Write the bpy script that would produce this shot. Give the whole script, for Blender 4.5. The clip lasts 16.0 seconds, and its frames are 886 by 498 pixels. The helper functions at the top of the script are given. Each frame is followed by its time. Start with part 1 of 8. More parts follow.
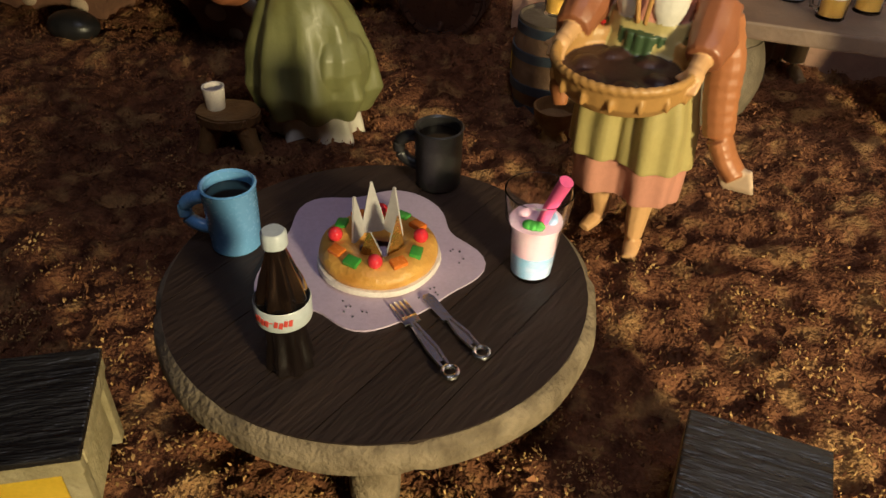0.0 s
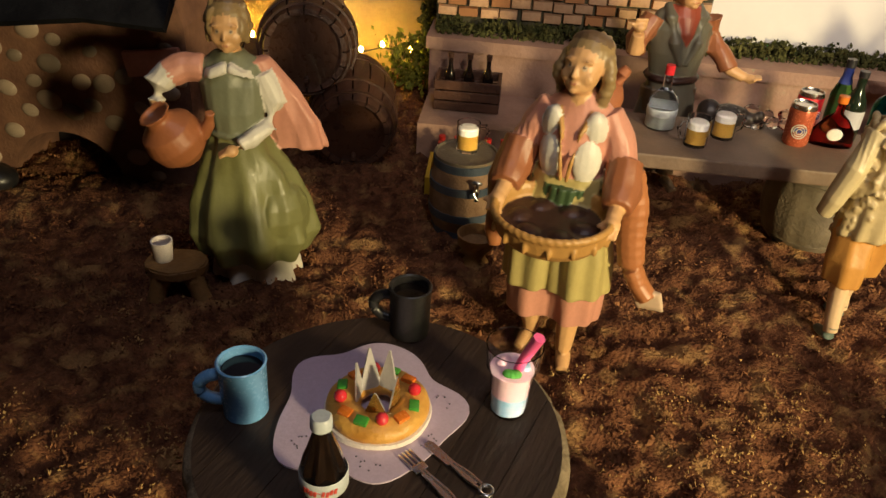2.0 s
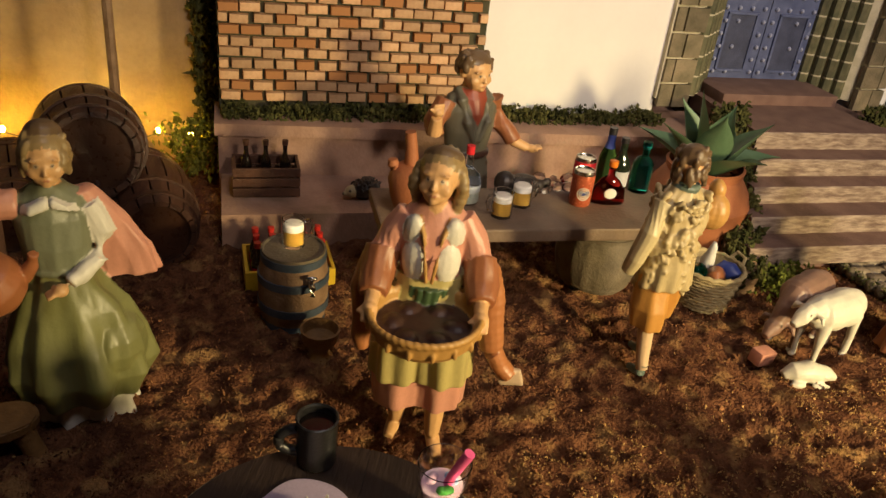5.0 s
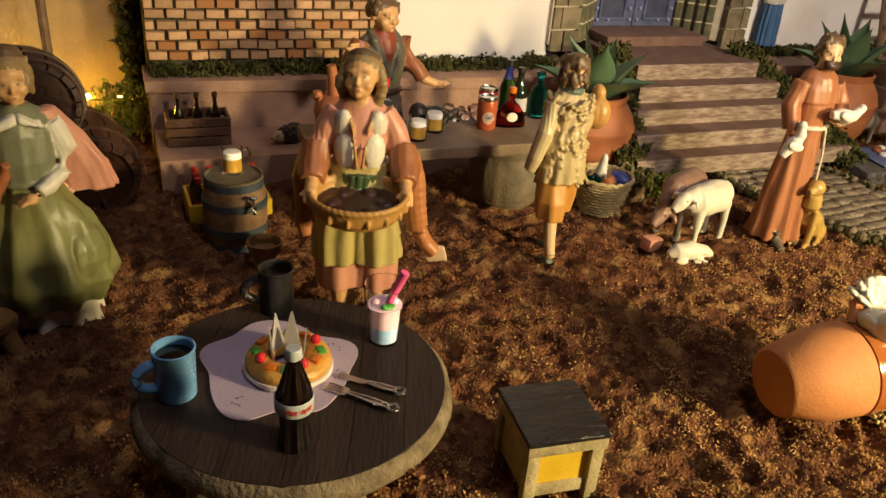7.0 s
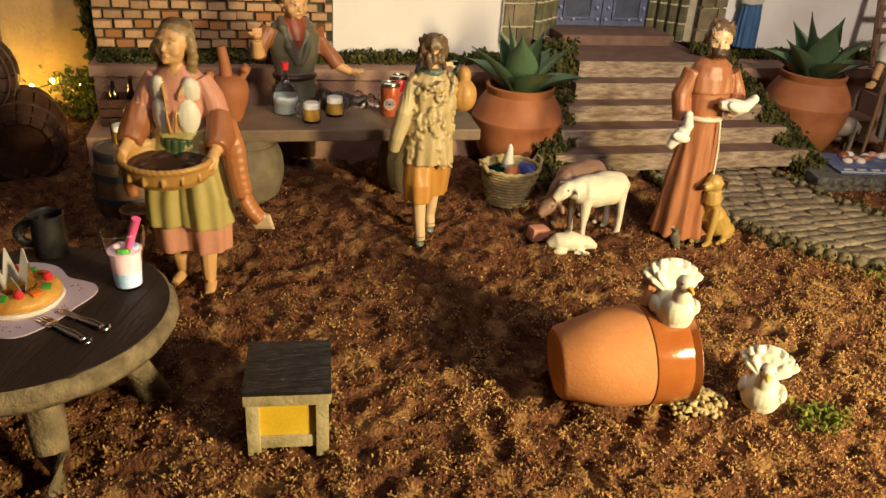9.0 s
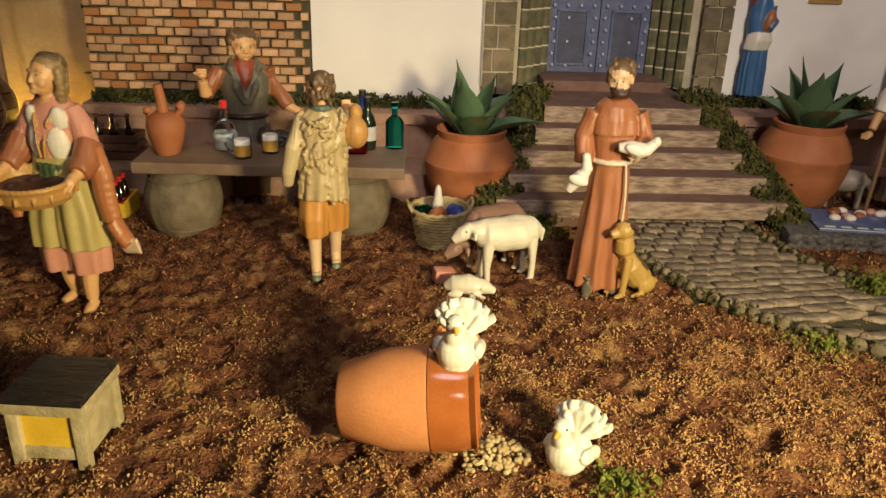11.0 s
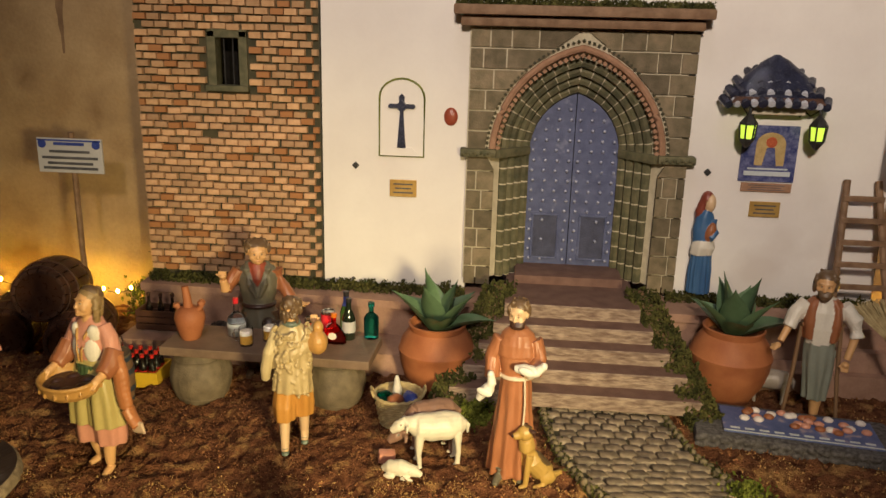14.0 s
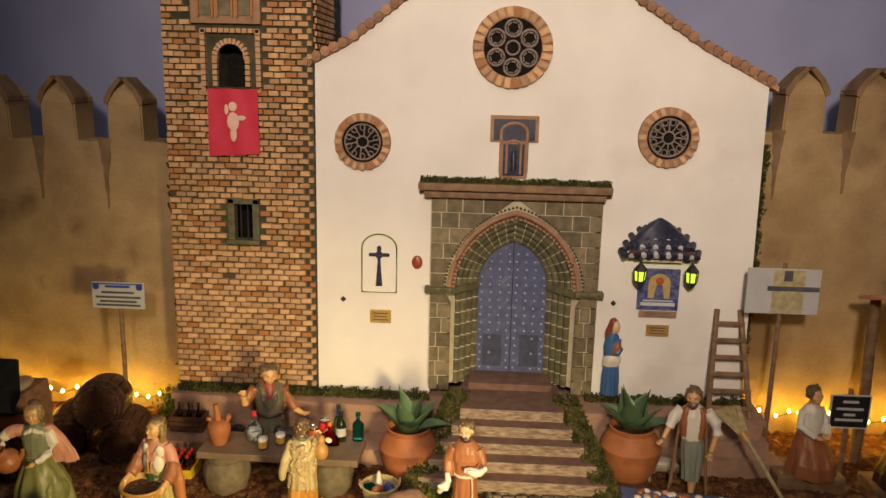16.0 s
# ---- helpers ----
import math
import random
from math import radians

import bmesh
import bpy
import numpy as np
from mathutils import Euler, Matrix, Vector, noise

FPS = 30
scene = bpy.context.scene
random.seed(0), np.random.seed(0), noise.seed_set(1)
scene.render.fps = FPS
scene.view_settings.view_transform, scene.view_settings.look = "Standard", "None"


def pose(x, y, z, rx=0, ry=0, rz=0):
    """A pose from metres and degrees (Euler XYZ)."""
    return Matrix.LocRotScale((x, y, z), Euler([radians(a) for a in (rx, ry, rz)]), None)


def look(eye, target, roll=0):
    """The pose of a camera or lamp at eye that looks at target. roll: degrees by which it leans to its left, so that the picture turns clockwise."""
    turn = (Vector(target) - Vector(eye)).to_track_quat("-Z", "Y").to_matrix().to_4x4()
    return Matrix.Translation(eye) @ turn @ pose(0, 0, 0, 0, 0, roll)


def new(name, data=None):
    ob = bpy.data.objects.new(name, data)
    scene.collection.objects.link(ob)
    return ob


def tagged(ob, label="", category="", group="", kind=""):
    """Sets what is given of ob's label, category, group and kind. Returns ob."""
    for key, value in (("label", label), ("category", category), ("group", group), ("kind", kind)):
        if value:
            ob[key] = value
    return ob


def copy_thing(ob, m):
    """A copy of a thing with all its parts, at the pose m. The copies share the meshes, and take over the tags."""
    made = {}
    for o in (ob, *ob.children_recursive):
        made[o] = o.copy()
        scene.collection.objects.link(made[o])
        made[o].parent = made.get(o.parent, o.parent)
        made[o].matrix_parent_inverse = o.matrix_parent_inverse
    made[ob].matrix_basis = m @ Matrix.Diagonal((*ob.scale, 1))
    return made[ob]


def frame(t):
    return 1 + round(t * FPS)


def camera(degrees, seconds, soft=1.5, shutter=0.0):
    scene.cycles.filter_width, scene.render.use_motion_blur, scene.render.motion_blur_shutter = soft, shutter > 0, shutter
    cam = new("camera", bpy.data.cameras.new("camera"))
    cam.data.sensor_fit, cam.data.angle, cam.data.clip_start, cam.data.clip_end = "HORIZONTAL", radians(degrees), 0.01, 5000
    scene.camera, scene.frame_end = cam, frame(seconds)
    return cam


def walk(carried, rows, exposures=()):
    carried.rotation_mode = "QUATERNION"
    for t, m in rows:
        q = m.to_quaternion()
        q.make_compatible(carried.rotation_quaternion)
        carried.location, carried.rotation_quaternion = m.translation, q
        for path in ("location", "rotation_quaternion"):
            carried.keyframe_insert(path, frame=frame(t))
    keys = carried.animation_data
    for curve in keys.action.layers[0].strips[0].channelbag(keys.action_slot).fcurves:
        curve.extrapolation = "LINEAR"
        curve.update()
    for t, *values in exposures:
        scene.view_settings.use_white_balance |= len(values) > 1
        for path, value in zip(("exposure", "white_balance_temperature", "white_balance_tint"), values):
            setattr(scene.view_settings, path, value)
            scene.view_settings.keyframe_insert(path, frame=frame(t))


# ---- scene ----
from mathutils.bvhtree import BVHTree

cam = camera(59.0, 16.0)
PATH = [
    (0, (0.043, 0.039, 0.253), (-0.392, 1.555, -0.977), 1.6),
    (0.5, (0.042, 0.025, 0.268), (-0.314, 1.593, -0.92), 2.0),
    (1, (0.037, 0.011, 0.285), (-0.247, 1.63, -0.855), 2.3),
    (1.5, (0.022, 0.009, 0.295), (-0.193, 1.669, -0.8), 2.6),
    (2, (0.003, 0.01, 0.306), (-0.138, 1.698, -0.758), 3.3),
    (2.5, (-0.009, 0.016, 0.32), (-0.068, 1.722, -0.723), 4.1),
    (3, (-0.019, 0.025, 0.325), (0.014, 1.744, -0.696), 5.0),
    (3.5, (-0.018, 0.039, 0.331), (0.11, 1.764, -0.672), 5.8),
    (4, (-0.031, 0.039, 0.341), (0.2, 1.764, -0.644), 6.8),
    (4.2, (-0.038, 0.042, 0.342), (0.263, 1.764, -0.629), 7.0),
    (6.3, (-0.107, -0.043, 0.346), (0.58, 1.594, -0.576), 5.6),
    (6.5, (-0.108, -0.051, 0.331), (0.597, 1.582, -0.583), 5.6),
    (7, (-0.099, -0.076, 0.313), (0.603, 1.557, -0.604), 4.9),
    (7.5, (-0.07, -0.106, 0.312), (0.596, 1.541, -0.607), 4.5),
    (8, (-0.025, -0.13, 0.314), (0.584, 1.54, -0.604), 4.3),
    (8.5, (0.027, -0.146, 0.308), (0.561, 1.553, -0.602), 4.1),
    (9, (0.088, -0.155, 0.298), (0.533, 1.582, -0.588), 3.7),
    (9.5, (0.157, -0.168, 0.291), (0.518, 1.605, -0.562), 3.4),
    (9.7, (0.182, -0.171, 0.294), (0.508, 1.61, -0.553), 3.1),
    (11.8, (0.342, -0.179, 0.289), (0.302, 1.686, -0.43), 1.4),
    (12, (0.354, -0.177, 0.3), (0.287, 1.692, -0.407), 1.3),
    (12.5, (0.386, -0.194, 0.327), (0.273, 1.688, -0.34), 1.4),
    (13, (0.403, -0.222, 0.357), (0.26, 1.673, -0.266), 1.5),
    (13.5, (0.418, -0.263, 0.404), (0.26, 1.644, -0.177), 1.6),
    (14, (0.445, -0.298, 0.447), (0.277, 1.62, -0.094), 1.5),
    (14.5, (0.464, -0.343, 0.482), (0.294, 1.585, -0.023), 1.4),
    (15, (0.474, -0.397, 0.522), (0.314, 1.537, 0.039), 1.3),
    (15.5, (0.483, -0.476, 0.595), (0.343, 1.466, 0.138), 1.3),
    (16, (0.468, -0.571, 0.654), (0.373, 1.38, 0.225), 1.3),
]
walk(cam, [(t, look(eye, target, roll)) for t, eye, target, roll in PATH],
     [(0, 0.05, 5450, 10), (1.5, 0.05, 5750, 10), (3.5, 0.0, 6150, 10), (7, 0.05, 6200, 10), (9.5, -0.12, 6000, 10), (12, -0.36, 5750, 10), (13, -0.32, 5950, 10), (14.5, -0.14, 6300, 10), (16, -0.14, 6600, 10)])

# ---------- world and lights ----------
world = bpy.data.worlds.new("world")
scene.world = world
world.use_nodes = True
world.node_tree.nodes["Background"].inputs[0].default_value = (0.7, 0.62, 0.85, 1)
world.node_tree.nodes["Background"].inputs[1].default_value = 0.07


def area_lamp(name, eye, target, size, watts, colour):
    d = bpy.data.lights.new(name, "AREA")
    d.shape, d.size, d.energy, d.color = "DISK", size, watts, colour
    ob = new(name, d)
    ob.matrix_world = look(eye, target)
    return ob


def spot_lamp(name, eye, target, watts, colour, cone, radius):
    d = bpy.data.lights.new(name, "SPOT")
    d.energy, d.color, d.spot_size, d.spot_blend, d.shadow_soft_size = watts, colour, radians(cone), 1.0, radius
    ob = new(name, d)
    ob.matrix_world = look(eye, target)
    return ob


spot_lamp("track_spot_church", (0.45, -1.30, 1.20), (0.56, 0.78, 0.77), 172.0, (1.0, 0.80, 0.62), 58, 0.09)
spot_lamp("front_spot_soil", (0.70, -0.38, 0.34), (0.40, 0.09, 0.0), 72.0, (1.0, 0.76, 0.36), 84, 0.06)
area_lamp("ceiling_lamp", (0.30, -0.30, 2.2), (0.25, 0.20, 0.0), 0.6, 6.8, (1.0, 0.88, 0.86))


# ---------- materials ----------
def mat(name, c1, c2, rough=0.6, scale=120.0, bump=0.25, fine=700.0, metal=0.0, rand=0.0, island=False, spec=0.5,
        trans=0.0, dirt=None, dirt_scale=30.0, dirt_cut=0.55, emit=None, coat=0.0, stretch=(1, 1, 1), dist=0.002, vary=0.14, accent=None):
    m = bpy.data.materials.new(name)
    m.use_nodes = True
    nt = m.node_tree
    L, N = nt.links.new, nt.nodes.new
    b = nt.nodes["Principled BSDF"]
    tc, mp = N("ShaderNodeTexCoord"), N("ShaderNodeMapping")
    mp.inputs["Scale"].default_value = stretch
    L(tc.outputs["Object"], mp.inputs[0])
    n1, n2 = N("ShaderNodeTexNoise"), N("ShaderNodeTexNoise")
    n1.inputs["Scale"].default_value, n2.inputs["Scale"].default_value = scale, fine
    n1.inputs["Detail"].default_value, n2.inputs["Detail"].default_value = 4, 3
    L(mp.outputs[0], n1.inputs["Vector"])
    L(mp.outputs[0], n2.inputs["Vector"])
    ramp = N("ShaderNodeValToRGB")
    ramp.color_ramp.elements[0].position, ramp.color_ramp.elements[1].position = 0.33, 0.67
    ramp.color_ramp.elements[0].color, ramp.color_ramp.elements[1].color = (*c1, 1), (*c2, 1)
    L(n1.outputs[0], ramp.inputs[0])
    col = ramp.outputs[0]

    def hsv(value_socket, lo, hi):
        nonlocal col
        r = N("ShaderNodeMapRange")
        r.inputs["To Min"].default_value, r.inputs["To Max"].default_value = lo, hi
        h = N("ShaderNodeHueSaturation")
        L(value_socket, r.inputs[0])
        L(r.outputs[0], h.inputs["Value"])
        L(col, h.inputs["Color"])
        col = h.outputs[0]

    hsv(n2.outputs[0], 1 - vary, 1 + vary)
    if rand:
        src = N("ShaderNodeNewGeometry").outputs["Random Per Island"] if island else N("ShaderNodeObjectInfo").outputs["Random"]
        hsv(src, 1 - rand, 1 + rand)
        if accent:
            wn, gt, ax = N("ShaderNodeTexWhiteNoise"), N("ShaderNodeMath"), N("ShaderNodeMix")
            wn.noise_dimensions, gt.operation, ax.data_type = "1D", "GREATER_THAN", "RGBA"
            gt.inputs[1].default_value = 0.84
            L(src, wn.inputs["W"])
            L(wn.outputs["Value"], gt.inputs[0])
            L(gt.outputs[0], ax.inputs[0])
            L(col, ax.inputs[6])
            ax.inputs[7].default_value = (*accent, 1)
            col = ax.outputs[2]
    if dirt:
        n3 = N("ShaderNodeTexNoise")
        n3.inputs["Scale"].default_value, n3.inputs["Detail"].default_value = dirt_scale, 5
        L(tc.outputs["Object"], n3.inputs["Vector"])
        r3 = N("ShaderNodeMapRange")
        r3.inputs["From Min"].default_value, r3.inputs["From Max"].default_value = dirt_cut, dirt_cut + 0.12
        L(n3.outputs[0], r3.inputs[0])
        mx = N("ShaderNodeMix")
        mx.data_type = "RGBA"
        L(r3.outputs[0], mx.inputs[0])
        L(col, mx.inputs[6])
        mx.inputs[7].default_value = (*dirt, 1)
        col = mx.outputs[2]
    L(col, b.inputs["Base Color"])
    rr = N("ShaderNodeMapRange")
    rr.inputs["To Min"].default_value, rr.inputs["To Max"].default_value = max(0.02, rough - 0.12), min(1, rough + 0.12)
    L(n2.outputs[0], rr.inputs[0])
    L(rr.outputs[0], b.inputs["Roughness"])
    b.inputs["Metallic"].default_value = metal
    b.inputs["Specular IOR Level"].default_value = spec
    b.inputs["Transmission Weight"].default_value = trans
    b.inputs["Coat Weight"].default_value = coat
    if emit:
        b.inputs["Emission Color"].default_value = (*emit[:3], 1)
        b.inputs["Emission Strength"].default_value = emit[3]
    if bump:
        bp = N("ShaderNodeBump")
        bp.inputs["Strength"].default_value, bp.inputs["Distance"].default_value = bump, dist
        L(n2.outputs[0], bp.inputs["Height"])
        L(bp.outputs[0], b.inputs["Normal"])
    return m


def glass(name, c, rough=0.03):
    m = bpy.data.materials.new(name)
    m.use_nodes = True
    b = m.node_tree.nodes["Principled BSDF"]
    b.inputs["Base Color"].default_value, b.inputs["Roughness"].default_value = (*c, 1), rough
    b.inputs["Transmission Weight"].default_value, b.inputs["IOR"].default_value = 1.0, 1.22
    return m


M = {}
M["soil"] = mat("soil", (0.075, 0.028, 0.015), (0.23, 0.10, 0.047), 0.95, 90, 1.0, 500, dirt=(0.36, 0.20, 0.08), dirt_scale=46, dirt_cut=0.53, spec=0.1, dist=0.005, vary=0.35)
M["crumb"] = mat("crumb", (0.10, 0.040, 0.020), (0.30, 0.14, 0.060), 0.95, 25, 0.4, 900, rand=0.4, island=True, spec=0.1)
# bright tone also carries the yellow light on the front soil
M["shaving"] = mat("wood_shaving", (0.31, 0.175, 0.062), (0.53, 0.335, 0.13), 0.9, 25, 0.4, 900, rand=0.25, island=True, spec=0.15)
M["plaster"] = mat("white_plaster", (0.74, 0.70, 0.66), (0.82, 0.79, 0.74), 0.85, 9, 0.06, 160, spec=0.2, dirt=(0.70, 0.65, 0.60), dirt_scale=6, dirt_cut=0.6, vary=0.02)
M["ochre"] = mat("ochre_plaster", (0.30, 0.20, 0.10), (0.42, 0.30, 0.16), 0.9, 14, 0.45, 200, spec=0.2, dirt=(0.22, 0.14, 0.07), dirt_scale=7, dirt_cut=0.57)
M["ochre_dark"] = mat("weathered_plaster", (0.16, 0.10, 0.055), (0.25, 0.16, 0.09), 0.9, 25, 0.4, 250, spec=0.2)
M["mortar"] = mat("dark_mortar", (0.035, 0.035, 0.02), (0.08, 0.07, 0.035), 0.95, 40, 0.6, 400)
M["brick"] = mat("brick", (0.46, 0.26, 0.13), (0.56, 0.35, 0.19), 0.85, 120, 0.3, 600, rand=0.28, accent=(0.38, 0.17, 0.06))
M["brick_joined"] = mat("brick_joined", (0.44, 0.25, 0.115), (0.54, 0.335, 0.17), 0.85, 120, 0.3, 600, rand=0.28, island=True, accent=(0.38, 0.17, 0.06))
M["stone"] = mat("green_stone", (0.12, 0.10, 0.055), (0.21, 0.165, 0.10), 0.8, 70, 0.5, 450, rand=0.3)
M["roll"] = mat("moss_stone", (0.07, 0.072, 0.035), (0.14, 0.125, 0.065), 0.75, 90, 0.5, 500, rand=0.25)
M["pale_mortar"] = mat("pale_mortar", (0.46, 0.41, 0.29), (0.58, 0.52, 0.38), 0.9, 80, 0.3, 500)
M["pinkstone"] = mat("pink_stone", (0.29, 0.16, 0.09), (0.38, 0.22, 0.135), 0.85, 80, 0.4, 500)
M["door"] = mat("blue_door", (0.055, 0.07, 0.16), (0.09, 0.11, 0.22), 0.5, 70, 0.3, 500, dirt=(0.17, 0.19, 0.3), dirt_scale=60, dirt_cut=0.62)
# darkened copy of the door blue, for the shade of the wicket recess
M["door_recess"] = mat("blue_door_recess_shade", (0.028, 0.034, 0.075), (0.05, 0.06, 0.12), 0.5, 70, 0.3, 500)
M["stud"] = mat("stud", (0.20, 0.22, 0.36), (0.32, 0.34, 0.46), 0.3, 200, 0.1)
M["terrace"] = mat("terrace_pink", (0.30, 0.175, 0.12), (0.39, 0.24, 0.17), 0.9, 40, 0.4, 300, dirt=(0.24, 0.15, 0.09), dirt_scale=18, dirt_cut=0.6)
M["tread"] = mat("step_tread", (0.13, 0.07, 0.055), (0.19, 0.11, 0.085), 0.85, 50, 0.5, 350)
M["riser"] = mat("step_riser", (0.16, 0.105, 0.08), (0.37, 0.285, 0.215), 0.9, 150, 0.9, 300, stretch=(0.4, 1, 1.6))
M["cobble"] = mat("cobble", (0.12, 0.095, 0.068), (0.26, 0.205, 0.145), 0.45, 120, 0.6, 500, rand=0.3)
M["moss"] = mat("moss", (0.03, 0.035, 0.012), (0.10, 0.095, 0.03), 0.95, 60, 0.5, 500, rand=0.4, island=True, spec=0.1)
M["moss_bright"] = mat("moss_bright", (0.08, 0.10, 0.015), (0.2, 0.22, 0.04), 0.95, 60, 0.5, 500, rand=0.4, island=True, spec=0.1)
M["sky"] = mat("painted_sky", (0.23, 0.25, 0.42), (0.29, 0.31, 0.48), 0.95, 2.0, 0.0, 8)
M["room"] = mat("room_wall", (0.12, 0.10, 0.09), (0.16, 0.14, 0.12), 0.9, 3, 0.0, 20)
M["roof_tile"] = mat("roof_tile", (0.25, 0.13, 0.07), (0.38, 0.21, 0.12), 0.85, 90, 0.4, 500, rand=0.3)
M["terracotta"] = mat("terracotta", (0.31, 0.105, 0.042), (0.40, 0.15, 0.06), 0.6, 40, 0.15, 500, spec=0.35)
M["terracotta_light"] = mat("terracotta_light", (0.52, 0.21, 0.075), (0.60, 0.26, 0.10), 0.7, 40, 0.15, 500, spec=0.3)
M["glaze"] = mat("brown_glaze", (0.30, 0.09, 0.02), (0.36, 0.12, 0.03), 0.12, 50, 0.05, coat=0.6)
M["tabletop"] = mat("dark_table_wood", (0.021, 0.0115, 0.008), (0.036, 0.021, 0.0145), 0.62, 60, 0.3, 320, stretch=(1.6, 0.25, 1), rand=0.08, spec=0.4)
M["worn"] = mat("worn_wood_edge", (0.11, 0.08, 0.045), (0.27, 0.21, 0.13), 0.85, 90, 0.7, 450)
M["wood_dark"] = mat("dark_barrel_wood", (0.045, 0.019, 0.011), (0.095, 0.042, 0.024), 0.45, 60, 0.4, 400, stretch=(1, 0.2, 1), spec=0.5)
M["wood_mid"] = mat("mid_wood", (0.16, 0.09, 0.045), (0.26, 0.16, 0.09), 0.7, 70, 0.4, 400, rand=0.15)
M["wood_grey"] = mat("grey_wood", (0.105, 0.082, 0.052), (0.18, 0.142, 0.09), 0.75, 60, 0.4, 400, rand=0.15)
M["wood_pale"] = mat("pale_wood", (0.30, 0.25, 0.13), (0.45, 0.38, 0.22), 0.8, 90, 0.4, 400, rand=0.15)
M["counter"] = mat("counter_wood", (0.15, 0.10, 0.068), (0.22, 0.15, 0.10), 0.6, 35, 0.3, 300)
M["black"] = mat("black_paint", (0.012, 0.011, 0.012), (0.025, 0.024, 0.025), 0.35, 90, 0.1)
# matte near-black: painted darkness for the tower openings; also the rose panes
M["void"] = mat("painted_void", (0.010, 0.009, 0.008), (0.018, 0.016, 0.014), 0.95, 90, 0.1, spec=0.05)
M["iron"] = mat("black_iron", (0.01, 0.01, 0.01), (0.03, 0.028, 0.025), 0.5, 200, 0.3)
M["leaf"] = mat("agave_leaf", (0.075, 0.14, 0.068), (0.13, 0.21, 0.11), 0.45, 30, 0.15, 300, rand=0.25)
M["tile_dark"] = mat("glazed_dark_tile", (0.02, 0.022, 0.04), (0.04, 0.045, 0.08), 0.25, 90, 0.2, rand=0.3)
M["tile_white"] = mat("glazed_white_tile", (0.50, 0.52, 0.58), (0.62, 0.64, 0.7), 0.3, 90, 0.2)

# ---------- mesh helpers ----------
TAU = 2 * math.pi


def finish(name, bm, mats, smooth=False, parent=None):
    me = bpy.data.meshes.new(name)
    bmesh.ops.recalc_face_normals(bm, faces=bm.faces)
    bm.to_mesh(me)
    bm.free()
    for m in (mats if isinstance(mats, (list, tuple)) else [mats]):
        me.materials.append(M[m] if isinstance(m, str) else m)
    if smooth:
        me.polygons.foreach_set("use_smooth", [True] * len(me.polygons))
        if smooth != "all":
            me.set_sharp_from_angle(angle=radians(smooth if smooth is not True else 40))
    ob = new(name, me)
    if parent:
        ob.parent = parent
    return ob


def part(name, bm, mats, parent, label="", smooth=True, kind=""):
    return tagged(finish(name, bm, mats, smooth, parent), label, kind=kind)


def thing(name, label, category, loc=(0, 0, 0), rz=0.0, group="", kind=""):
    ob = new(name)
    ob.matrix_basis = pose(*loc, 0, 0, rz)
    ob.empty_display_size = 0.01
    return tagged(ob, label, category, group, kind)


def solid(name, bm, mats, label, category, loc=(0, 0, 0), rz=0.0, smooth=True, group="", kind="", scale=1.0):
    ob = finish(name, bm, mats, smooth)
    ob.matrix_basis = pose(*loc, 0, 0, rz) @ Matrix.Scale(scale, 4)
    return tagged(ob, label, category, group, kind)


def share(name, ob, m, parent=None):
    """Another object on the same mesh."""
    o = new(name, ob.data)
    o.parent = parent
    o.matrix_basis = m
    return o


def box(bm, c, s, r=(0, 0, 0), mi=0, bevel=0.0):
    m = pose(*c, *r) @ Matrix.Diagonal((s[0], s[1], s[2], 1))
    vs = bmesh.ops.create_cube(bm, size=1, matrix=m)["verts"]
    fs = {f for v in vs for f in v.link_faces}
    for f in fs:
        f.material_index = mi
    if bevel:
        es = {e for v in vs for e in v.link_edges}
        out = bmesh.ops.bevel(bm, geom=list(es), offset=bevel, segments=2, affect="EDGES", profile=0.6)
        for f in out["faces"]:
            f.material_index = mi


def skin(bm, rings, mi=0, cap=True, closed=False):
    vr = [[bm.verts.new(p) for p in ring] for ring in rings]
    n = len(vr[0])
    pairs = list(zip(vr, vr[1:])) + ([(vr[-1], vr[0])] if closed else [])
    for a, b in pairs:
        for i in range(n):
            try:
                bm.faces.new((a[i], a[(i + 1) % n], b[(i + 1) % n], b[i])).material_index = mi
            except ValueError:
                pass
    if cap and not closed:
        for ring in (vr[0], vr[-1]):
            bm.faces.new(ring).material_index = mi


def lathe(bm, prof, n=24, m=None, mi=0, cap=True, wob=0.0):
    m = m or Matrix()
    rings = []
    for r, z in prof:
        rings.append([m @ Vector((max(r, 1e-5) * (1 + wob * math.sin(5 * a + z * 90)) * math.cos(a), max(r, 1e-5) * (1 + wob * math.sin(5 * a + z * 90)) * math.sin(a), z))
                      for a in (TAU * i / n for i in range(n))])
    skin(bm, rings, mi, cap)


def tube(bm, pts, radii, n=8, mi=0, flat=1.0, closed=False):
    pts = [Vector(p) for p in pts]
    if not isinstance(radii, (list, tuple)):
        radii = [radii] * len(pts)
    up = Vector((0, 0, 1))
    rings = []
    k = len(pts)
    for i, p in enumerate(pts):
        d = (pts[(i + 1) % k] - pts[i - 1]) if closed else (pts[min(i + 1, k - 1)] - pts[max(i - 1, 0)])
        d.normalize()
        ref = up if abs(d.z) < 0.92 else Vector((0, 1, 0))
        x = d.cross(ref).normalized()
        y = x.cross(d).normalized()
        rings.append([p + radii[i] * (math.cos(a) * x + flat * math.sin(a) * y) for a in (TAU * j / n for j in range(n))])
    skin(bm, rings, mi, True, closed)


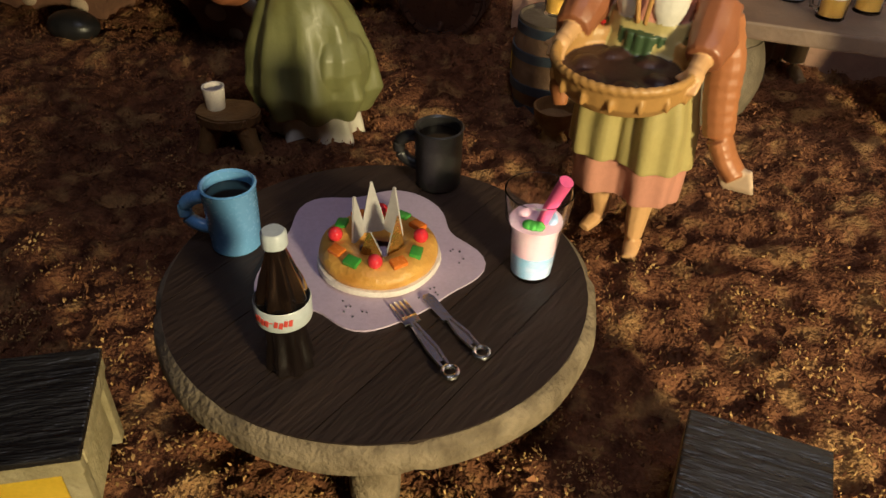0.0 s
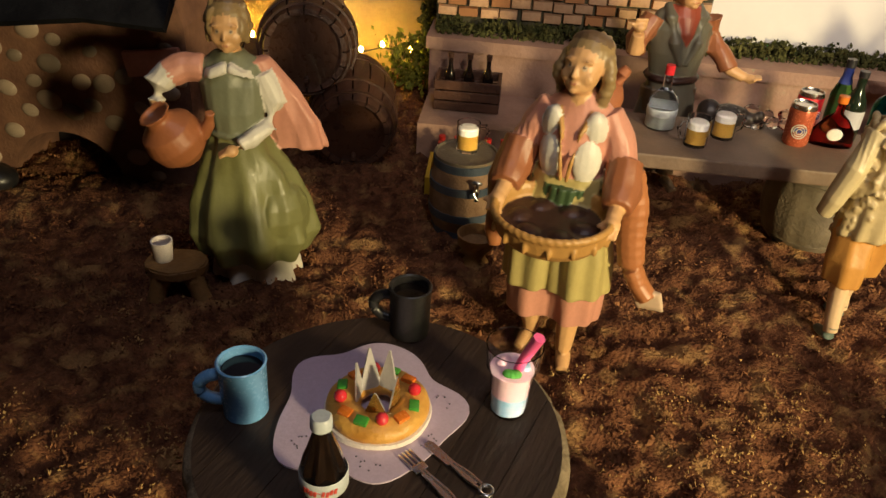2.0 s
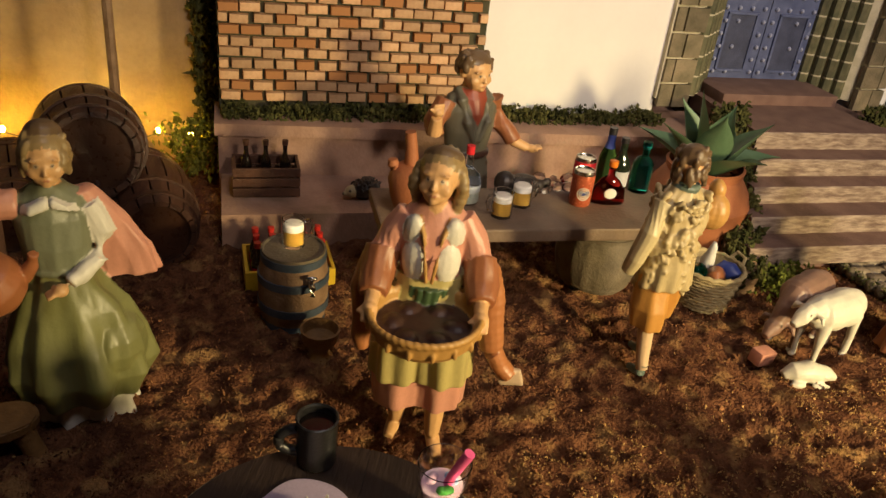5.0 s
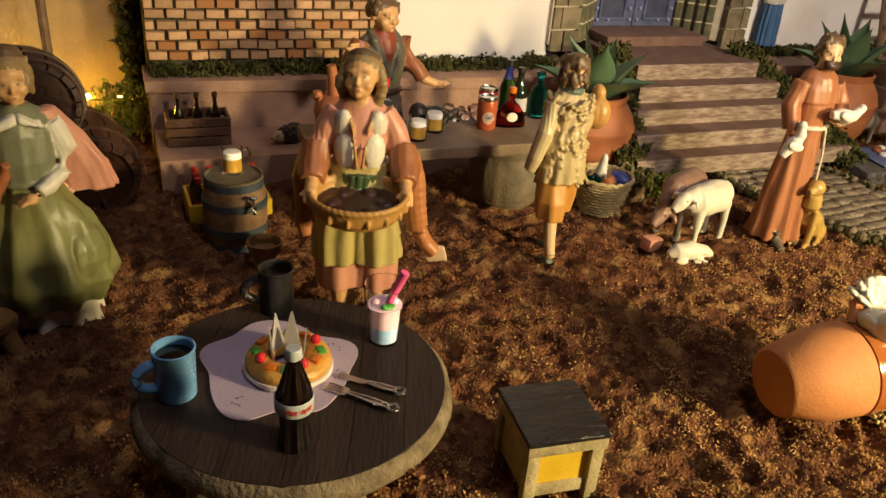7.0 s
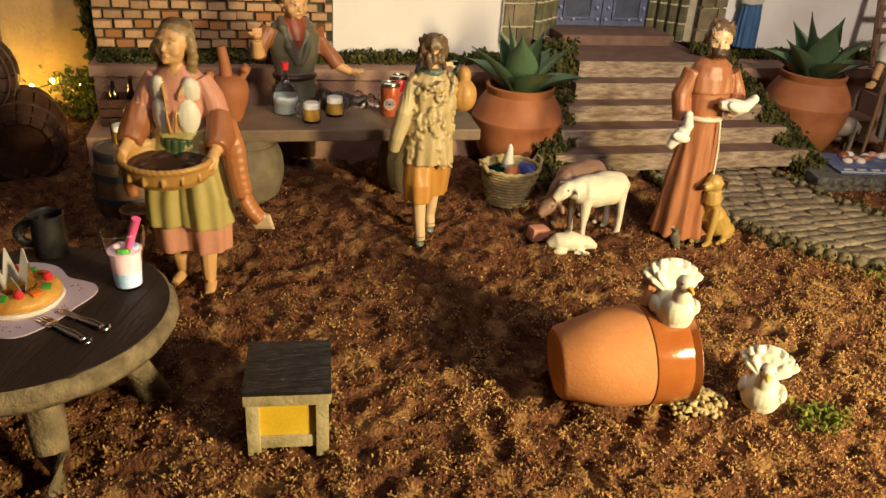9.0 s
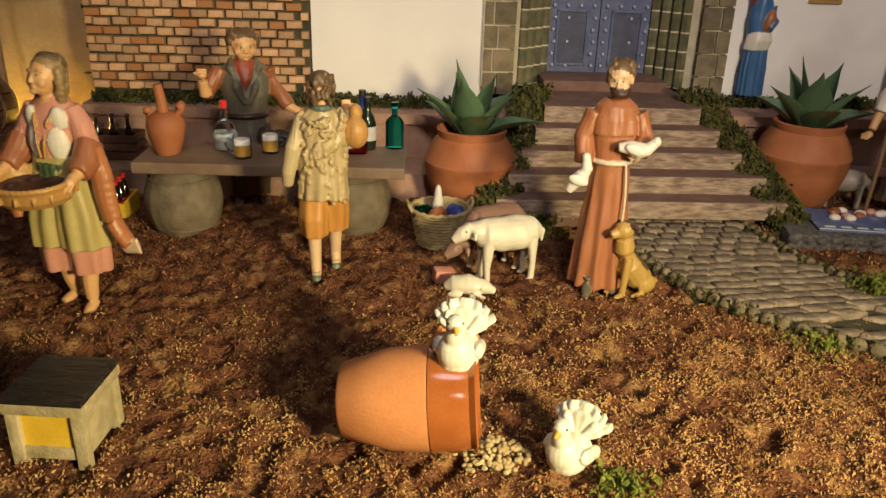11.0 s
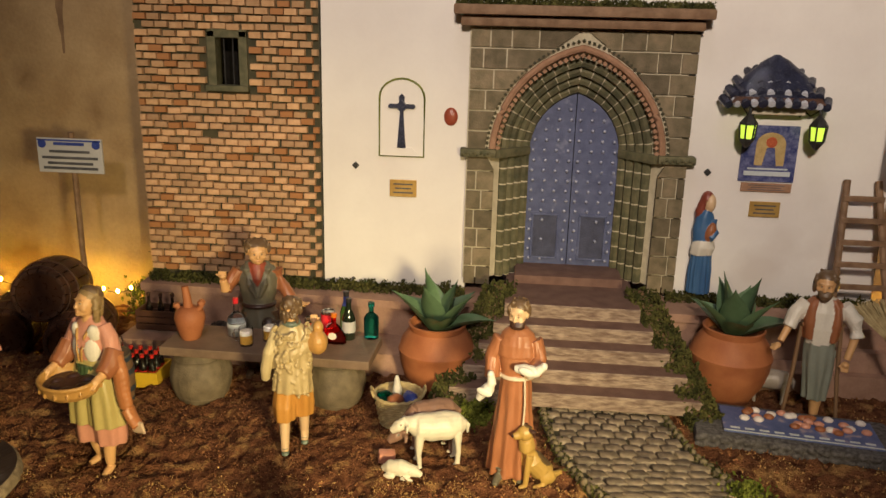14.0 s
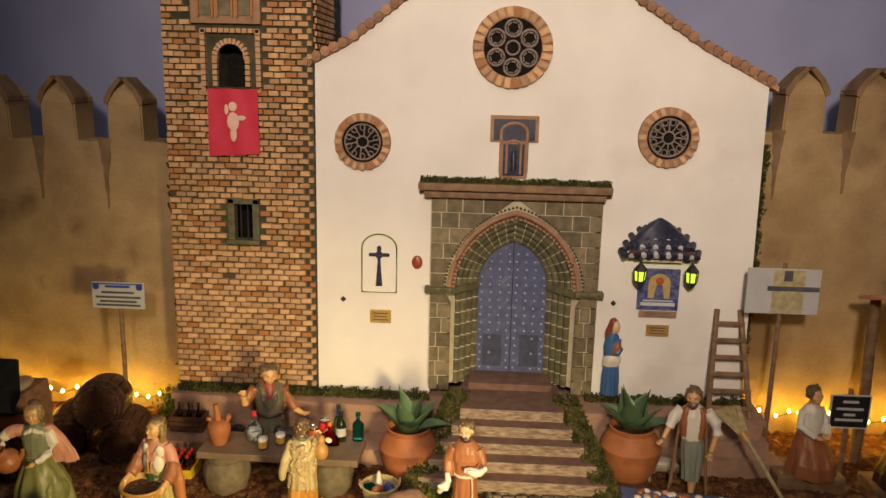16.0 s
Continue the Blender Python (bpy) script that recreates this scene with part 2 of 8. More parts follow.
def blob(bm, c, r, mi=0, rot=(0, 0, 0), u=14, v=9):
    r = (r, r, r) if isinstance(r, (int, float)) else r
    m = pose(*c, *rot) @ Matrix.Diagonal((*r, 1))
    for vert in bmesh.ops.create_uvsphere(bm, u_segments=u, v_segments=v, radius=1, matrix=m)["verts"]:
        for f in vert.link_faces:
            f.material_index = mi


def loft(bm, rings, n=28, mi=0, folds=0, cap=True, seed=0.0):
    """rings: (x, y, z, rx, ry, fold depth)"""
    out = []
    for cx, cy, z, rx, ry, fd in rings:
        out.append([Vector((cx + rx * math.cos(a) * (1 + fd * math.sin(folds * a + seed + z * 8)), cy + ry * math.sin(a) * (1 + fd * math.sin(folds * a + seed + z * 8)), z))
                    for a in (TAU * i / n for i in range(n))])
    skin(bm, out, mi, cap)


def prism(bm, pts, y0, y1, mi=0):
    """A polygon in x and z, from y0 to y1."""
    a, b = [bm.verts.new((x, y0, z)) for x, z in pts], [bm.verts.new((x, y1, z)) for x, z in pts]
    n = len(pts)
    bm.faces.new(a).material_index = mi
    bm.faces.new(b).material_index = mi
    for i in range(n):
        bm.faces.new((a[i], a[(i + 1) % n], b[(i + 1) % n], b[i])).material_index = mi


def slab(bm, pts, z0, z1, mi=0):
    """A polygon in x and y, from z0 to z1."""
    a, b = [bm.verts.new((x, y, z0)) for x, y in pts], [bm.verts.new((x, y, z1)) for x, y in pts]
    n = len(pts)
    bm.faces.new(a).material_index = mi
    bm.faces.new(b).material_index = mi
    for i in range(n):
        bm.faces.new((a[i], a[(i + 1) % n], b[(i + 1) % n], b[i])).material_index = mi


def scatter(name, places, mats, size, parent=None, label="", category="", seed=1, long=1.6):
    """Many small crumbs in one mesh; places: list of points."""
    rnd = random.Random(seed)
    vs, fs = [], []
    base = [(1, 0, 0), (-1, 0, 0), (0, 1, 0), (0, -1, 0), (0, 0, 1), (0, 0, -1)]
    tri = [(0, 2, 4), (2, 1, 4), (1, 3, 4), (3, 0, 4), (2, 0, 5), (1, 2, 5), (3, 1, 5), (0, 3, 5)]
    for p in places:
        s = size * rnd.uniform(0.4, 1.3)
        q = Euler((rnd.uniform(0, 6), rnd.uniform(0, 6), rnd.uniform(0, 6))).to_matrix()
        k = len(vs)
        for b in base:
            v = q @ Vector((b[0] * s * long * rnd.uniform(0.6, 1.3), b[1] * s * rnd.uniform(0.5, 1.3), b[2] * s * 0.6 * rnd.uniform(0.6, 1.3)))
            vs.append((p[0] + v.x, p[1] + v.y, p[2] + v.z))
        fs += [(a + k, b2 + k, c + k) for a, b2, c in tri]
    me = bpy.data.meshes.new(name)
    me.from_pydata(vs, [], fs)
    for m in (mats if isinstance(mats, (list, tuple)) else [mats]):
        me.materials.append(M[m])
    ob = new(name, me)
    ob.parent = parent
    return tagged(ob, label, category, kind="stuff")


# ---------- ground ----------
def ground_z(x, y):
    v = Vector((x, y, 0))
    edge = min(1.0, max(0.0, (y + 0.5) * 3))
    return edge * (0.0045 * noise.noise(v * 16) + 0.0115 * (0.35 - abs(noise.noise(v * 40))) + 0.0085 * (0.3 - abs(noise.noise(v * 95)))) + 0.006 * min(1, max(0, (x - 0.3) * 3)) - 0.002


def build_ground():
    xs = [-3.0, -1.6, -0.9] + [-0.6 + 0.0034 * i for i in range(0, 530)] + [1.5, 2.0, 3.4]
    ys = [-3.0, -1.5, -0.6, -0.3] + [-0.12 + 0.0034 * i for i in range(0, 280)] + [1.0, 1.2]
    bm = bmesh.new()
    grid = [[bm.verts.new((x, y, ground_z(x, y))) for y in ys] for x in xs]
    for i in range(len(xs) - 1):
        for j in range(len(ys) - 1):
            bm.faces.new((grid[i][j], grid[i + 1][j], grid[i + 1][j + 1], grid[i][j + 1]))
    tagged(finish("ground", bm, "soil", "all"), "reddish brown peat and sawdust soil, lumpy and golden in patches", "ground", kind="structure")
    rnd = random.Random(4)
    spots = []
    while len(spots) < 70000:
        x, y = rnd.uniform(-0.45, 1.1), rnd.uniform(-0.1, 0.74)
        k = 0.55 * noise.noise(Vector((x * 14, y * 14, 3))) + 0.8 * noise.noise(Vector((x * 60, y * 60, 7)))
        if k > rnd.uniform(-0.25, 0.75):
            spots.append((x, y, ground_z(x, y) + rnd.uniform(-0.0004, 0.0022)))
    gold, red = [], []
    for p in spots:
        # golden share rises to the front right, putting the yellow light pool into colour
        g = min(1.0, max(0.0, (0.42 - p[1]) * 3.2 + (p[0] - 0.05) * 1.1)) * (0.75 + 0.9 * noise.noise(Vector((p[0] * 30, p[1] * 30, 2))))
        (gold if rnd.random() < g else red).append(p)
    scatter("soil_fibres", red, "crumb", 0.0008, None, "loose reddish brown coir fibres lying on the soil", "soil", 5, 2.2)
    scatter("wood_shavings", gold, "shaving", 0.0008, None, "golden wood shavings on the soil, denser where the yellow light falls", "soil", 6, 1.9)
    # extra gold in front and on clump tops: painted light over real shavings
    extra = []
    while len(extra) < 95000:
        x, y = rnd.uniform(-0.25, 0.75), rnd.uniform(-0.1, 0.40)
        k = 75 * ground_z(x, y) + 0.6 * noise.noise(Vector((x * 30, y * 30, 7))) + (0.22 - y) * 1.5 + (x - 0.1) * 0.35
        if k > rnd.uniform(-0.05, 0.6):
            extra.append((x, y, ground_z(x, y) + rnd.uniform(-0.0003, 0.0016)))
    scatter("front_shavings", extra, "shaving", 0.00072, None, "golden wood shavings on front soil and clump tops, colour doubling as yellow light", "soil", 7, 1.7)
    chips = []
    while len(chips) < 6000:
        x, y = rnd.uniform(-0.45, 1.1), rnd.uniform(-0.1, 0.74)
        if noise.noise(Vector((x * 22, y * 22, 9))) > rnd.uniform(-0.3, 0.8):
            chips.append((x, y, ground_z(x, y) + rnd.uniform(0.0, 0.0010)))
    scatter("bark_chips", chips, "crumb", 0.0019, None, "small brown bark chips lying on the soil", "soil", 15, 1.3)


build_ground()

# ---------- room around the model ----------
bm = bmesh.new()
box(bm, (0.2, 1.12, 0.9), (6.4, 0.04, 3.0))
tagged(finish("backdrop_sky", bm, "sky", False), "plain painted dusk blue sky board", "backdrop", kind="structure")
for nm, c, s in (("wall_west", (-3.02, -0.9, 1.0), (0.06, 4.2, 2.8)), ("wall_east", (3.42, -0.9, 1.0), (0.06, 4.2, 2.8)), ("wall_south", (0.2, -3.03, 1.0), (6.5, 0.06, 2.8))):
    bm = bmesh.new()
    box(bm, c, s)
    tagged(finish(nm, bm, "room", False), "dark plain exhibition room wall", "wall", kind="structure")
bm = bmesh.new()
box(bm, (0.2, -0.9, 2.43), (6.6, 4.3, 0.06))
tagged(finish("ceiling", bm, "room", False), "dark plain exhibition room ceiling", "ceiling", kind="structure")


# ---------- church ----------
church = thing("church", "white plastered church front with brick bell tower and stone portal", "church", (0.52, 0.777, 0.09))
CO = Vector((0.52, 0.777, 0.09))


def cpart(name, bm, mats, label="", smooth=False, parent=None, kind=""):
    """A church part, given in world coordinates."""
    for v in bm.verts:
        v.co -= CO
    return part(name, bm, mats, parent or church, label, smooth, kind)


FY = 0.777
bm = bmesh.new()
prism(bm, [(0.178, 0.085), (0.383, 0.085), (0.383, 0.822), (0.324, 0.773), (0.239, 0.708), (0.178, 0.674)], FY, 0.9)
prism(bm, [(0.383, 0.44), (0.665, 0.44), (0.665, 0.817), (0.52, 0.96), (0.383, 0.822)], FY, 0.9)
prism(bm, [(0.665, 0.085), (0.946, 0.085), (0.936, 0.652), (0.823, 0.711), (0.712, 0.782), (0.665, 0.817)], FY, 0.9)
cpart("facade_wall", bm, "plaster", "white plastered gable wall with faint grey stains")
# roof tiles along the gable
roofline = [(0.160, 0.668), (0.239, 0.711), (0.324, 0.776), (0.383, 0.825), (0.52, 0.964), (0.665, 0.820), (0.712, 0.785), (0.823, 0.714), (0.95, 0.648)]
bm = bmesh.new()
lathe(bm, [(0.0085, 0), (0.0095, 0.012), (0.0075, 0.026)], 8)
proto = None
rnd = random.Random(8)
for (x0, z0), (x1, z1) in zip(roofline, roofline[1:]):
    d = math.hypot(x1 - x0, z1 - z0)
    ang = math.degrees(math.atan2(z1 - z0, x1 - x0))
    for i in range(int(d / 0.017)):
        f = (i + 0.5) * 0.017 / d
        m = pose(x0 + f * (x1 - x0) - CO.x, FY - 0.010 - CO.y, z0 + f * (z1 - z0) + 0.003 - CO.z + rnd.uniform(-0.001, 0.001), -90 + rnd.uniform(-7, 7), rnd.uniform(-7, 7), 0)
        if proto is None:
            proto = part("roof_tile", bm, "roof_tile", church, "", True)
            proto.matrix_basis = m
        else:
            share("roof_tile", proto, m, church)
    bm2 = bmesh.new()
    prism(bm2, [(x0, z0 - 0.006), (x1, z1 - 0.006), (x1, z1 + 0.003), (x0, z0 + 0.003)], FY - 0.006, 0.95)
    cpart("roof_edge", bm2, "roof_tile")

# tower body
TX0, TX1, TY = -0.080, 0.177, 0.770
bm = bmesh.new()
WIN = (0.022, 0.078, 0.358, 0.438)
BELL = (0.015, 0.062, 0.618, 0.700)
prism(bm, [(TX0, 0.085), (TX1, 0.085), (TX1, WIN[2]), (TX0, WIN[2])], TY, 1.0)
tower = cpart("tower_core", bm, "mortar", "dark mortar core of the brick tower")
for w, top in ((WIN, BELL[2]), (BELL, 1.25)):
    for q in ([(TX0, w[2]), (w[0], w[2]), (w[0], w[3]), (TX0, w[3])], [(w[1], w[2]), (TX1, w[2]), (TX1, w[3]), (w[1], w[3])], [(TX0, w[3]), (TX1, w[3]), (TX1, top), (TX0, top)]):
        bm = bmesh.new()
        prism(bm, q, TY, 1.0)
        cpart("core_block", bm, "mortar", "", False, tower)
    # sheet closing the opening; its black stands in for unlit depth
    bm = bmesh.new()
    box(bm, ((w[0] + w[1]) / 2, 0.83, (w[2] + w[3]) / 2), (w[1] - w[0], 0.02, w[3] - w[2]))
    cpart("opening_back", bm, "void", "near-black sheet painted as the unlit inside of the opening", False, tower)

# bell opening with arched brick surround
bm = bmesh.new()
for k in range(13):
    a = math.pi * k / 12
    box(bm, (0.0385 + 0.027 * math.cos(a), TY - 0.004, 0.678 + 0.027 * math.sin(a)), (0.009, 0.012, 0.0055), (0, -math.degrees(a), 0))
for sx in (-1, 1):
    for k in range(6):
        box(bm, (0.0385 + sx * 0.028, TY - 0.003, 0.625 + k * 0.0095), (0.008, 0.01, 0.0075))
    for k in range(11):
        box(bm, (0.0385 + sx * 0.047, TY - 0.004, 0.625 + k * 0.0095), (0.008, 0.012, 0.008))
for k in range(10):
    box(bm, (0.0385 - 0.045 + k * 0.01, TY - 0.004, 0.722), (0.008, 0.012, 0.007))
cpart("bell_arch", bm, "brick", "raised brick arch round the bell opening")
bm = bmesh.new()
box(bm, (0.032, TY - 0.003, 0.772), (0.118, 0.014, 0.078), bevel=0.001)
for k in range(3):
    cx = 0.032 + (k - 1) * 0.033
    box(bm, (cx, TY - 0.011, 0.764), (0.019, 0.004, 0.036), mi=1)
    blob(bm, (cx, TY - 0.0115, 0.782), (0.0095, 0.002, 0.009), 1)
    for sx in (-1, 1):
        box(bm, (cx + sx * 0.0125, TY - 0.011, 0.768), (0.004, 0.006, 0.05), mi=2)
cpart("blind_arcade", bm, ["pinkstone", "stone", "brick"], "brick panel with three blind arches", True)
# lower window
bm = bmesh.new()
for x in (WIN[0] + 0.006, WIN[1] - 0.006):
    box(bm, (x, TY + 0.006, 0.398), (0.012, 0.02, 0.08), bevel=0.0015)
box(bm, (0.05, TY + 0.006, 0.434), (0.056, 0.02, 0.012), bevel=0.0015)
box(bm, (0.05, TY + 0.002, 0.361), (0.06, 0.026, 0.008), bevel=0.0015)
win = cpart("tower_window", bm, "roll", "small dark green framed tower window")
bm = bmesh.new()
for k in range(4):
    tube(bm, [(0.031 + k * 0.0125, TY + 0.004, 0.364), (0.031 + k * 0.0125, TY + 0.004, 0.428)], 0.0011, 6)
cpart("window_grille", bm, "iron", "black iron bars", True, win)

# portal
PC, SPR = 0.529, 0.285


def pointed(w, h, n=12):
    """Half a pointed arch, from the spring line to the apex, as offsets from the axis."""
    r = (h * h + w * w) / (2 * w)
    top = math.atan2(h, r - w)
    return [(w - r + r * math.cos(top * i / n), r * math.sin(top * i / n)) for i in range(n + 1)]


def arch_path(w, h, base=0.106, n=12, jamb=8):
    right = [(w, base - SPR + (SPR - base) * i / jamb) for i in range(jamb)] + pointed(w, h, n)
    return [(PC - x, SPR + z) for x, z in right] + [(PC + x, SPR + z) for x, z in reversed(right[:-1])]


bm = bmesh.new()
inner = arch_path(0.116, 0.146)
half = len(inner) // 2
for side in (0, 1):
    pts = inner[:half + 1] if side == 0 else inner[half:]
    xo = 0.380 if side == 0 else 0.667
    fr = [(0, 0)]
    for (xa, za), (xb, zb) in zip(pts, pts[1:]):
        prism(bm, [(xa, za), (xb, zb), (xo, zb), (xo, za)], 0.7705, 0.80)
    prism(bm, [(xo, SPR + 0.146), (PC, SPR + 0.146), (PC, 0.455), (xo, 0.455)], 0.7705, 0.80)
portal = cpart("portal", bm, "pale_mortar", "grey green stone portal with pointed arch")


def ppart(name, bm, mats, label="", smooth=True, kind=""):
    return cpart(name, bm, mats, label, smooth, portal, kind)


# receding archivolt
bm = bmesh.new()
o, i_ = arch_path(0.118, 0.148), arch_path(0.062, 0.081)
va, vb = [bm.verts.new((x, 0.772, z)) for x, z in o], [bm.verts.new((x, 0.826, z)) for x, z in i_]
for k in range(len(o) - 1):
    bm.faces.new((va[k], va[k + 1], vb[k + 1], vb[k]))
ppart("archivolt_bed", bm, "pale_mortar")
ROLLS = [(0.068, 0.088, 0.816), (0.078, 0.100, 0.806), (0.088, 0.112, 0.796), (0.098, 0.124, 0.787)]
for w, h, y in ROLLS:
    path = arch_path(w, h, n=9, jamb=8)
    bm = bmesh.new()
    tube(bm, [(x, y, z) for x, z in path], 0.0059, 7)
    ppart("mortar_core", bm, "pale_mortar")
    for k in range(len(path) - 1):
        (xa, za), (xb, zb) = path[k], path[k + 1]
        g = 0.045
        a, b = Vector((xa + (xb - xa) * g, y, za + (zb - za) * g)), Vector((xb + (xa - xb) * g, y, zb + (za - zb) * g))
        bm = bmesh.new()
        tube(bm, [a, b], 0.0063, 7)
        ppart("voussoir", bm, "roll")
# outer moulding with teeth
bm = bmesh.new()
path = [(x, z) for x, z in arch_path(0.114, 0.142, n=22) if z >= SPR - 0.001]
tube(bm, [(x, 0.770, z) for x, z in path], 0.0048, 8)
ppart("outer_moulding", bm, "pinkstone", "pink moulded arch band")
bm = bmesh.new()
path = [(x, z) for x, z in arch_path(0.1065, 0.133, n=24) if z >= SPR - 0.001]
for k, (x, z) in enumerate(path):
    box(bm, (x, 0.772 - 0.002 * (k % 2), z), (0.0048, 0.006, 0.0048), (0, 45, 0))
path = [(x, z) for x, z in arch_path(0.1215, 0.152, n=30) if z >= SPR - 0.001]
for k, (x, z) in enumerate(path):
    box(bm, (x, 0.769, z), (0.0036, 0.005, 0.0036), (0, 20 * k, 0), 1)
ppart("tooth_ornament", bm, ["pinkstone", "mortar"], "zigzag and dotted arch ornament", False)
# imposts and cornice
for sx in (-1, 1):
    bm = bmesh.new()
    x0, x1 = PC + sx * 0.157, PC + sx * 0.066
    box(bm, ((x0 + PC + sx * 0.108) / 2, 0.768, 0.286), (abs(x0 - PC - sx * 0.108), 0.02, 0.011), bevel=0.002)
    a = math.degrees(math.atan2(0.052, 0.045))
    box(bm, (PC + sx * 0.087, 0.792, 0.285), (0.066, 0.014, 0.012), (0, 0, -sx * a), bevel=0.002)
    for k in range(9):
        blob(bm, (x0 - sx * 0.005 * (k + 0.8), 0.757, 0.285 + 0.002 * (k % 2)), 0.0026, 0, u=6, v=5)
    ppart("impost", bm, "roll", "carved impost band")
bm = bmesh.new()
box(bm, (0.5235, 0.766, 0.4585), (0.31, 0.026, 0.013), bevel=0.003)
box(bm, (0.5235, 0.760, 0.4725), (0.328, 0.038, 0.013), bevel=0.003)
ppart("cornice", bm, "wood_mid", "projecting brown cornice")
spots = []
rnd = random.Random(21)
for _ in range(2600):
    x = rnd.uniform(0.362, 0.686)
    hgt = 0.008 + 0.006 * noise.noise(Vector((x * 40, 1, 1)))
    spots.append((x - CO.x, rnd.uniform(0.744, 0.776) - CO.y, 0.479 + rnd.random() ** 2 * max(0.002, hgt) - CO.z))
scatter("cornice_moss", spots, "moss", 0.0020, portal, "dark moss on the cornice", "", 9)

# doors
for sx in (-1, 1):
    bm = bmesh.new()
    pts = [(PC + sx * 0.0006, 0.118), (PC + sx * 0.064, 0.118)] + [(PC + sx * x, SPR + z) for x, z in pointed(0.064, 0.084, 8)[:-1]] + [(PC + sx * 0.0006, SPR + 0.0835)]
    prism(bm, pts, 0.8185, 0.828)
    leaf = ppart("door_leaf", bm, "door", "blue studded door leaf", False)
    bm = bmesh.new()
    cx = PC + sx * 0.034
    for dx, dz, wx, wz in ((-0.0185, 0, 0.003, 0.066), (0.0185, 0, 0.003, 0.066), (0, 0.0325, 0.04, 0.003), (0, -0.0325, 0.04, 0.003)):
        box(bm, (cx + dx, 0.8175, 0.160 + dz), (wx, 0.004, wz), bevel=0.0006)
    # no real recess here: the panel's darker blue stands in for its shade
    box(bm, (cx, 0.8183, 0.160), (0.034, 0.0012, 0.062), mi=1)
    ppart("wicket_door", bm, ["door", "door_recess"], "small wicket door, its recess painted as a darker flat panel", False)
    bm = bmesh.new()
    blob(bm, (0, 0, 0), (0.0026, 0.0028, 0.0026), 0, u=7, v=5)
    first = None
    for col in range(4):
        for row in range(16):
            x, z = 0.006 + col * 0.0165 + (0.002 if row % 2 else 0), 0.126 + row * 0.0145
            lim = 0.060 if z < SPR else max([0] + [px for px, pz in pointed(0.058, 0.076, 12) if pz >= z - SPR])
            if x > lim or (z < 0.197 and 0.010 < x < 0.057 and (row % 2 or col == 1)):
                continue
            m = pose(PC + sx * x - CO.x, 0.8172 - CO.y, z - CO.z)
            if first is None:
                first = part("stud", bm, "stud", portal)
                first.matrix_basis = m
            else:
                share("stud", first, m, portal)
bm = bmesh.new()
box(bm, (PC, 0.79, 0.111), (0.15, 0.07, 0.014), bevel=0.002)
ppart("threshold", bm, "tread", "worn stone threshold")
# portal blocks
rnd = random.Random(31)
wout = pointed(0.1225, 0.153, 24)


def reach(z):
    if z <= SPR:
        return 0.1085
    c = [x for x, pz in wout if pz >= z - SPR]
    return max(c) if c else 0.0


rows = 13
for r in range(rows):
    z0 = 0.098 + r * 0.02735
    z1 = z0 + 0.0247
    for sx in (-1, 1):
        x = 0.147
        ends = (reach(z0), reach(z1))
        first = True
        while True:
            w = rnd.uniform(0.017, 0.022) if (z0 < SPR and True) else rnd.uniform(0.026, 0.040)
            if first and r % 2:
                w *= 0.65
            first = False
            lo = max(ends)
            a, b0, b1 = x, x - w, x - w
            last = b0 < lo + 0.008
            if last:
                b0, b1 = ends
            if a - min(b0, b1) < 0.004 or a <= 0.001:
                break
            b0, b1 = min(b0, a - 0.001), min(b1, a - 0.001)
            bm = bmesh.new()
            q = [(PC + sx * a, z0), (PC + sx * (b0 + 0.0019), z0), (PC + sx * (b1 + 0.0019), z1), (PC + sx * a, z1)]
            prism(bm, q, 0.7675 - rnd.uniform(0, 0.0012), 0.773)
            ppart("stone_block", bm, "stone", "", False)
            x = x - w
            if last or x <= 0.002:
                break

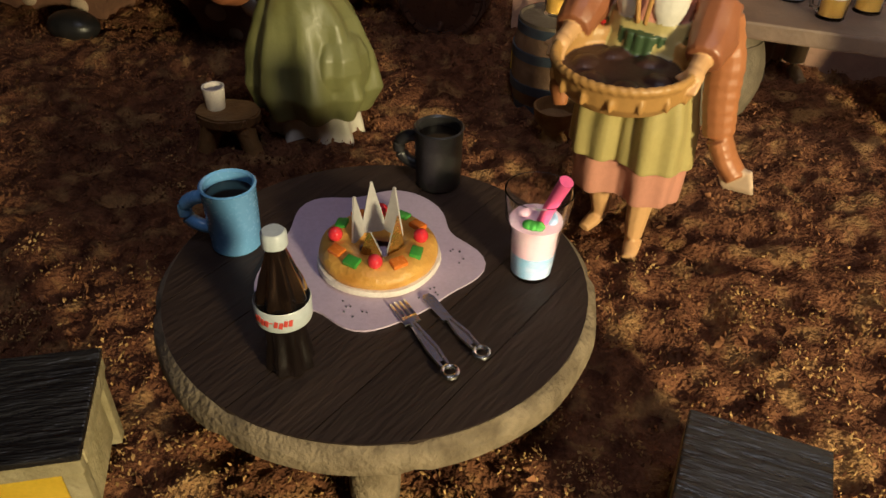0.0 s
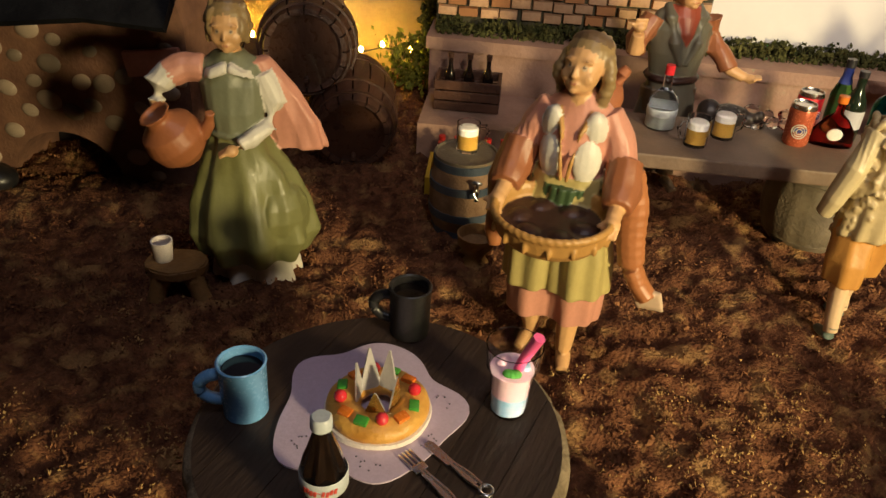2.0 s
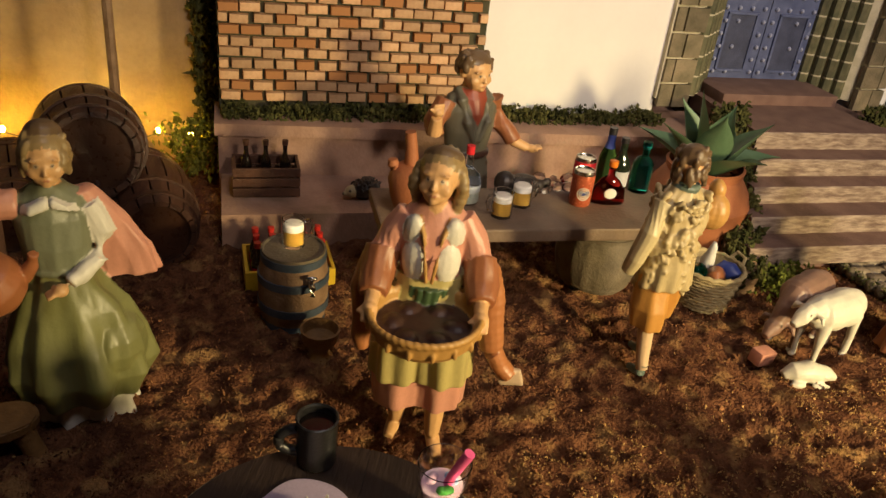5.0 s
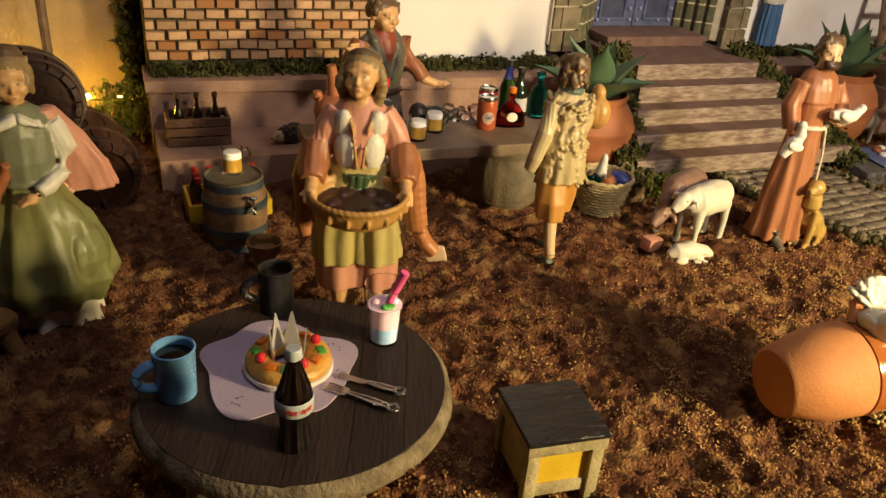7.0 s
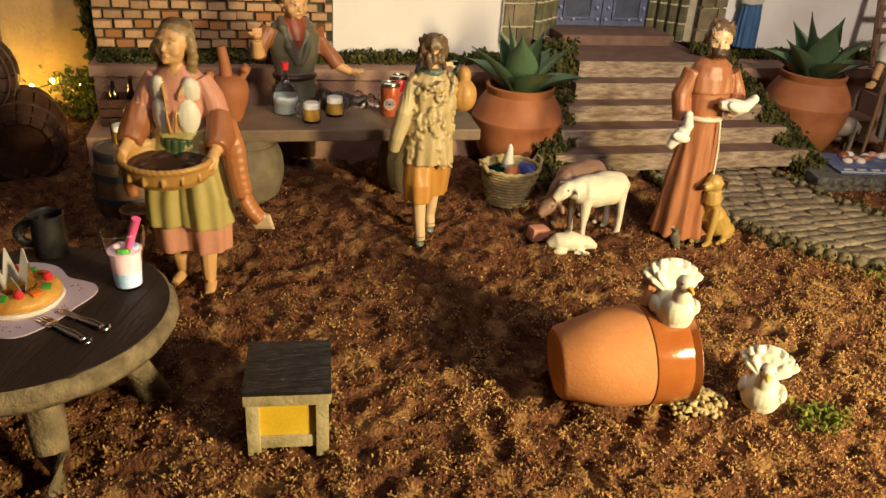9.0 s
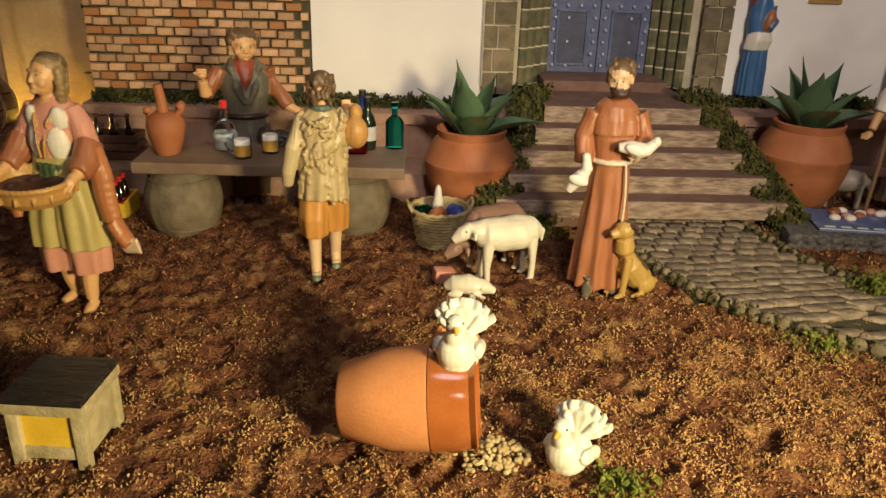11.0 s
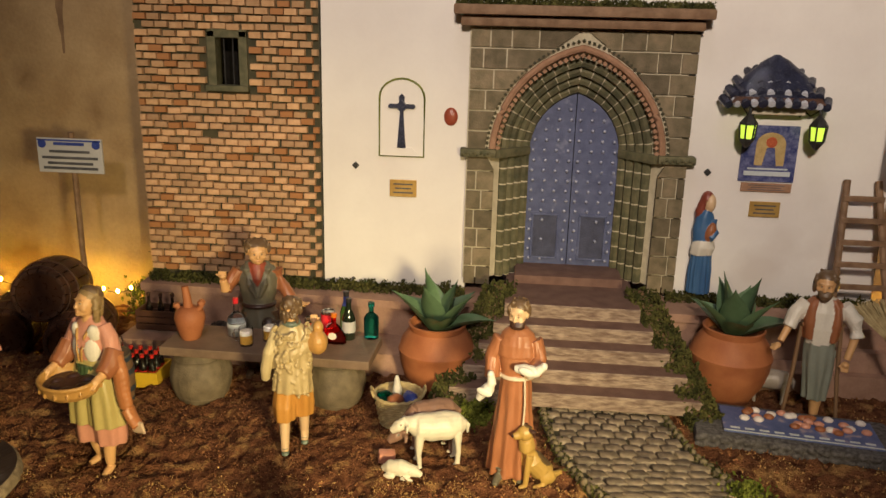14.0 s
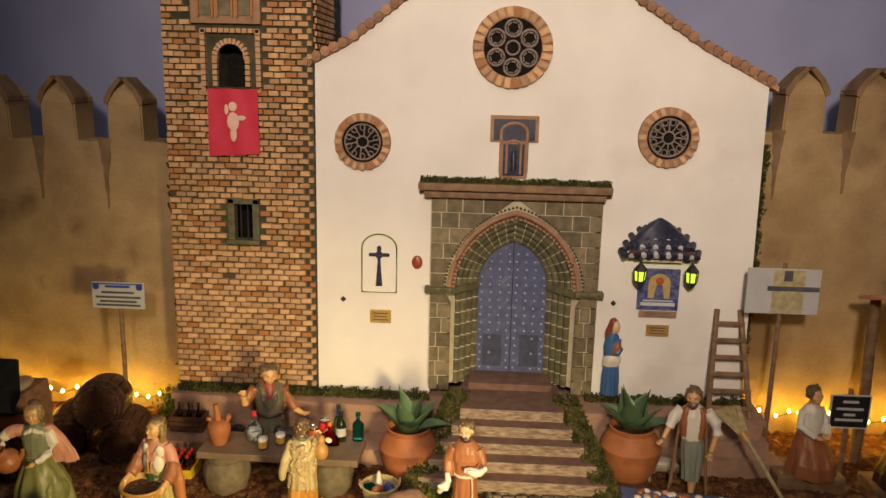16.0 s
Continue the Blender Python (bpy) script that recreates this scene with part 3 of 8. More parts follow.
# rose windows
def rose(cx, cz, r, kind):
    bm = bmesh.new()
    lathe(bm, [(r * 0.72, 0), (r * 0.72, 0.008), (r * 0.98, 0.006), (r, 0), ], 36, pose(cx, FY, cz, 90, 0, 0), 0, False)
    ring = cpart("rose_window", bm, "pinkstone", "round rose window with brick ring and dark tracery", 35)
    bm = bmesh.new()
    lathe(bm, [(0.0, 0.0015), (r * 0.74, 0.0015)], 30, pose(cx, FY, cz, 90, 0, 0), 0, False)
    cpart("dark_pane", bm, "void", "", False, ring)
    n = 26 if r > 0.06 else 20
    bm = bmesh.new()
    box(bm, (0, 0, 0), (r * 0.25, 0.006, r * 0.155), bevel=0.001)
    pr = part("ring_brick", bm, "brick", ring)
    for k in range(n):
        a = TAU * k / n
        m = pose(cx + r * 0.86 * math.cos(a) - CO.x, FY - 0.0075 - CO.y, cz + r * 0.86 * math.sin(a) - CO.z, 0, -math.degrees(a), 0)
        if k == 0:
            pr.matrix_basis = m
        else:
            share("ring_brick", pr, m, ring)
    bm = bmesh.new()
    y = FY - 0.004
    if kind == 0:
        for k in range(6):
            a = TAU * (k + 0.5) / 6
            x, z, q = cx + r * 0.47 * math.cos(a), cz + r * 0.47 * math.sin(a), r * 0.205
            tube(bm, [(x + q * math.cos(b), y, z + q * math.sin(b)) for b in (TAU * j / 14 for j in range(14))], r * 0.032, 6, closed=True)
            for j in range(6):
                b = TAU * j / 6 + 0.3
                box(bm, (x + q * 0.66 * math.cos(b), y, z + q * 0.66 * math.sin(b)), (q * 0.55, 0.003, q * 0.15), (0, -math.degrees(b) + 90, 0))
        tube(bm, [(cx + r * 0.17 * math.cos(b), y, cz + r * 0.17 * math.sin(b)) for b in (TAU * j / 14 for j in range(14))], r * 0.028, 6, closed=True)
    else:
        for q in (0.2, 0.62):
            tube(bm, [(cx + r * q * math.cos(b), y, cz + r * q * math.sin(b)) for b in (TAU * j / 24 for j in range(24))], r * 0.03, 6, closed=True)
        for k in range(10 if kind == 1 else 12):
            a = TAU * k / (10 if kind == 1 else 12)
            tw = 0.35 if kind == 1 else 0.0
            tube(bm, [(cx + r * q * math.cos(a + tw * q), y, cz + r * q * math.sin(a + tw * q)) for q in (0.2, 0.42, 0.64)], r * 0.024, 5)
            tube(bm, [(cx + r * (0.5 + 0.1 * math.cos(b)) * math.cos(a + 0.3 + 0.19 * math.sin(b)), y, cz + r * (0.5 + 0.1 * math.cos(b)) * math.sin(a + 0.3 + 0.19 * math.sin(b))) for b in (TAU * j / 8 for j in range(8))], r * 0.02, 5, closed=True)
    cpart("tracery", bm, M["tracery"], "pinkish grey stone tracery", True, ring)


M["tracery"] = mat("tracery", (0.20, 0.15, 0.13), (0.30, 0.23, 0.20), 0.85, 90, 0.3)
rose(0.260, 0.542, 0.049, 1)
rose(0.511, 0.704, 0.067, 0)
rose(0.778, 0.5625, 0.051, 2)

# tower bricks: lower courses single, upper courses joined
PITCH_Z, PITCH_X = 0.0104, 0.0200
rnd = random.Random(12)
bm = bmesh.new()


def brick_mesh(bm, c, w, h, d=0.0055):
    x, y, z = c
    e = 0.0006
    f = [bm.verts.new((x + sx * (w / 2 - e), y - d, z + sz * (h / 2 - e))) for sx, sz in ((-1, -1), (1, -1), (1, 1), (-1, 1))]
    b = [bm.verts.new((x + sx * w / 2, y + 0.001, z + sz * h / 2)) for sx, sz in ((-1, -1), (1, -1), (1, 1), (-1, 1))]
    bm.faces.new(f)
    for i in range(4):
        bm.faces.new((b[i], b[(i + 1) % 4], f[(i + 1) % 4], f[i]))


protos = []
for w in (0.0181, 0.0173, 0.0187):
    b2 = bmesh.new()
    brick_mesh(b2, (0, 0, 0), w, 0.0087)
    o = finish("brick", b2, "brick")
    o.parent = tower
    protos.append([o, False])
half_b = bmesh.new()
brick_mesh(half_b, (0, 0, 0), 0.0088, 0.0087)
ho = finish("brick", half_b, "brick")
ho.parent = tower
protos.append([ho, False])
count = 0
row = 0
z = 0.100
while z < 1.1:
    off = PITCH_X / 2 if row % 2 else 0.0
    x = TX0 + 0.0105 - off
    while x < TX1 - 0.002:
        xx, small = x, False
        if xx < TX0 + 0.009:
            xx, small = TX0 + 0.0052, True
        if xx > TX1 - 0.0098:
            xx, small = TX1 - 0.0052, True
        inside = any(q[0] - 0.009 < xx < q[1] + 0.009 and q[2] - 0.004 < z < q[3] + 0.004 for q in (WIN, BELL))
        arcade = -0.03 < xx < 0.093 and 0.73 < z < 0.812
        frame_b = -0.018 < xx < 0.095 and 0.62 < z < 0.727
        if not (inside or arcade or frame_b) and rnd.random() > 0.004:
            jx, jz = rnd.uniform(-0.0012, 0.0012) * (not small), rnd.uniform(-0.0008, 0.0008)
            if count < 296:
                p = protos[3] if small else protos[rnd.randrange(3)]
                m = pose(xx + jx, TY - rnd.uniform(0, 0.001), z + jz, 0, rnd.uniform(-1.3, 1.3), 0)
                if not p[1]:
                    p[0].matrix_basis, p[1] = m, True
                else:
                    share("brick", p[0], m, tower)
                count += 1
            else:
                brick_mesh(bm, (xx + jx, TY - rnd.uniform(0, 0.001), z + jz), 0.0088 if small else rnd.uniform(0.0170, 0.0188), rnd.uniform(0.0082, 0.0090))
        x += PITCH_X
    z += PITCH_Z
    row += 1
for o in tower.children:
    if o.name.startswith("brick"):
        o.matrix_basis = Matrix.Translation(-CO) @ o.matrix_basis
# the tower's side towards the church above the roof
z, row = 0.69, 0
while z < 1.1:
    y = TY + 0.012 + (row % 2) * 0.01
    while y < 0.95:
        w = 0.0085
        vs = [bm.verts.new((TX1 + dx, y + sy * (w - e), z + sz * (0.0045 - e))) for dx, e in ((0.004, 0.001), (-0.001, 0.0)) for sy, sz in ((-1, -1), (1, -1), (1, 1), (-1, 1))]
        bm.faces.new(vs[:4])
        for i in range(4):
            bm.faces.new((vs[4 + i], vs[4 + (i + 1) % 4], vs[(i + 1) % 4], vs[i]))
        y += PITCH_X
    z += PITCH_Z
    row += 1
cpart("upper_bricks", bm, "brick_joined", "rows of pale bricks with dark joints", False, tower, "stuff")


# ---------- city walls ----------
def city_wall(name, x0, x1, base_z, merlons, top, width):
    w = thing(name, "ochre plastered town wall with pointed merlons and stains", "wall", ((x0 + x1) / 2, 0.88, 0), kind="structure")
    o = Vector(((x0 + x1) / 2, 0.88, 0))
    bm = bmesh.new()
    n = 40
    pts = [(x0 + (x1 - x0) * i / n, base_z + 0.004 * noise.noise(Vector((i * 0.7, 2, 0)))) for i in range(n + 1)]
    prism(bm, [(x0, -0.01), (x1, -0.01)] + list(reversed(pts)), 0.852, 0.93)
    for v in bm.verts:
        v.co -= o
    part("wall_body", bm, "ochre", w, "", False)
    for mx in merlons:
        bm = bmesh.new()
        hw = width / 2
        rings = []
        for z, k, yk in ((base_z - 0.01, 1.05, 1), (top - 0.05, 1, 1), (top - 0.042, 1.1, 1.05), (top - 0.022, 0.72, 0.8), (top - 0.006, 0.25, 0.35), (top, 0.06, 0.1)):
            d = 0.036 * yk
            rings.append([Vector((mx + sx * hw * k, 0.890 + sy * d, z)) - o for sx, sy in ((-1, -1), (1, -1), (1, 1), (-1, 1))])
        skin(bm, rings)
        bmesh.ops.bevel(bm, geom=list(bm.edges), offset=0.003, segments=2, affect="EDGES")
        part("merlon", bm, "ochre", w, "", 50)
        bm = bmesh.new()
        for sx in (-1, 1):
            q = [(mx + sx * hw * 1.12, top - 0.047), (mx + sx * hw * 1.12, top - 0.038), (mx + sx * hw * 0.76, top - 0.018), (mx + sx * hw * 0.2, top + 0.001), (mx + sx * hw * 0.05, top - 0.005), (mx + sx * hw * 0.6, top - 0.026), (mx + sx * hw * 0.92, top - 0.05)]
            prism(bm, [(a - o.x, b - o.z) for a, b in q], 0.8505 - o.y, 0.90 - o.y)
        part("merlon_edge", bm, "ochre_dark", w, "dark weathered cap edge", False)
    # worn streaks
    for mx in merlons:
        bm = bmesh.new()
        sx = mx - width * 0.62
        top_z, low = base_z + 0.004, base_z - 0.12 - 0.05 * noise.noise(Vector((mx * 9, 0, 0)))
        edge = []
        for k in range(11):
            f = k / 10
            wd = 0.010 * (1 - f) ** 1.6 + 0.0022
            edge.append((sx + wd + 0.003 * noise.noise(Vector((mx * 7, k * 0.9, 1))), sx - wd + 0.003 * noise.noise(Vector((mx * 7, k * 0.9, 5))), top_z + (low - top_z) * f))
        prism(bm, [(a, z) for a, _, z in edge] + [(b2, z) for _, b2, z in reversed(edge)], 0.8513, 0.853)
        for v in bm.verts:
            v.co -= o
        part("streak", bm, "ochre_dark", w, "dark damp streak below the merlon", False)
    return w


city_wall("wall_west_town", -1.5, -0.082, 0.525, [-0.95, -0.823, -0.697, -0.571, -0.445, -0.319, -0.193], 0.64, 0.064)
city_wall("wall_east_town", 0.948, 2.6, 0.572, [1.029, 1.150, 1.272, 1.394, 1.516, 1.64], 0.685, 0.068)

# ---------- terrace, stairs ----------
bm = bmesh.new()
slab(bm, [(-0.082, 0.742), (0.45, 0.715), (0.45, 0.90), (-0.082, 0.90)], -0.01, 0.070)
slab(bm, [(-0.085, 0.737), (0.452, 0.709), (0.452, 0.80), (-0.085, 0.80)], 0.0704, 0.082)
tagged(finish("terrace_left", bm, "terrace", False), "pink plastered raised terrace below the tower", "terrace", kind="structure")
bm = bmesh.new()
slab(bm, [(0.612, 0.712), (0.965, 0.712), (0.965, 0.90), (0.612, 0.90)], -0.01, 0.078)
slab(bm, [(0.612, 0.706), (0.968, 0.706), (0.968, 0.80), (0.612, 0.80)], 0.0784, 0.09)
tagged(finish("terrace_right", bm, "terrace", False), "pink plastered raised terrace beside the stairs", "terrace", kind="structure")
bm = bmesh.new()
slab(bm, [(-0.080, 0.652), (0.36, 0.652), (0.36, 0.7415), (-0.080, 0.7415)], -0.01, 0.03)
tagged(finish("ledge_left", bm, "terrace", False), "low pink ledge at the foot of the terrace", "ledge", kind="structure")
bm = bmesh.new()
slab(bm, [(0.72, 0.662), (0.985, 0.662), (0.985, 0.7055), (0.72, 0.7055)], -0.01, 0.034)
slab(bm, [(0.86, 0.676), (0.965, 0.676), (0.965, 0.7056), (0.86, 0.7056)], 0.0344, 0.062)
slab(bm, [(0.868, 0.690), (0.955, 0.690), (0.955, 0.7057), (0.868, 0.7057)], 0.0624, 0.0895)
tagged(finish("ledge_right", bm, "terrace", False), "low pink stepped ledge below the ladder", "ledge", kind="structure")

stairs = thing("staircase", "church staircase of rough stone steps", "stairs", (0.53, 0.62, 0), kind="structure")
SO = Vector((0.53, 0.62, 0))
NOSE = [(0.667, 0.106, 0.087), (0.638, 0.0885, 0.100), (0.611, 0.071, 0.117), (0.581, 0.054, 0.134), (0.553, 0.0365, 0.148)]
for k, (y, z, hw) in enumerate(NOSE):
    yb = 0.80 if k == 0 else NOSE[k - 1][0] + 0.012
    bm = bmesh.new()
    n = 26
    for i in range(n):
        xa, xb = -hw + 2 * hw * i / n, -hw + 2 * hw * (i + 1) / n
        j0, j1 = (0.0014 * noise.noise(Vector((xa * 60, k, 0))), 0.0014 * noise.noise(Vector((xb * 60, k, 0))))
        q = [Vector((0.53 + xx, yy, zz)) - SO for xx, yy, zz in ((xa, y + j0, z - 0.0176), (xb, y + j1, z - 0.0176), (xb, y + j1, z - 0.0015), (xa, y + j0, z - 0.0015))]
        bm.faces.new([bm.verts.new(p) for p in q])
        q2 = [Vector((0.53 + xx, yy, zz)) - SO for xx, yy, zz in ((xa, y + j0, z - 0.0015), (xb, y + j1, z - 0.0015), (xb, y + 0.0016, z), (xa, y + 0.0016, z))]
        bm.faces.new([bm.verts.new(p) for p in q2])
    slab(bm, [(p[0] - SO.x, p[1] - SO.y) for p in ((0.53 - hw, y + 0.0016), (0.53 + hw, y + 0.0016), (0.53 + hw, yb), (0.53 - hw, yb))], z - 0.018, z, 1)
    bmesh.ops.remove_doubles(bm, verts=bm.verts, dist=0.00002)
    part("step", bm, ["riser", "tread"], stairs, "", False)
bm = bmesh.new()
slab(bm, [(0.40 - SO.x, 0.57 - SO.y), (0.66 - SO.x, 0.57 - SO.y), (0.61 - SO.x, 0.72 - SO.y), (0.45 - SO.x, 0.72 - SO.y)], -0.01, 0.02)
part("stair_core", bm, "tread", stairs, "", False)
for sx in (-1, 1):
    bm = bmesh.new()
    rings = []
    for t in range(9):
        f = t / 8
        y, z = 0.715 - 0.18 * f, 0.118 - 0.100 * f
        xi = 0.53 + sx * (0.086 + 0.062 * f - 0.002)
        xo = xi + sx * 0.030
        rings.append([Vector(p) - SO for p in ((xi, y, -0.01), (xi, y, z), (xo, y, z - 0.006), (xo, y, -0.01))])
    skin(bm, rings)
    cheek = part("cheek_wall", bm, "wood_mid", stairs, "sloping side wall", False)
    rnd = random.Random(50 + sx)
    spots = []
    for _ in range(5200):
        f = rnd.random()
        y, z = 0.715 - 0.18 * f, 0.118 - 0.100 * f
        xi = 0.53 + sx * (0.084 + 0.062 * f)
        spots.append(tuple(Vector((xi + sx * rnd.uniform(-0.012, 0.030), y, z + rnd.uniform(-0.012, 0.007) - (0.010 * rnd.random()))) - SO))
    scatter("cheek_moss", spots, "moss", 0.0026, cheek, "dry brown green moss", "", 60 + sx)


# ---------- painted resin colours ----------
def paint(name, c, rough=0.33, var=0.16, spec=0.5):
    M[name] = mat(name, tuple(v * (1 - var) for v in c), tuple(min(1, v * (1 + var * 0.6)) for v in c), rough, 55, 0.25, 350, spec=spec)


COL = {"terracotta": (0.36, 0.13, 0.05), "wood_mid": (0.21, 0.125, 0.065)}
for nm, c in {"skin": (0.64, 0.37, 0.16), "skin_pale": (0.66, 0.46, 0.27), "hair_brown": (0.13, 0.08, 0.04), "hair_blond": (0.28, 0.19, 0.08), "pink": (0.58, 0.27, 0.19),
              "white_cloth": (0.70, 0.66, 0.57), "green_cloth": (0.20, 0.20, 0.075), "green_grey": (0.18, 0.19, 0.12), "gold_green": (0.44, 0.36, 0.13), "rust": (0.30, 0.11, 0.045),
              "wicker": (0.46, 0.25, 0.07), "dark_brown": (0.05, 0.022, 0.015), "monk_brown": (0.34, 0.135, 0.06), "rope": (0.60, 0.52, 0.40), "dove": (0.72, 0.70, 0.64),
              "cream_yellow": (0.54, 0.44, 0.24), "fur": (0.44, 0.34, 0.17), "orange_cloth": (0.50, 0.24, 0.05), "teal_shoe": (0.12, 0.16, 0.13), "grey_coat": (0.13, 0.12, 0.085), "red_scarf": (0.28, 0.06, 0.03),
              "green_dark": (0.05, 0.085, 0.035), "shawl": (0.40, 0.155, 0.055), "fringe": (0.55, 0.40, 0.27), "spine": (0.035, 0.025, 0.02), "sheep_white": (0.66, 0.62, 0.50), "sheep_brown": (0.24, 0.14, 0.10), "dog_tan": (0.42, 0.27, 0.07), "blue_robe": (0.05, 0.13, 0.28), "red_hair": (0.22, 0.05, 0.03),
              "grey_cloth": (0.22, 0.24, 0.20), "hen_white": (0.74, 0.73, 0.62), "beak": (0.65, 0.36, 0.04), "wool_grey": (0.33, 0.29, 0.25)}.items():
    paint(nm, c)
    COL[nm] = c
M["foil"] = mat("black_foil", (0.012, 0.011, 0.012), (0.03, 0.028, 0.028), 0.3, 60, 0.9, 260, stretch=(0.25, 1.4, 1), dist=0.003)
M["yellow_plastic"] = mat("yellow_plastic", (0.62, 0.40, 0.02), (0.70, 0.47, 0.03), 0.4, 60, 0.05)
M["red_plastic"] = mat("red_plastic", (0.45, 0.02, 0.015), (0.55, 0.03, 0.02), 0.3, 60, 0.05)
M["chrome"] = mat("chrome", (0.55, 0.54, 0.52), (0.65, 0.64, 0.62), 0.22, 90, 0.1, metal=1.0)
M["blue_mug"] = mat("blue_mug", (0.15, 0.35, 0.68), (0.18, 0.40, 0.74), 0.25, 40, 0.03, coat=0.3, vary=0.02)
M["coffee"] = mat("coffee", (0.008, 0.005, 0.004), (0.015, 0.009, 0.006), 0.12, 60, 0.0)
M["napkin"] = mat("lilac_paper", (0.47, 0.37, 0.50), (0.52, 0.42, 0.55), 0.8, 30, 0.1)
M["dough"] = mat("baked_dough", (0.50, 0.23, 0.035), (0.66, 0.36, 0.07), 0.4, 90, 0.3, 500)
M["cream"] = mat("cream", (0.70, 0.62, 0.58), (0.76, 0.70, 0.66), 0.6, 90, 0.3)
M["candy_red"] = mat("candy_red", (0.60, 0.02, 0.03), (0.68, 0.04, 0.05), 0.15, 90, 0.0, coat=0.5)
M["candy_green"] = mat("candy_green", (0.05, 0.26, 0.03), (0.08, 0.34, 0.05), 0.2, 90, 0.0)
M["candy_orange"] = mat("candy_orange", (0.62, 0.15, 0.01), (0.70, 0.20, 0.02), 0.25, 90, 0.0)
M["silver_card"] = mat("silver_card", (0.55, 0.53, 0.54), (0.63, 0.60, 0.60), 0.35, 60, 0.05, metal=0.3)
M["gold_card"] = mat("gold_card", (0.50, 0.32, 0.08), (0.60, 0.40, 0.11), 0.25, 60, 0.1, metal=0.8)
M["cola"] = mat("cola_glass", (0.006, 0.004, 0.003), (0.010, 0.006, 0.005), 0.14, 60, 0.0, coat=0.9, spec=0.8)
M["label_silver"] = mat("label_silver", (0.50, 0.55, 0.58), (0.58, 0.62, 0.64), 0.35, 60, 0.0)
M["label_red"] = mat("label_red", (0.55, 0.07, 0.05), (0.62, 0.10, 0.07), 0.4, 60, 0.0)
M["milkshake"] = mat("milkshake", (0.72, 0.45, 0.60), (0.78, 0.62, 0.72), 0.4, 130, 0.0)
M["shake_blue"] = mat("shake_blue", (0.20, 0.45, 0.75), (0.5, 0.55, 0.8), 0.4, 150, 0.0)
M["straw"] = mat("straw_pink", (0.75, 0.08, 0.28), (0.85, 0.14, 0.36), 0.35, 60, 0.0)
M["foam"] = mat("beer_foam", (0.72, 0.68, 0.58), (0.80, 0.76, 0.68), 0.6, 200, 0.3)
M["beer"] = mat("beer", (0.36, 0.20, 0.03), (0.44, 0.26, 0.04), 0.1, 60, 0.0, coat=0.4)
M["can_orange"] = mat("can_orange", (0.58, 0.13, 0.06), (0.66, 0.17, 0.08), 0.25, 90, 0.0, metal=0.3)
M["blue_ink"] = mat("blue_ink", (0.03, 0.05, 0.25), (0.05, 0.08, 0.32), 0.4, 90, 0.0)
M["paper"] = mat("sign_paper", (0.42, 0.42, 0.42), (0.50, 0.49, 0.49), 0.7, 20, 0.05)
M["ink"] = mat("ink", (0.05, 0.05, 0.06), (0.10, 0.10, 0.11), 0.7, 60, 0.0)
M["brass"] = mat("brass_plaque", (0.42, 0.25, 0.06), (0.58, 0.38, 0.11), 0.4, 60, 0.3, 300, metal=0.4)
M["banner_red"] = mat("banner_red", (0.52, 0.02, 0.05), (0.60, 0.03, 0.07), 0.7, 30, 0.15)
M["peach"] = mat("peach_print", (0.70, 0.42, 0.32), (0.78, 0.52, 0.42), 0.7, 60, 0.0)
M["mosaic_blue"] = mat("mosaic_blue", (0.04, 0.05, 0.16), (0.16, 0.17, 0.32), 0.25, 160, 0.1)
M["mosaic_gold"] = mat("mosaic_gold", (0.42, 0.30, 0.12), (0.52, 0.38, 0.18), 0.3, 120, 0.1)
M["lamp_green"] = mat("lamp_glow", (0.5, 0.6, 0.1), (0.6, 0.7, 0.15), 0.4, 60, 0, emit=(0.55, 0.8, 0.05, 1.2))
M["led"] = mat("led_bulb", (0.9, 0.6, 0.1), (0.9, 0.6, 0.1), 0.3, 60, 0, emit=(1.0, 0.58, 0.05, 210.0))
M["rug_grey"] = mat("woven_grey", (0.05, 0.045, 0.045), (0.16, 0.15, 0.15), 0.9, 220, 1.0, 900)
M["blue_cloth"] = mat("blue_cloth", (0.07, 0.10, 0.24), (0.12, 0.15, 0.32), 0.6, 60, 0.2, dirt=(0.45, 0.36, 0.36), dirt_scale=55, dirt_cut=0.58)
M["straw_dry"] = mat("dry_straw", (0.34, 0.26, 0.12), (0.52, 0.42, 0.22), 0.85, 120, 0.3, 600)
M["mast_blue"] = mat("barrel_hoop_blue", (0.05, 0.07, 0.10), (0.08, 0.10, 0.13), 0.45, 90, 0.2, metal=0.3)
M["cloth_black"] = mat("black_canvas", (0.006, 0.006, 0.008), (0.014, 0.014, 0.016), 0.85, 60, 0.4, 300, spec=0.15)
M["pebble"] = mat("glossy_pebble", (0.28, 0.21, 0.15), (0.48, 0.38, 0.28), 0.22, 40, 0.05, rand=0.45, coat=0.3)
M["wall_brown"] = mat("brown_render", (0.16, 0.075, 0.045), (0.25, 0.125, 0.07), 0.85, 60, 0.5, 300)
M["clear_plastic"] = glass("clear_plastic", (0.95, 0.95, 0.97), 0.08)
M["glass_clear"] = glass("glass_clear", (0.96, 0.97, 0.97))
M["glass_green"] = glass("glass_green", (0.15, 0.5, 0.15))
M["glass_teal"] = glass("glass_teal", (0.03, 0.45, 0.42))
M["glass_red"] = glass("glass_red", (0.9, 0.06, 0.05))
M["glass_brown"] = glass("glass_brown", (0.10, 0.03, 0.01))
M["glass_black"] = mat("dark_bottle_glass", (0.008, 0.015, 0.008), (0.014, 0.022, 0.012), 0.08, 60, 0.0, coat=0.8)


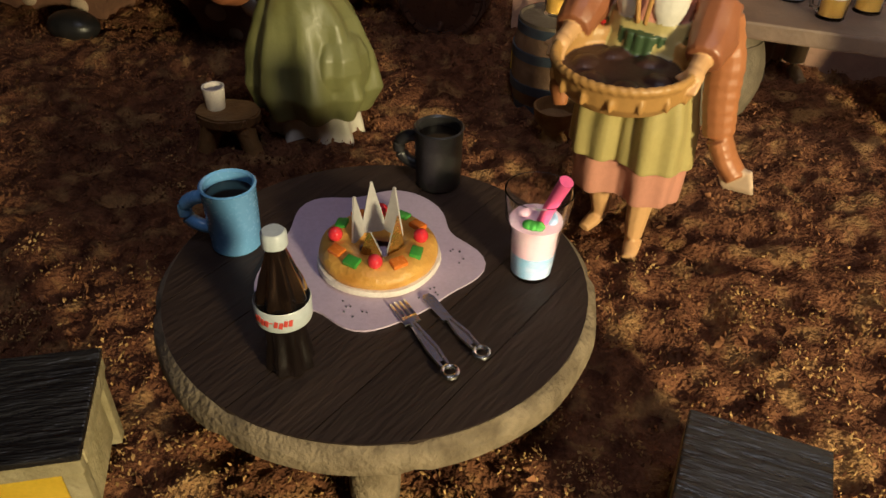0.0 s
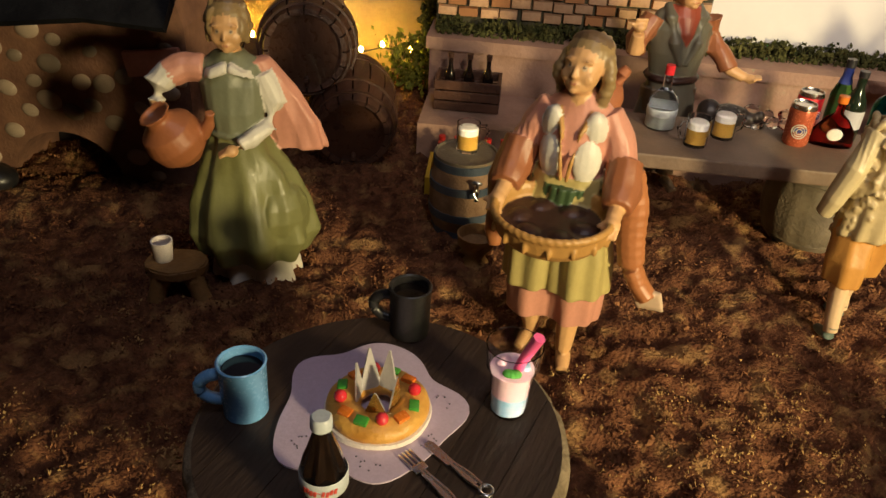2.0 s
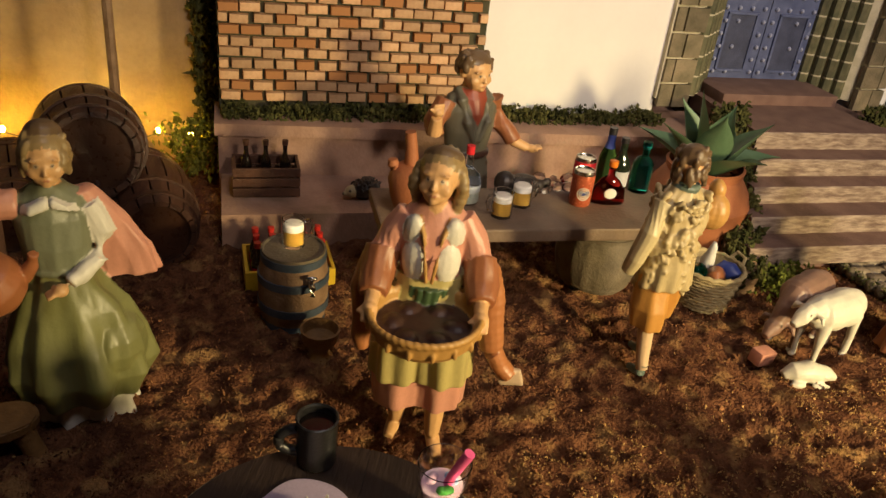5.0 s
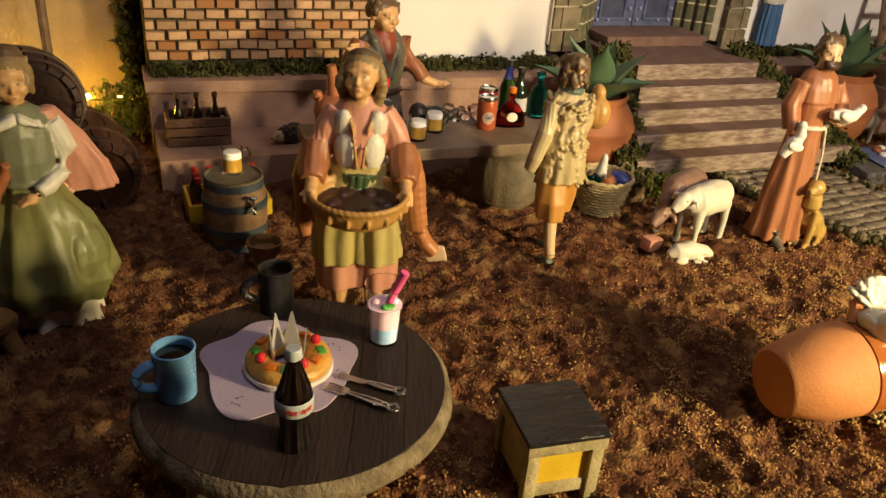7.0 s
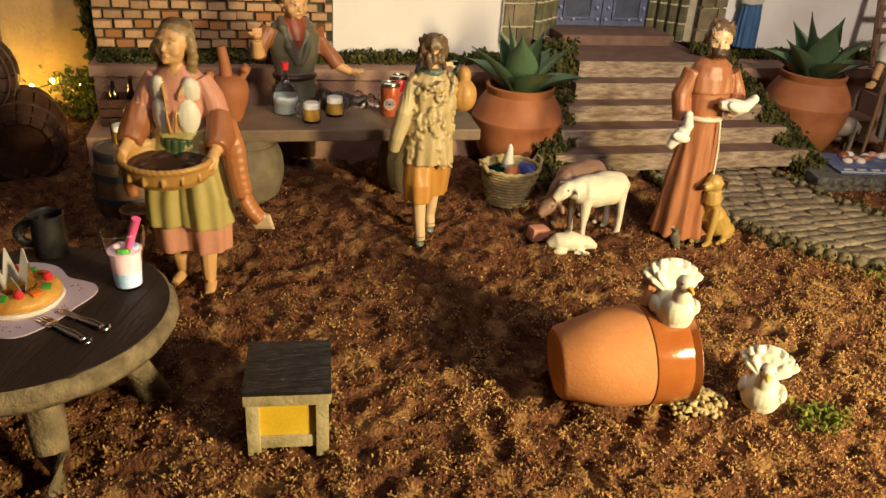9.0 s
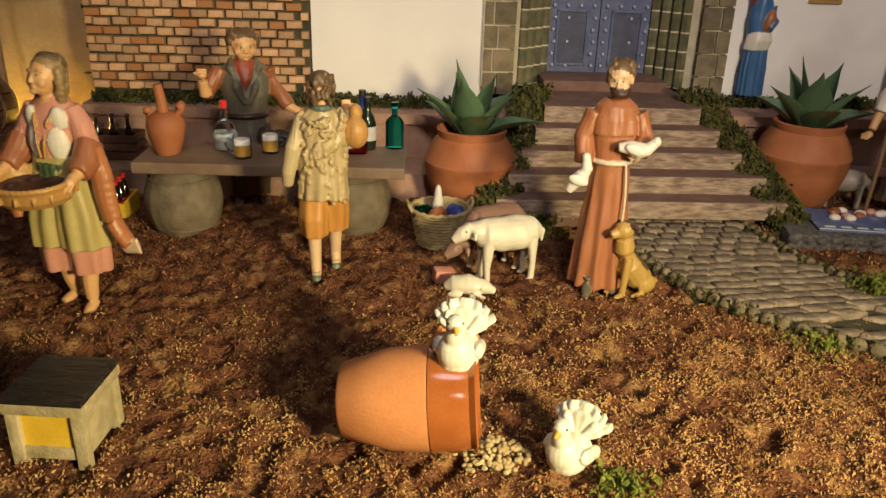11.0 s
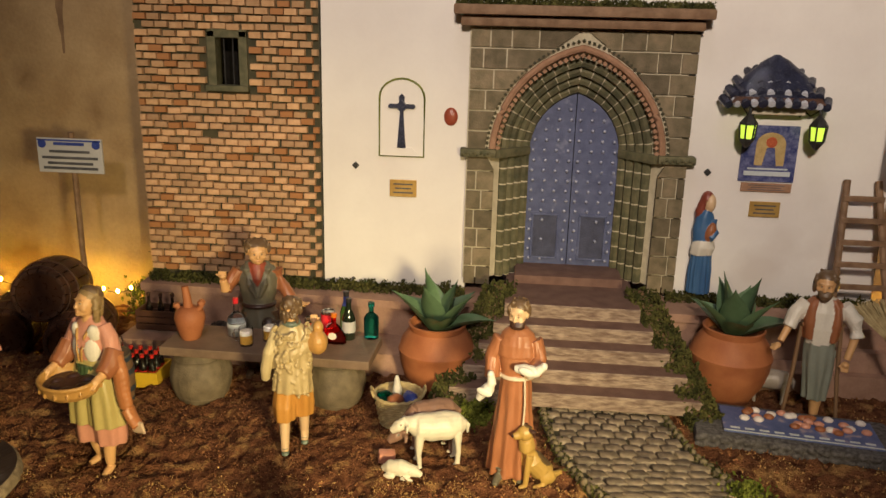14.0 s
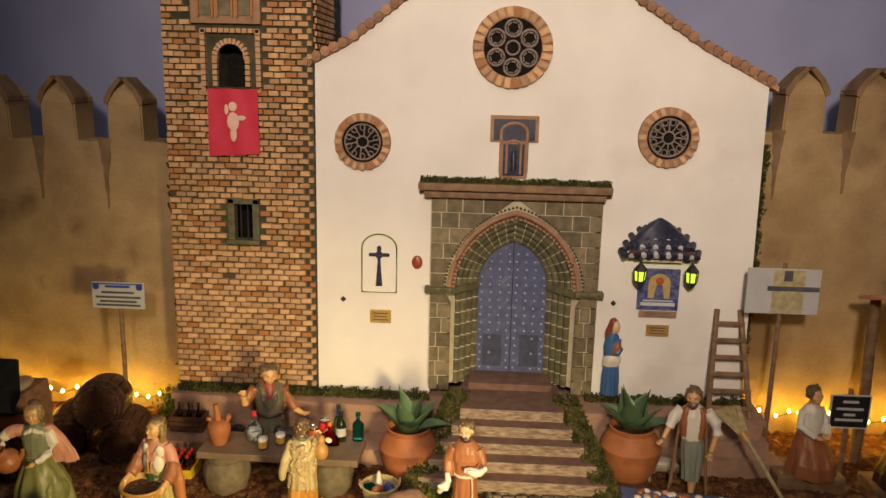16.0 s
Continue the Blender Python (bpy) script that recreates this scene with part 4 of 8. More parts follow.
# ---------- the round table and what lies on it ----------
TZ = 0.075
TC = (-0.0372, 0.2365)
table = thing("round_table", "round dark wooden table with pale worn rim on stub legs", "table", (TC[0], TC[1], 0), -20)
R = 0.0735
cuts = [-0.0745, -0.047, -0.0215, 0.0045, 0.0305, 0.054, 0.0745]
for a, b in zip(cuts, cuts[1:]):
    bm = bmesh.new()
    a2, b2 = a + 0.00015, b - 0.00015
    n = 14
    up, dn = [], []
    for i in range(n + 1):
        x = max(-R, min(R, a2 + (b2 - a2) * i / n))
        h = math.sqrt(max(0.0, R * R - x * x))
        up.append((x, h))
        dn.append((x, -h))
    slab(bm, dn + list(reversed(up)), TZ - 0.009, TZ)
    bmesh.ops.remove_doubles(bm, verts=bm.verts, dist=0.00003)
    part("plank", bm, "tabletop", table, "", 30)
bm = bmesh.new()
rings = []
for i in range(96):
    t = TAU * i / 96
    w = 0.0008 * noise.noise(Vector((math.cos(t) * 4, math.sin(t) * 4, 0)))
    notch = 0.0012 if any(abs(math.cos(t) * R - c) < 0.0016 for c in cuts[1:-1]) else 0.0
    pr = [(R - 0.003, TZ - 0.0008), (R + 0.0002, TZ - 0.0005 - notch), (R + 0.0032 + w - notch, TZ - 0.0035), (R + 0.0042 + w - notch, TZ - 0.009), (R + 0.001 + w - notch, TZ - 0.0135), (R - 0.010, TZ - 0.0145), (R - 0.010, TZ - 0.006)]
    rings.append([Vector((r * math.cos(t), r * math.sin(t), z)) for r, z in pr])
skin(bm, rings, 0, False, True)
part("rim", bm, "worn", table, "pale sandy worn rim", 50)
for k in range(4):
    a = TAU * (k + 0.42) / 4
    bm = bmesh.new()
    d = Vector((math.cos(a), math.sin(a), 0))
    tube(bm, [d * 0.036 + Vector((0, 0, TZ - 0.012)), d * 0.043 + Vector((0, 0, 0.045)), d * 0.052 + Vector((0, 0, 0.02)), d * 0.062 + Vector((0, 0, -0.003))], [0.013, 0.010, 0.0085, 0.0095], 10)
    part("leg", bm, "worn", table, "rough worn wooden leg", True)
bm = bmesh.new()
lathe(bm, [(0.002, TZ - 0.0095), (0.062, TZ - 0.0095), (0.062, TZ - 0.013), (0.002, TZ - 0.013)], 40)
part("underside", bm, "worn", table, "", 30)


def mug(loc, rz, body, label):
    t = thing("mug", label, "mug", loc, rz)
    bm = bmesh.new()
    lathe(bm, [(0.0001, 0.0), (0.0082, 0.0), (0.0091, 0.001), (0.0097, 0.0255), (0.0101, 0.0262), (0.0094, 0.0266), (0.0086, 0.0258), (0.0084, 0.004), (0.0001, 0.004)], 36, cap=False)
    part("body", bm, body, t)
    bm = bmesh.new()
    tube(bm, [(-0.0090 - 0.0085 * math.sin(math.pi * k / 14), 0, 0.0135 + 0.0066 * math.cos(math.pi * k / 14)) for k in range(15)], 0.0026, 10)
    part("handle", bm, body, t)
    bm = bmesh.new()
    lathe(bm, [(0.0001, 0.0222), (0.0086, 0.0222)], 30, cap=False)
    part("coffee", bm, "coffee", t, "black coffee")


mug((-0.0930, 0.2375, TZ), 12, "blue_mug", "glossy light blue mug filled with black coffee")
mug((-0.0350, 0.3005, TZ), -5, "black", "black mug on the back of the table")

# lilac napkin
bm = bmesh.new()
pts = []
for i in range(72):
    a = TAU * i / 72
    r = 0.0365 + 0.0032 * math.sin(5 * a + 0.9) + 0.0018 * math.sin(3 * a + 2.0) + 0.001 * math.sin(8 * a)
    pts.append((r * math.cos(a) * 1.02, r * math.sin(a) * 1.08))
slab(bm, pts, 0.0, 0.0007)
nap = thing("napkin", "lilac paper doily with wavy edge under the cake", "napkin", (-0.0445, 0.2465, TZ + 0.0002))
part("sheet", bm, "napkin", nap, "", False)
bm = bmesh.new()
rnd = random.Random(3)
for cx, cy in ((0.006, -0.030), (0.027, -0.014), (0.029, 0.008), (-0.024, -0.024)):
    for k in range(7):
        lathe(bm, [(0.0004, 0.0), (0.0003, 0.0004), (0.0001, 0.0004)], 6, pose(cx + rnd.uniform(-0.005, 0.005), cy + rnd.uniform(-0.004, 0.004), 0.0006))
part("dotted_print", bm, "ink", nap, "small dark dots printed on the paper", False, "stuff")

# ring cake
cake = thing("ring_cake", "glazed ring cake with candied fruit and cream base", "cake", (-0.0395, 0.2435, TZ + 0.0009), 8)
bm = bmesh.new()
lathe(bm, [(0.0145, 0.0), (0.0205, 0.0), (0.0222, 0.0018), (0.0218, 0.0036), (0.0145, 0.004), (0.0125, 0.002)], 48, cap=False, wob=0.012)
part("cream_base", bm, "cream", cake, "white ruffled cream base")
bm = bmesh.new()
rings = []
for i in range(48):
    a = TAU * i / 48
    rings.append([Vector(((0.0140 + 0.0072 * math.cos(b)) * math.cos(a), (0.0140 + 0.0072 * math.cos(b)) * math.sin(a), 0.0055 + 0.0047 * math.sin(b) + 0.0003 * math.sin(7 * a))) for b in (TAU * j / 16 for j in range(16))])
skin(bm, rings, 0, False, True)
part("dough_ring", bm, "dough", cake, "golden baked dough")
for k in range(12):
    a = TAU * k / 12 + 0.15
    kind = ("candy_red", "candy_orange", "candy_green")[k % 3]
    p = (0.0150 * math.cos(a), 0.0150 * math.sin(a), 0.0102)
    bm = bmesh.new()
    if k % 3 == 0:
        blob(bm, (p[0], p[1], p[2] + 0.0014), 0.0027, 0, u=14, v=10)
        part("cherry", bm, kind, cake, "red candied cherry")
    else:
        box(bm, (p[0] * 1.05, p[1] * 1.05, p[2]), (0.0055, 0.0042, 0.0022), (8, 0, math.degrees(a) + 90 + 20 * (k % 2)), bevel=0.0006)
        part("candied_fruit", bm, kind, cake, "green candied fruit" if k % 3 == 2 else "orange candied fruit")
bm = bmesh.new()
for a0, r0, hh in ((165, 0.0075, 0.021), (265, 0.0072, 0.0150), (330, 0.0075, 0.020), (60, 0.0075, 0.023), (115, 0.0075, 0.024)):
    a = radians(a0)
    c, tg = Vector((r0 * math.cos(a), r0 * math.sin(a), 0.004)), Vector((-math.sin(a), math.cos(a), 0))
    nrm = Vector((math.cos(a), math.sin(a), 0)) * 0.00035
    tip = c + Vector((math.cos(a) * 0.0015, math.sin(a) * 0.0015, hh))
    q = [c - tg * 0.0058, c + tg * 0.0058, tip + tg * 0.0004, tip - tg * 0.0004]
    f = [bm.verts.new(p + nrm) for p in q]
    b = [bm.verts.new(p - nrm) for p in q]
    bm.faces.new(f).material_index = 1
    bm.faces.new(b).material_index = 0
    for i in range(4):
        bm.faces.new((f[i], f[(i + 1) % 4], b[(i + 1) % 4], b[i]))
part("paper_crown", bm, ["silver_card", "gold_card"], cake, "silver and gold card crown", False)

# cola bottle
bot = thing("cola_bottle", "small dark cola bottle with silver cap and label", "bottle", (-0.0478, 0.1885, TZ), 0)
bm = bmesh.new()
prof = [(0.0001, 0), (0.0064, 0), (0.0076, 0.0012), (0.0073, 0.005), (0.0062, 0.0115), (0.0063, 0.0165), (0.0077, 0.0205), (0.0079, 0.0245), (0.0077, 0.0285), (0.0068, 0.0325), (0.0052, 0.0370), (0.0040, 0.0410), (0.0032, 0.0445), (0.0030, 0.0475)]
rings = []
for r, z in prof:
    fl = 0.10 if z < 0.018 or z > 0.028 and z < 0.042 else 0.0
    r *= 0.93
    rings.append([Vector((r * (1 + fl * math.cos(8 * a)) * math.cos(a), r * (1 + fl * math.cos(8 * a)) * math.sin(a), z)) for a in (TAU * i / 48 for i in range(48))])
skin(bm, rings)
part("glass_body", bm, "cola", bot)
bm = bmesh.new()
lathe(bm, [(0.00815, 0.0205), (0.00835, 0.021), (0.00845, 0.027), (0.00815, 0.0275)], 36, cap=False)
lab = part("label", bm, "label_silver", bot, "silver paper label")
bm = bmesh.new()
for k in range(9):
    a = radians(-125 + k * 9.5)
    box(bm, (0.00845 * math.cos(a), 0.00845 * math.sin(a), 0.0240 + 0.0004 * math.sin(k * 1.9)), (0.0011, 0.0004, 0.0022 if k not in (4,) else 0.0002), (0, 12, math.degrees(a) + 90), bevel=0.0001)
part("red_mark", bm, "label_red", lab, "red printed bars")
bm = bmesh.new()
lathe(bm, [(0.0033, 0.0462), (0.0037, 0.0465), (0.0036, 0.0505), (0.0030, 0.0512), (0.0001, 0.0512)], 24, cap=False, wob=0.02)
part("cap", bm, "label_silver", bot, "silver crown cap")

# milkshake cup
cup = thing("milkshake_cup", "clear cup of pink and blue milkshake with a straw", "cup", (0.0135, 0.2560, TZ), 0)
cup.scale = (1.12, 1.12, 1.14)
bm = bmesh.new()
lathe(bm, [(0.0001, 0.0), (0.0062, 0.0), (0.0066, 0.0006), (0.0080, 0.0185), (0.0097, 0.0215), (0.0104, 0.0305), (0.0099, 0.0305), (0.0092, 0.0220), (0.0077, 0.0190), (0.0063, 0.0012), (0.0001, 0.0012)], 36, cap=False)
part("cup_wall", bm, "clear_plastic", cup, "clear plastic").visible_shadow = False
bm = bmesh.new()
lathe(bm, [(0.0001, 0.0014), (0.0060, 0.0014), (0.0068, 0.0095)], 30, mi=1, cap=False)
lathe(bm, [(0.0068, 0.0095), (0.0074, 0.0182), (0.0082, 0.0202), (0.0001, 0.0206)], 30, cap=False)
part("shake", bm, ["milkshake", "shake_blue"], cup, "pink milkshake with blue bottom")
bm = bmesh.new()
for k in range(9):
    a = k * 2.2
    blob(bm, (0.0045 * math.cos(a), 0.0045 * math.sin(a), 0.0208), (0.0022, 0.0022, 0.0014), k % 3, u=8, v=6)
part("ice_bits", bm, ["shake_blue", "milkshake", "candy_green"], cup, "coloured ice bits", True, "stuff")
bm = bmesh.new()
tube(bm, [(-0.001, 0, 0.008), (0.0030, -0.001, 0.024), (0.0078, -0.004, 0.0375)], [0.0019, 0.0019, 0.0022], 12)
part("straw", bm, "straw", cup, "pink straw")


# fork and knife
def cutlery(name, a, b, is_fork):
    d = Vector(b) - Vector(a)
    rz = math.degrees(math.atan2(d.y, d.x))
    t = thing(name, "small metal fork beside the napkin" if is_fork else "small metal knife beside the napkin", name, (a[0], a[1], TZ + 0.0012), rz)
    ln = d.length
    bm = bmesh.new()
    if is_fork:
        for k in range(4):
            box(bm, (0.004, (k - 1.5) * 0.0017, 0.0006), (0.008, 0.0009, 0.0008), bevel=0.0002)
        box(bm, (0.0098, 0, 0.0005), (0.004, 0.0062, 0.0009), bevel=0.0004)
        part("head", bm, "chrome", t)
    else:
        slab(bm, [(0.0, -0.0012), (0.002, -0.0022), (0.014, -0.0022), (0.015, 0.0012), (0.002, 0.0020), (0.0, 0.0012)], 0.0, 0.0009)
        part("blade", bm, "chrome", t, "", False)
    bm = bmesh.new()
    for s in (-1, 1):
        tube(bm, [(0.0115 if is_fork else 0.0145, 0.0006 * s, 0.0006), (ln * 0.7, 0.0016 * s, 0.0006), (ln - 0.003, 0.0012 * s, 0.0006)], [0.0007, 0.0008, 0.0007], 6)
    box(bm, (ln * 0.6, 0, 0.0003), (ln * 0.5, 0.0024, 0.0005))
    tube(bm, [(ln + 0.0024 * math.cos(q), 0.0024 * math.sin(q), 0.0006) for q in (TAU * j / 16 for j in range(16))], 0.0009, 8, closed=True)
    part("handle", bm, "chrome", t)


cutlery("fork", (-0.0255, 0.2235), (0.0005, 0.1985), True)
cutlery("knife", (-0.0175, 0.2300), (0.0075, 0.2095), False)


# ---------- beehive boxes ----------
def beehive(loc, rz):
    t = thing("beehive_box", "small wooden beehive box with black foil lid", "beehive", loc, rz, "beehives")
    w, d, h = 0.044, 0.046, 0.044
    bm = bmesh.new()
    box(bm, (0, 0, h - 0.0015), (w + 0.003, d + 0.003, 0.003), bevel=0.0008)
    part("lid", bm, "foil", t, "wrinkled black foil lid", False)
    for sx in (-1, 1):
        for sy in (-1, 1):
            bm = bmesh.new()
            box(bm, (sx * (w / 2 - 0.0035), sy * (d / 2 - 0.003), 0.016), (0.007, 0.006, 0.036), bevel=0.0008)
            part("leg", bm, "wood_pale", t)
    for nm, c, s in (("front_rail", (0, -d / 2 + 0.001, h - 0.0065), (w + 0.002, 0.004, 0.007)), ("back_rail", (0, d / 2 - 0.001, h - 0.0065), (w + 0.002, 0.004, 0.007)),
                     ("side_rail", (w / 2 - 0.0005, 0, h - 0.0065), (0.004, d - 0.006, 0.007)), ("side_rail", (-w / 2 + 0.0005, 0, h - 0.0065), (0.004, d - 0.006, 0.007)),
                     ("lower_board", (0, -d / 2 + 0.004, 0.0075), (w - 0.013, 0.004, 0.008)), ("side_board", (w / 2 - 0.004, 0, 0.017), (0.004, d - 0.012, 0.026)), ("side_board", (-w / 2 + 0.004, 0, 0.017), (0.004, d - 0.012, 0.026))):
        bm = bmesh.new()
        box(bm, c, s, bevel=0.0008)
        part(nm, bm, "wood_pale", t)
    bm = bmesh.new()
    box(bm, (0, -d / 2 + 0.005, 0.022), (w - 0.013, 0.003, 0.022))
    part("front_panel", bm, "yellow_plastic", t, "yellow front panel", False)
    return t


hive = beehive((0.098, 0.2115, 0), -5)
copy_thing(hive, pose(-0.141, 0.166, 0.002, 0, 0, 28))


# ---------- fallen pot with doves ----------
pot = thing("fallen_pot", "terracotta pot lying on its side, spilling grain", "pot", (0.295, 0.206, 0.0), -5)
bm = bmesh.new()
m = pose(-0.038, 0.004, 0.029, 0, 90, 0) @ pose(0, 0, 0, 0, -5, 0)
lathe(bm, [(0.0001, 0), (0.0205, 0.0), (0.0225, 0.002), (0.0300, 0.030), (0.0312, 0.052), (0.0290, 0.0535), (0.0275, 0.040), (0.0195, 0.004), (0.0001, 0.004)], 40, m, 0, False)
part("pot_body", bm, "terracotta_light", pot)
bm = bmesh.new()
lathe(bm, [(0.0310, 0.0525), (0.0318, 0.0530), (0.0318, 0.068), (0.0305, 0.0755), (0.0330, 0.0790), (0.0318, 0.0800), (0.0285, 0.0755), (0.0290, 0.054)], 40, m, 0, False)
part("glazed_rim", bm, "glaze", pot, "shiny brown glazed neck")
bm = bmesh.new()
tube(bm, [m @ Vector(p) for p in ((-0.030, 0.006, 0.056), (-0.040, 0.012, 0.062), (-0.042, 0.014, 0.072), (-0.031, 0.010, 0.079))], [0.004, 0.0045, 0.0045, 0.004], 8)
part("handle", bm, "terracotta_light", pot, "loop handle")
rnd = random.Random(11)
bm = bmesh.new()
for _ in range(170):
    r = rnd.random() ** 0.7 * 0.022
    a = rnd.uniform(0, TAU)
    blob(bm, (0.345 + r * math.cos(a), 0.196 + r * 0.8 * math.sin(a), 0.003 + max(0, 0.010 - r * 0.5) * rnd.random()), (0.0021, 0.0017, 0.0015), 0, (0, 0, rnd.uniform(0, 180)), 7, 5)
solid("grain_pile", bm, M["straw_dry"], "spilled pale grain on the soil by the pot", "grain", kind="stuff")


def resin():
    """Semi-gloss hand-painted resin; the colours come from the mesh."""
    m = bpy.data.materials.new("painted_resin")
    m.use_nodes = True
    L, N = m.node_tree.links.new, m.node_tree.nodes.new
    b = m.node_tree.nodes["Principled BSDF"]
    at, tc = N("ShaderNodeAttribute"), N("ShaderNodeTexCoord")
    at.attribute_name = "paint"
    col = at.outputs["Color"]
    for scale, lo, hi in ((45, 0.84, 1.12), (420, 0.90, 1.07)):
        n, r, h = N("ShaderNodeTexNoise"), N("ShaderNodeMapRange"), N("ShaderNodeHueSaturation")
        n.inputs["Scale"].default_value, n.inputs["Detail"].default_value = scale, 4
        r.inputs["To Min"].default_value, r.inputs["To Max"].default_value = lo, hi
        L(tc.outputs["Object"], n.inputs["Vector"])
        L(n.outputs[0], r.inputs[0])
        L(r.outputs[0], h.inputs["Value"])
        L(col, h.inputs["Color"])
        col = h.outputs[0]
    L(col, b.inputs["Base Color"])
    rr = N("ShaderNodeMapRange")
    rr.inputs["To Min"].default_value, rr.inputs["To Max"].default_value = 0.28, 0.56
    L(n.outputs[0], rr.inputs[0])
    L(rr.outputs[0], b.inputs["Roughness"])
    bp = N("ShaderNodeBump")
    bp.inputs["Strength"].default_value, bp.inputs["Distance"].default_value = 0.3, 0.0006
    L(n.outputs[0], bp.inputs["Height"])
    L(bp.outputs[0], b.inputs["Normal"])
    return m


M["resin"] = resin()


def figure(name, bm, mats, label, loc, rz, scale=1.0, dabs=(), voxel=0.0008, folds=0.0007, cloth=(), group="", squeeze=(1, 1)):
    """Fuses rough clay forms into one cast figure and paints it; dabs: (place, radius, colour)."""
    bmesh.ops.recalc_face_normals(bm, faces=bm.faces)
    tree = BVHTree.FromBMesh(bm)
    index = [f.material_index for f in bm.faces]
    me = bpy.data.meshes.new("clay")
    bm.to_mesh(me)
    bm.free()
    clay = new("clay", me)
    r = clay.modifiers.new("fuse", "REMESH")
    r.mode, r.voxel_size, r.use_smooth_shade = "VOXEL", voxel, True
    sm = clay.modifiers.new("soften", "SMOOTH")
    sm.factor, sm.iterations = 0.5, 2
    out = bpy.data.meshes.new_from_object(clay.evaluated_get(bpy.context.evaluated_depsgraph_get()))
    bpy.data.objects.remove(clay)
    bpy.data.meshes.remove(me)
    n = len(out.vertices)
    co, paints = np.empty((n, 3)), np.ones((n, 4))
    cols = [COL[c] for c in mats]
    for i, v in enumerate(out.vertices):
        p = v.co
        k = index[tree.find_nearest(p)[2]]
        paints[i, :3] = cols[k]
        d = 0.0
        if k in cloth:
            d = folds * (1.6 * noise.noise(Vector((p.x * 75, p.y * 75, p.z * 16))) + 0.9 * noise.noise(Vector((p.x * 150, p.y * 150, p.z * 40))))
        co[i] = p + v.normal * d
    for c, rad, colour in dabs:
        paints[np.linalg.norm(co - np.array(c), axis=1) < rad, :3] = colour
    co[:, 0] *= squeeze[0]
    co[:, 1] *= squeeze[1]
    out.vertices.foreach_set("co", co.ravel())
    at = out.attributes.new("paint", "FLOAT_COLOR", "POINT")
    at.data.foreach_set("color", paints.ravel())
    out.materials.clear()
    out.materials.append(M["resin"])
    out.polygons.foreach_set("use_smooth", [True] * len(out.polygons))
    out.update()
    ob = new(name, out)
    ob.matrix_basis = pose(*loc, 0, 0, rz) @ Matrix.Scale(scale, 4)
    return tagged(ob, label, "figurine", group)


def lump(bm, m, c, r, mi=0, rot=(0, 0, 0), u=12, v=8):
    r = (r, r, r) if isinstance(r, (int, float)) else r
    for vert in bmesh.ops.create_uvsphere(bm, u_segments=u, v_segments=v, radius=1, matrix=m @ pose(*c, *rot) @ Matrix.Diagonal((*r, 1)))["verts"]:
        for f in vert.link_faces:
            f.material_index = mi


# ---------- figurines: each one plain cast mesh ----------
def head(bm, c, s, skin_i, hair_i, turn=(0, 0, 0), low=-0.004, n=30, seed=1, spread=125):
    """Face towards -y; gives the painted eyes, brows and lips as dabs."""
    m = pose(*c, *turn) @ Matrix.Diagonal((1.05 * s, s, 0.93 * s, 1))
    rnd = random.Random(seed)
    for p, r, rot in (((0, 0.001, 0.003), (0.0112, 0.0126, 0.0135), 0), ((0, -0.0035, -0.002), (0.0094, 0.0096, 0.0142), 0), ((0, -0.0062, -0.0094), (0.0070, 0.0064, 0.0056), 0),
                      ((0, -0.0110, -0.0124), (0.0027, 0.0022, 0.0022), 0), ((0, -0.0126, -0.0020), (0.0014, 0.0022, 0.0038), -18), ((0, -0.0140, -0.0044), (0.0017, 0.0016, 0.0014), 0), ((0, -0.0124, -0.0088), (0.0031, 0.0014, 0.0012), 0)):
        lump(bm, m, p, r, skin_i, (rot, 0, 0), 16, 11)
    for e in (-1, 1):
        lump(bm, m, (e * 0.0043, -0.0106, 0.0042), (0.0038, 0.0017, 0.0012), skin_i, (0, e * 8, 0))
        lump(bm, m, (e * 0.0050, -0.0084, -0.0050), (0.0042, 0.0036, 0.0046), skin_i)
        lump(bm, m, (e * 0.0108, 0.0, -0.001), (0.0016, 0.003, 0.0042), skin_i)
    tube(bm, [m @ Vector((0, 0.001, -0.009)), m @ Vector((0, 0.003, -0.030))], [0.0060 * s, 0.0074 * s], 12, skin_i)
    lump(bm, m, (0, 0.0022, 0.0074), (0.0120, 0.0120, 0.0108), hair_i, u=16, v=10)
    for k in range(n):
        a, f = radians(rnd.uniform(-spread, spread)), rnd.random()
        z = 0.014 + (low - 0.014) * f
        rad = 0.0118 * math.sqrt(max(0.2, 1 - (max(z - 0.003, 0) / 0.0140) ** 2))
        lump(bm, m, (rad * math.sin(a), 0.0012 + rad * 1.05 * math.cos(a), z), (0.0026, 0.0026, 0.0058), hair_i, (rnd.uniform(-25, 25), rnd.uniform(-25, 25), 0), 8, 6)
    out = []
    for e in (-1, 1):
        out += [((e * 0.0042, -0.0120, 0.0006), 0.0015, (0.50, 0.36, 0.22)), ((e * 0.0041, -0.0122, 0.0008), 0.0010, (0.06, 0.035, 0.025)), ((e * 0.0045, -0.0124, 0.0046), 0.0009, (0.36, 0.19, 0.08))]
    out += [((x, -0.0138, -0.0088), 0.0010, (0.46, 0.18, 0.09)) for x in (-0.001, 0.001)]
    return [(m @ Vector(p), r * s, col) for p, r, col in out]


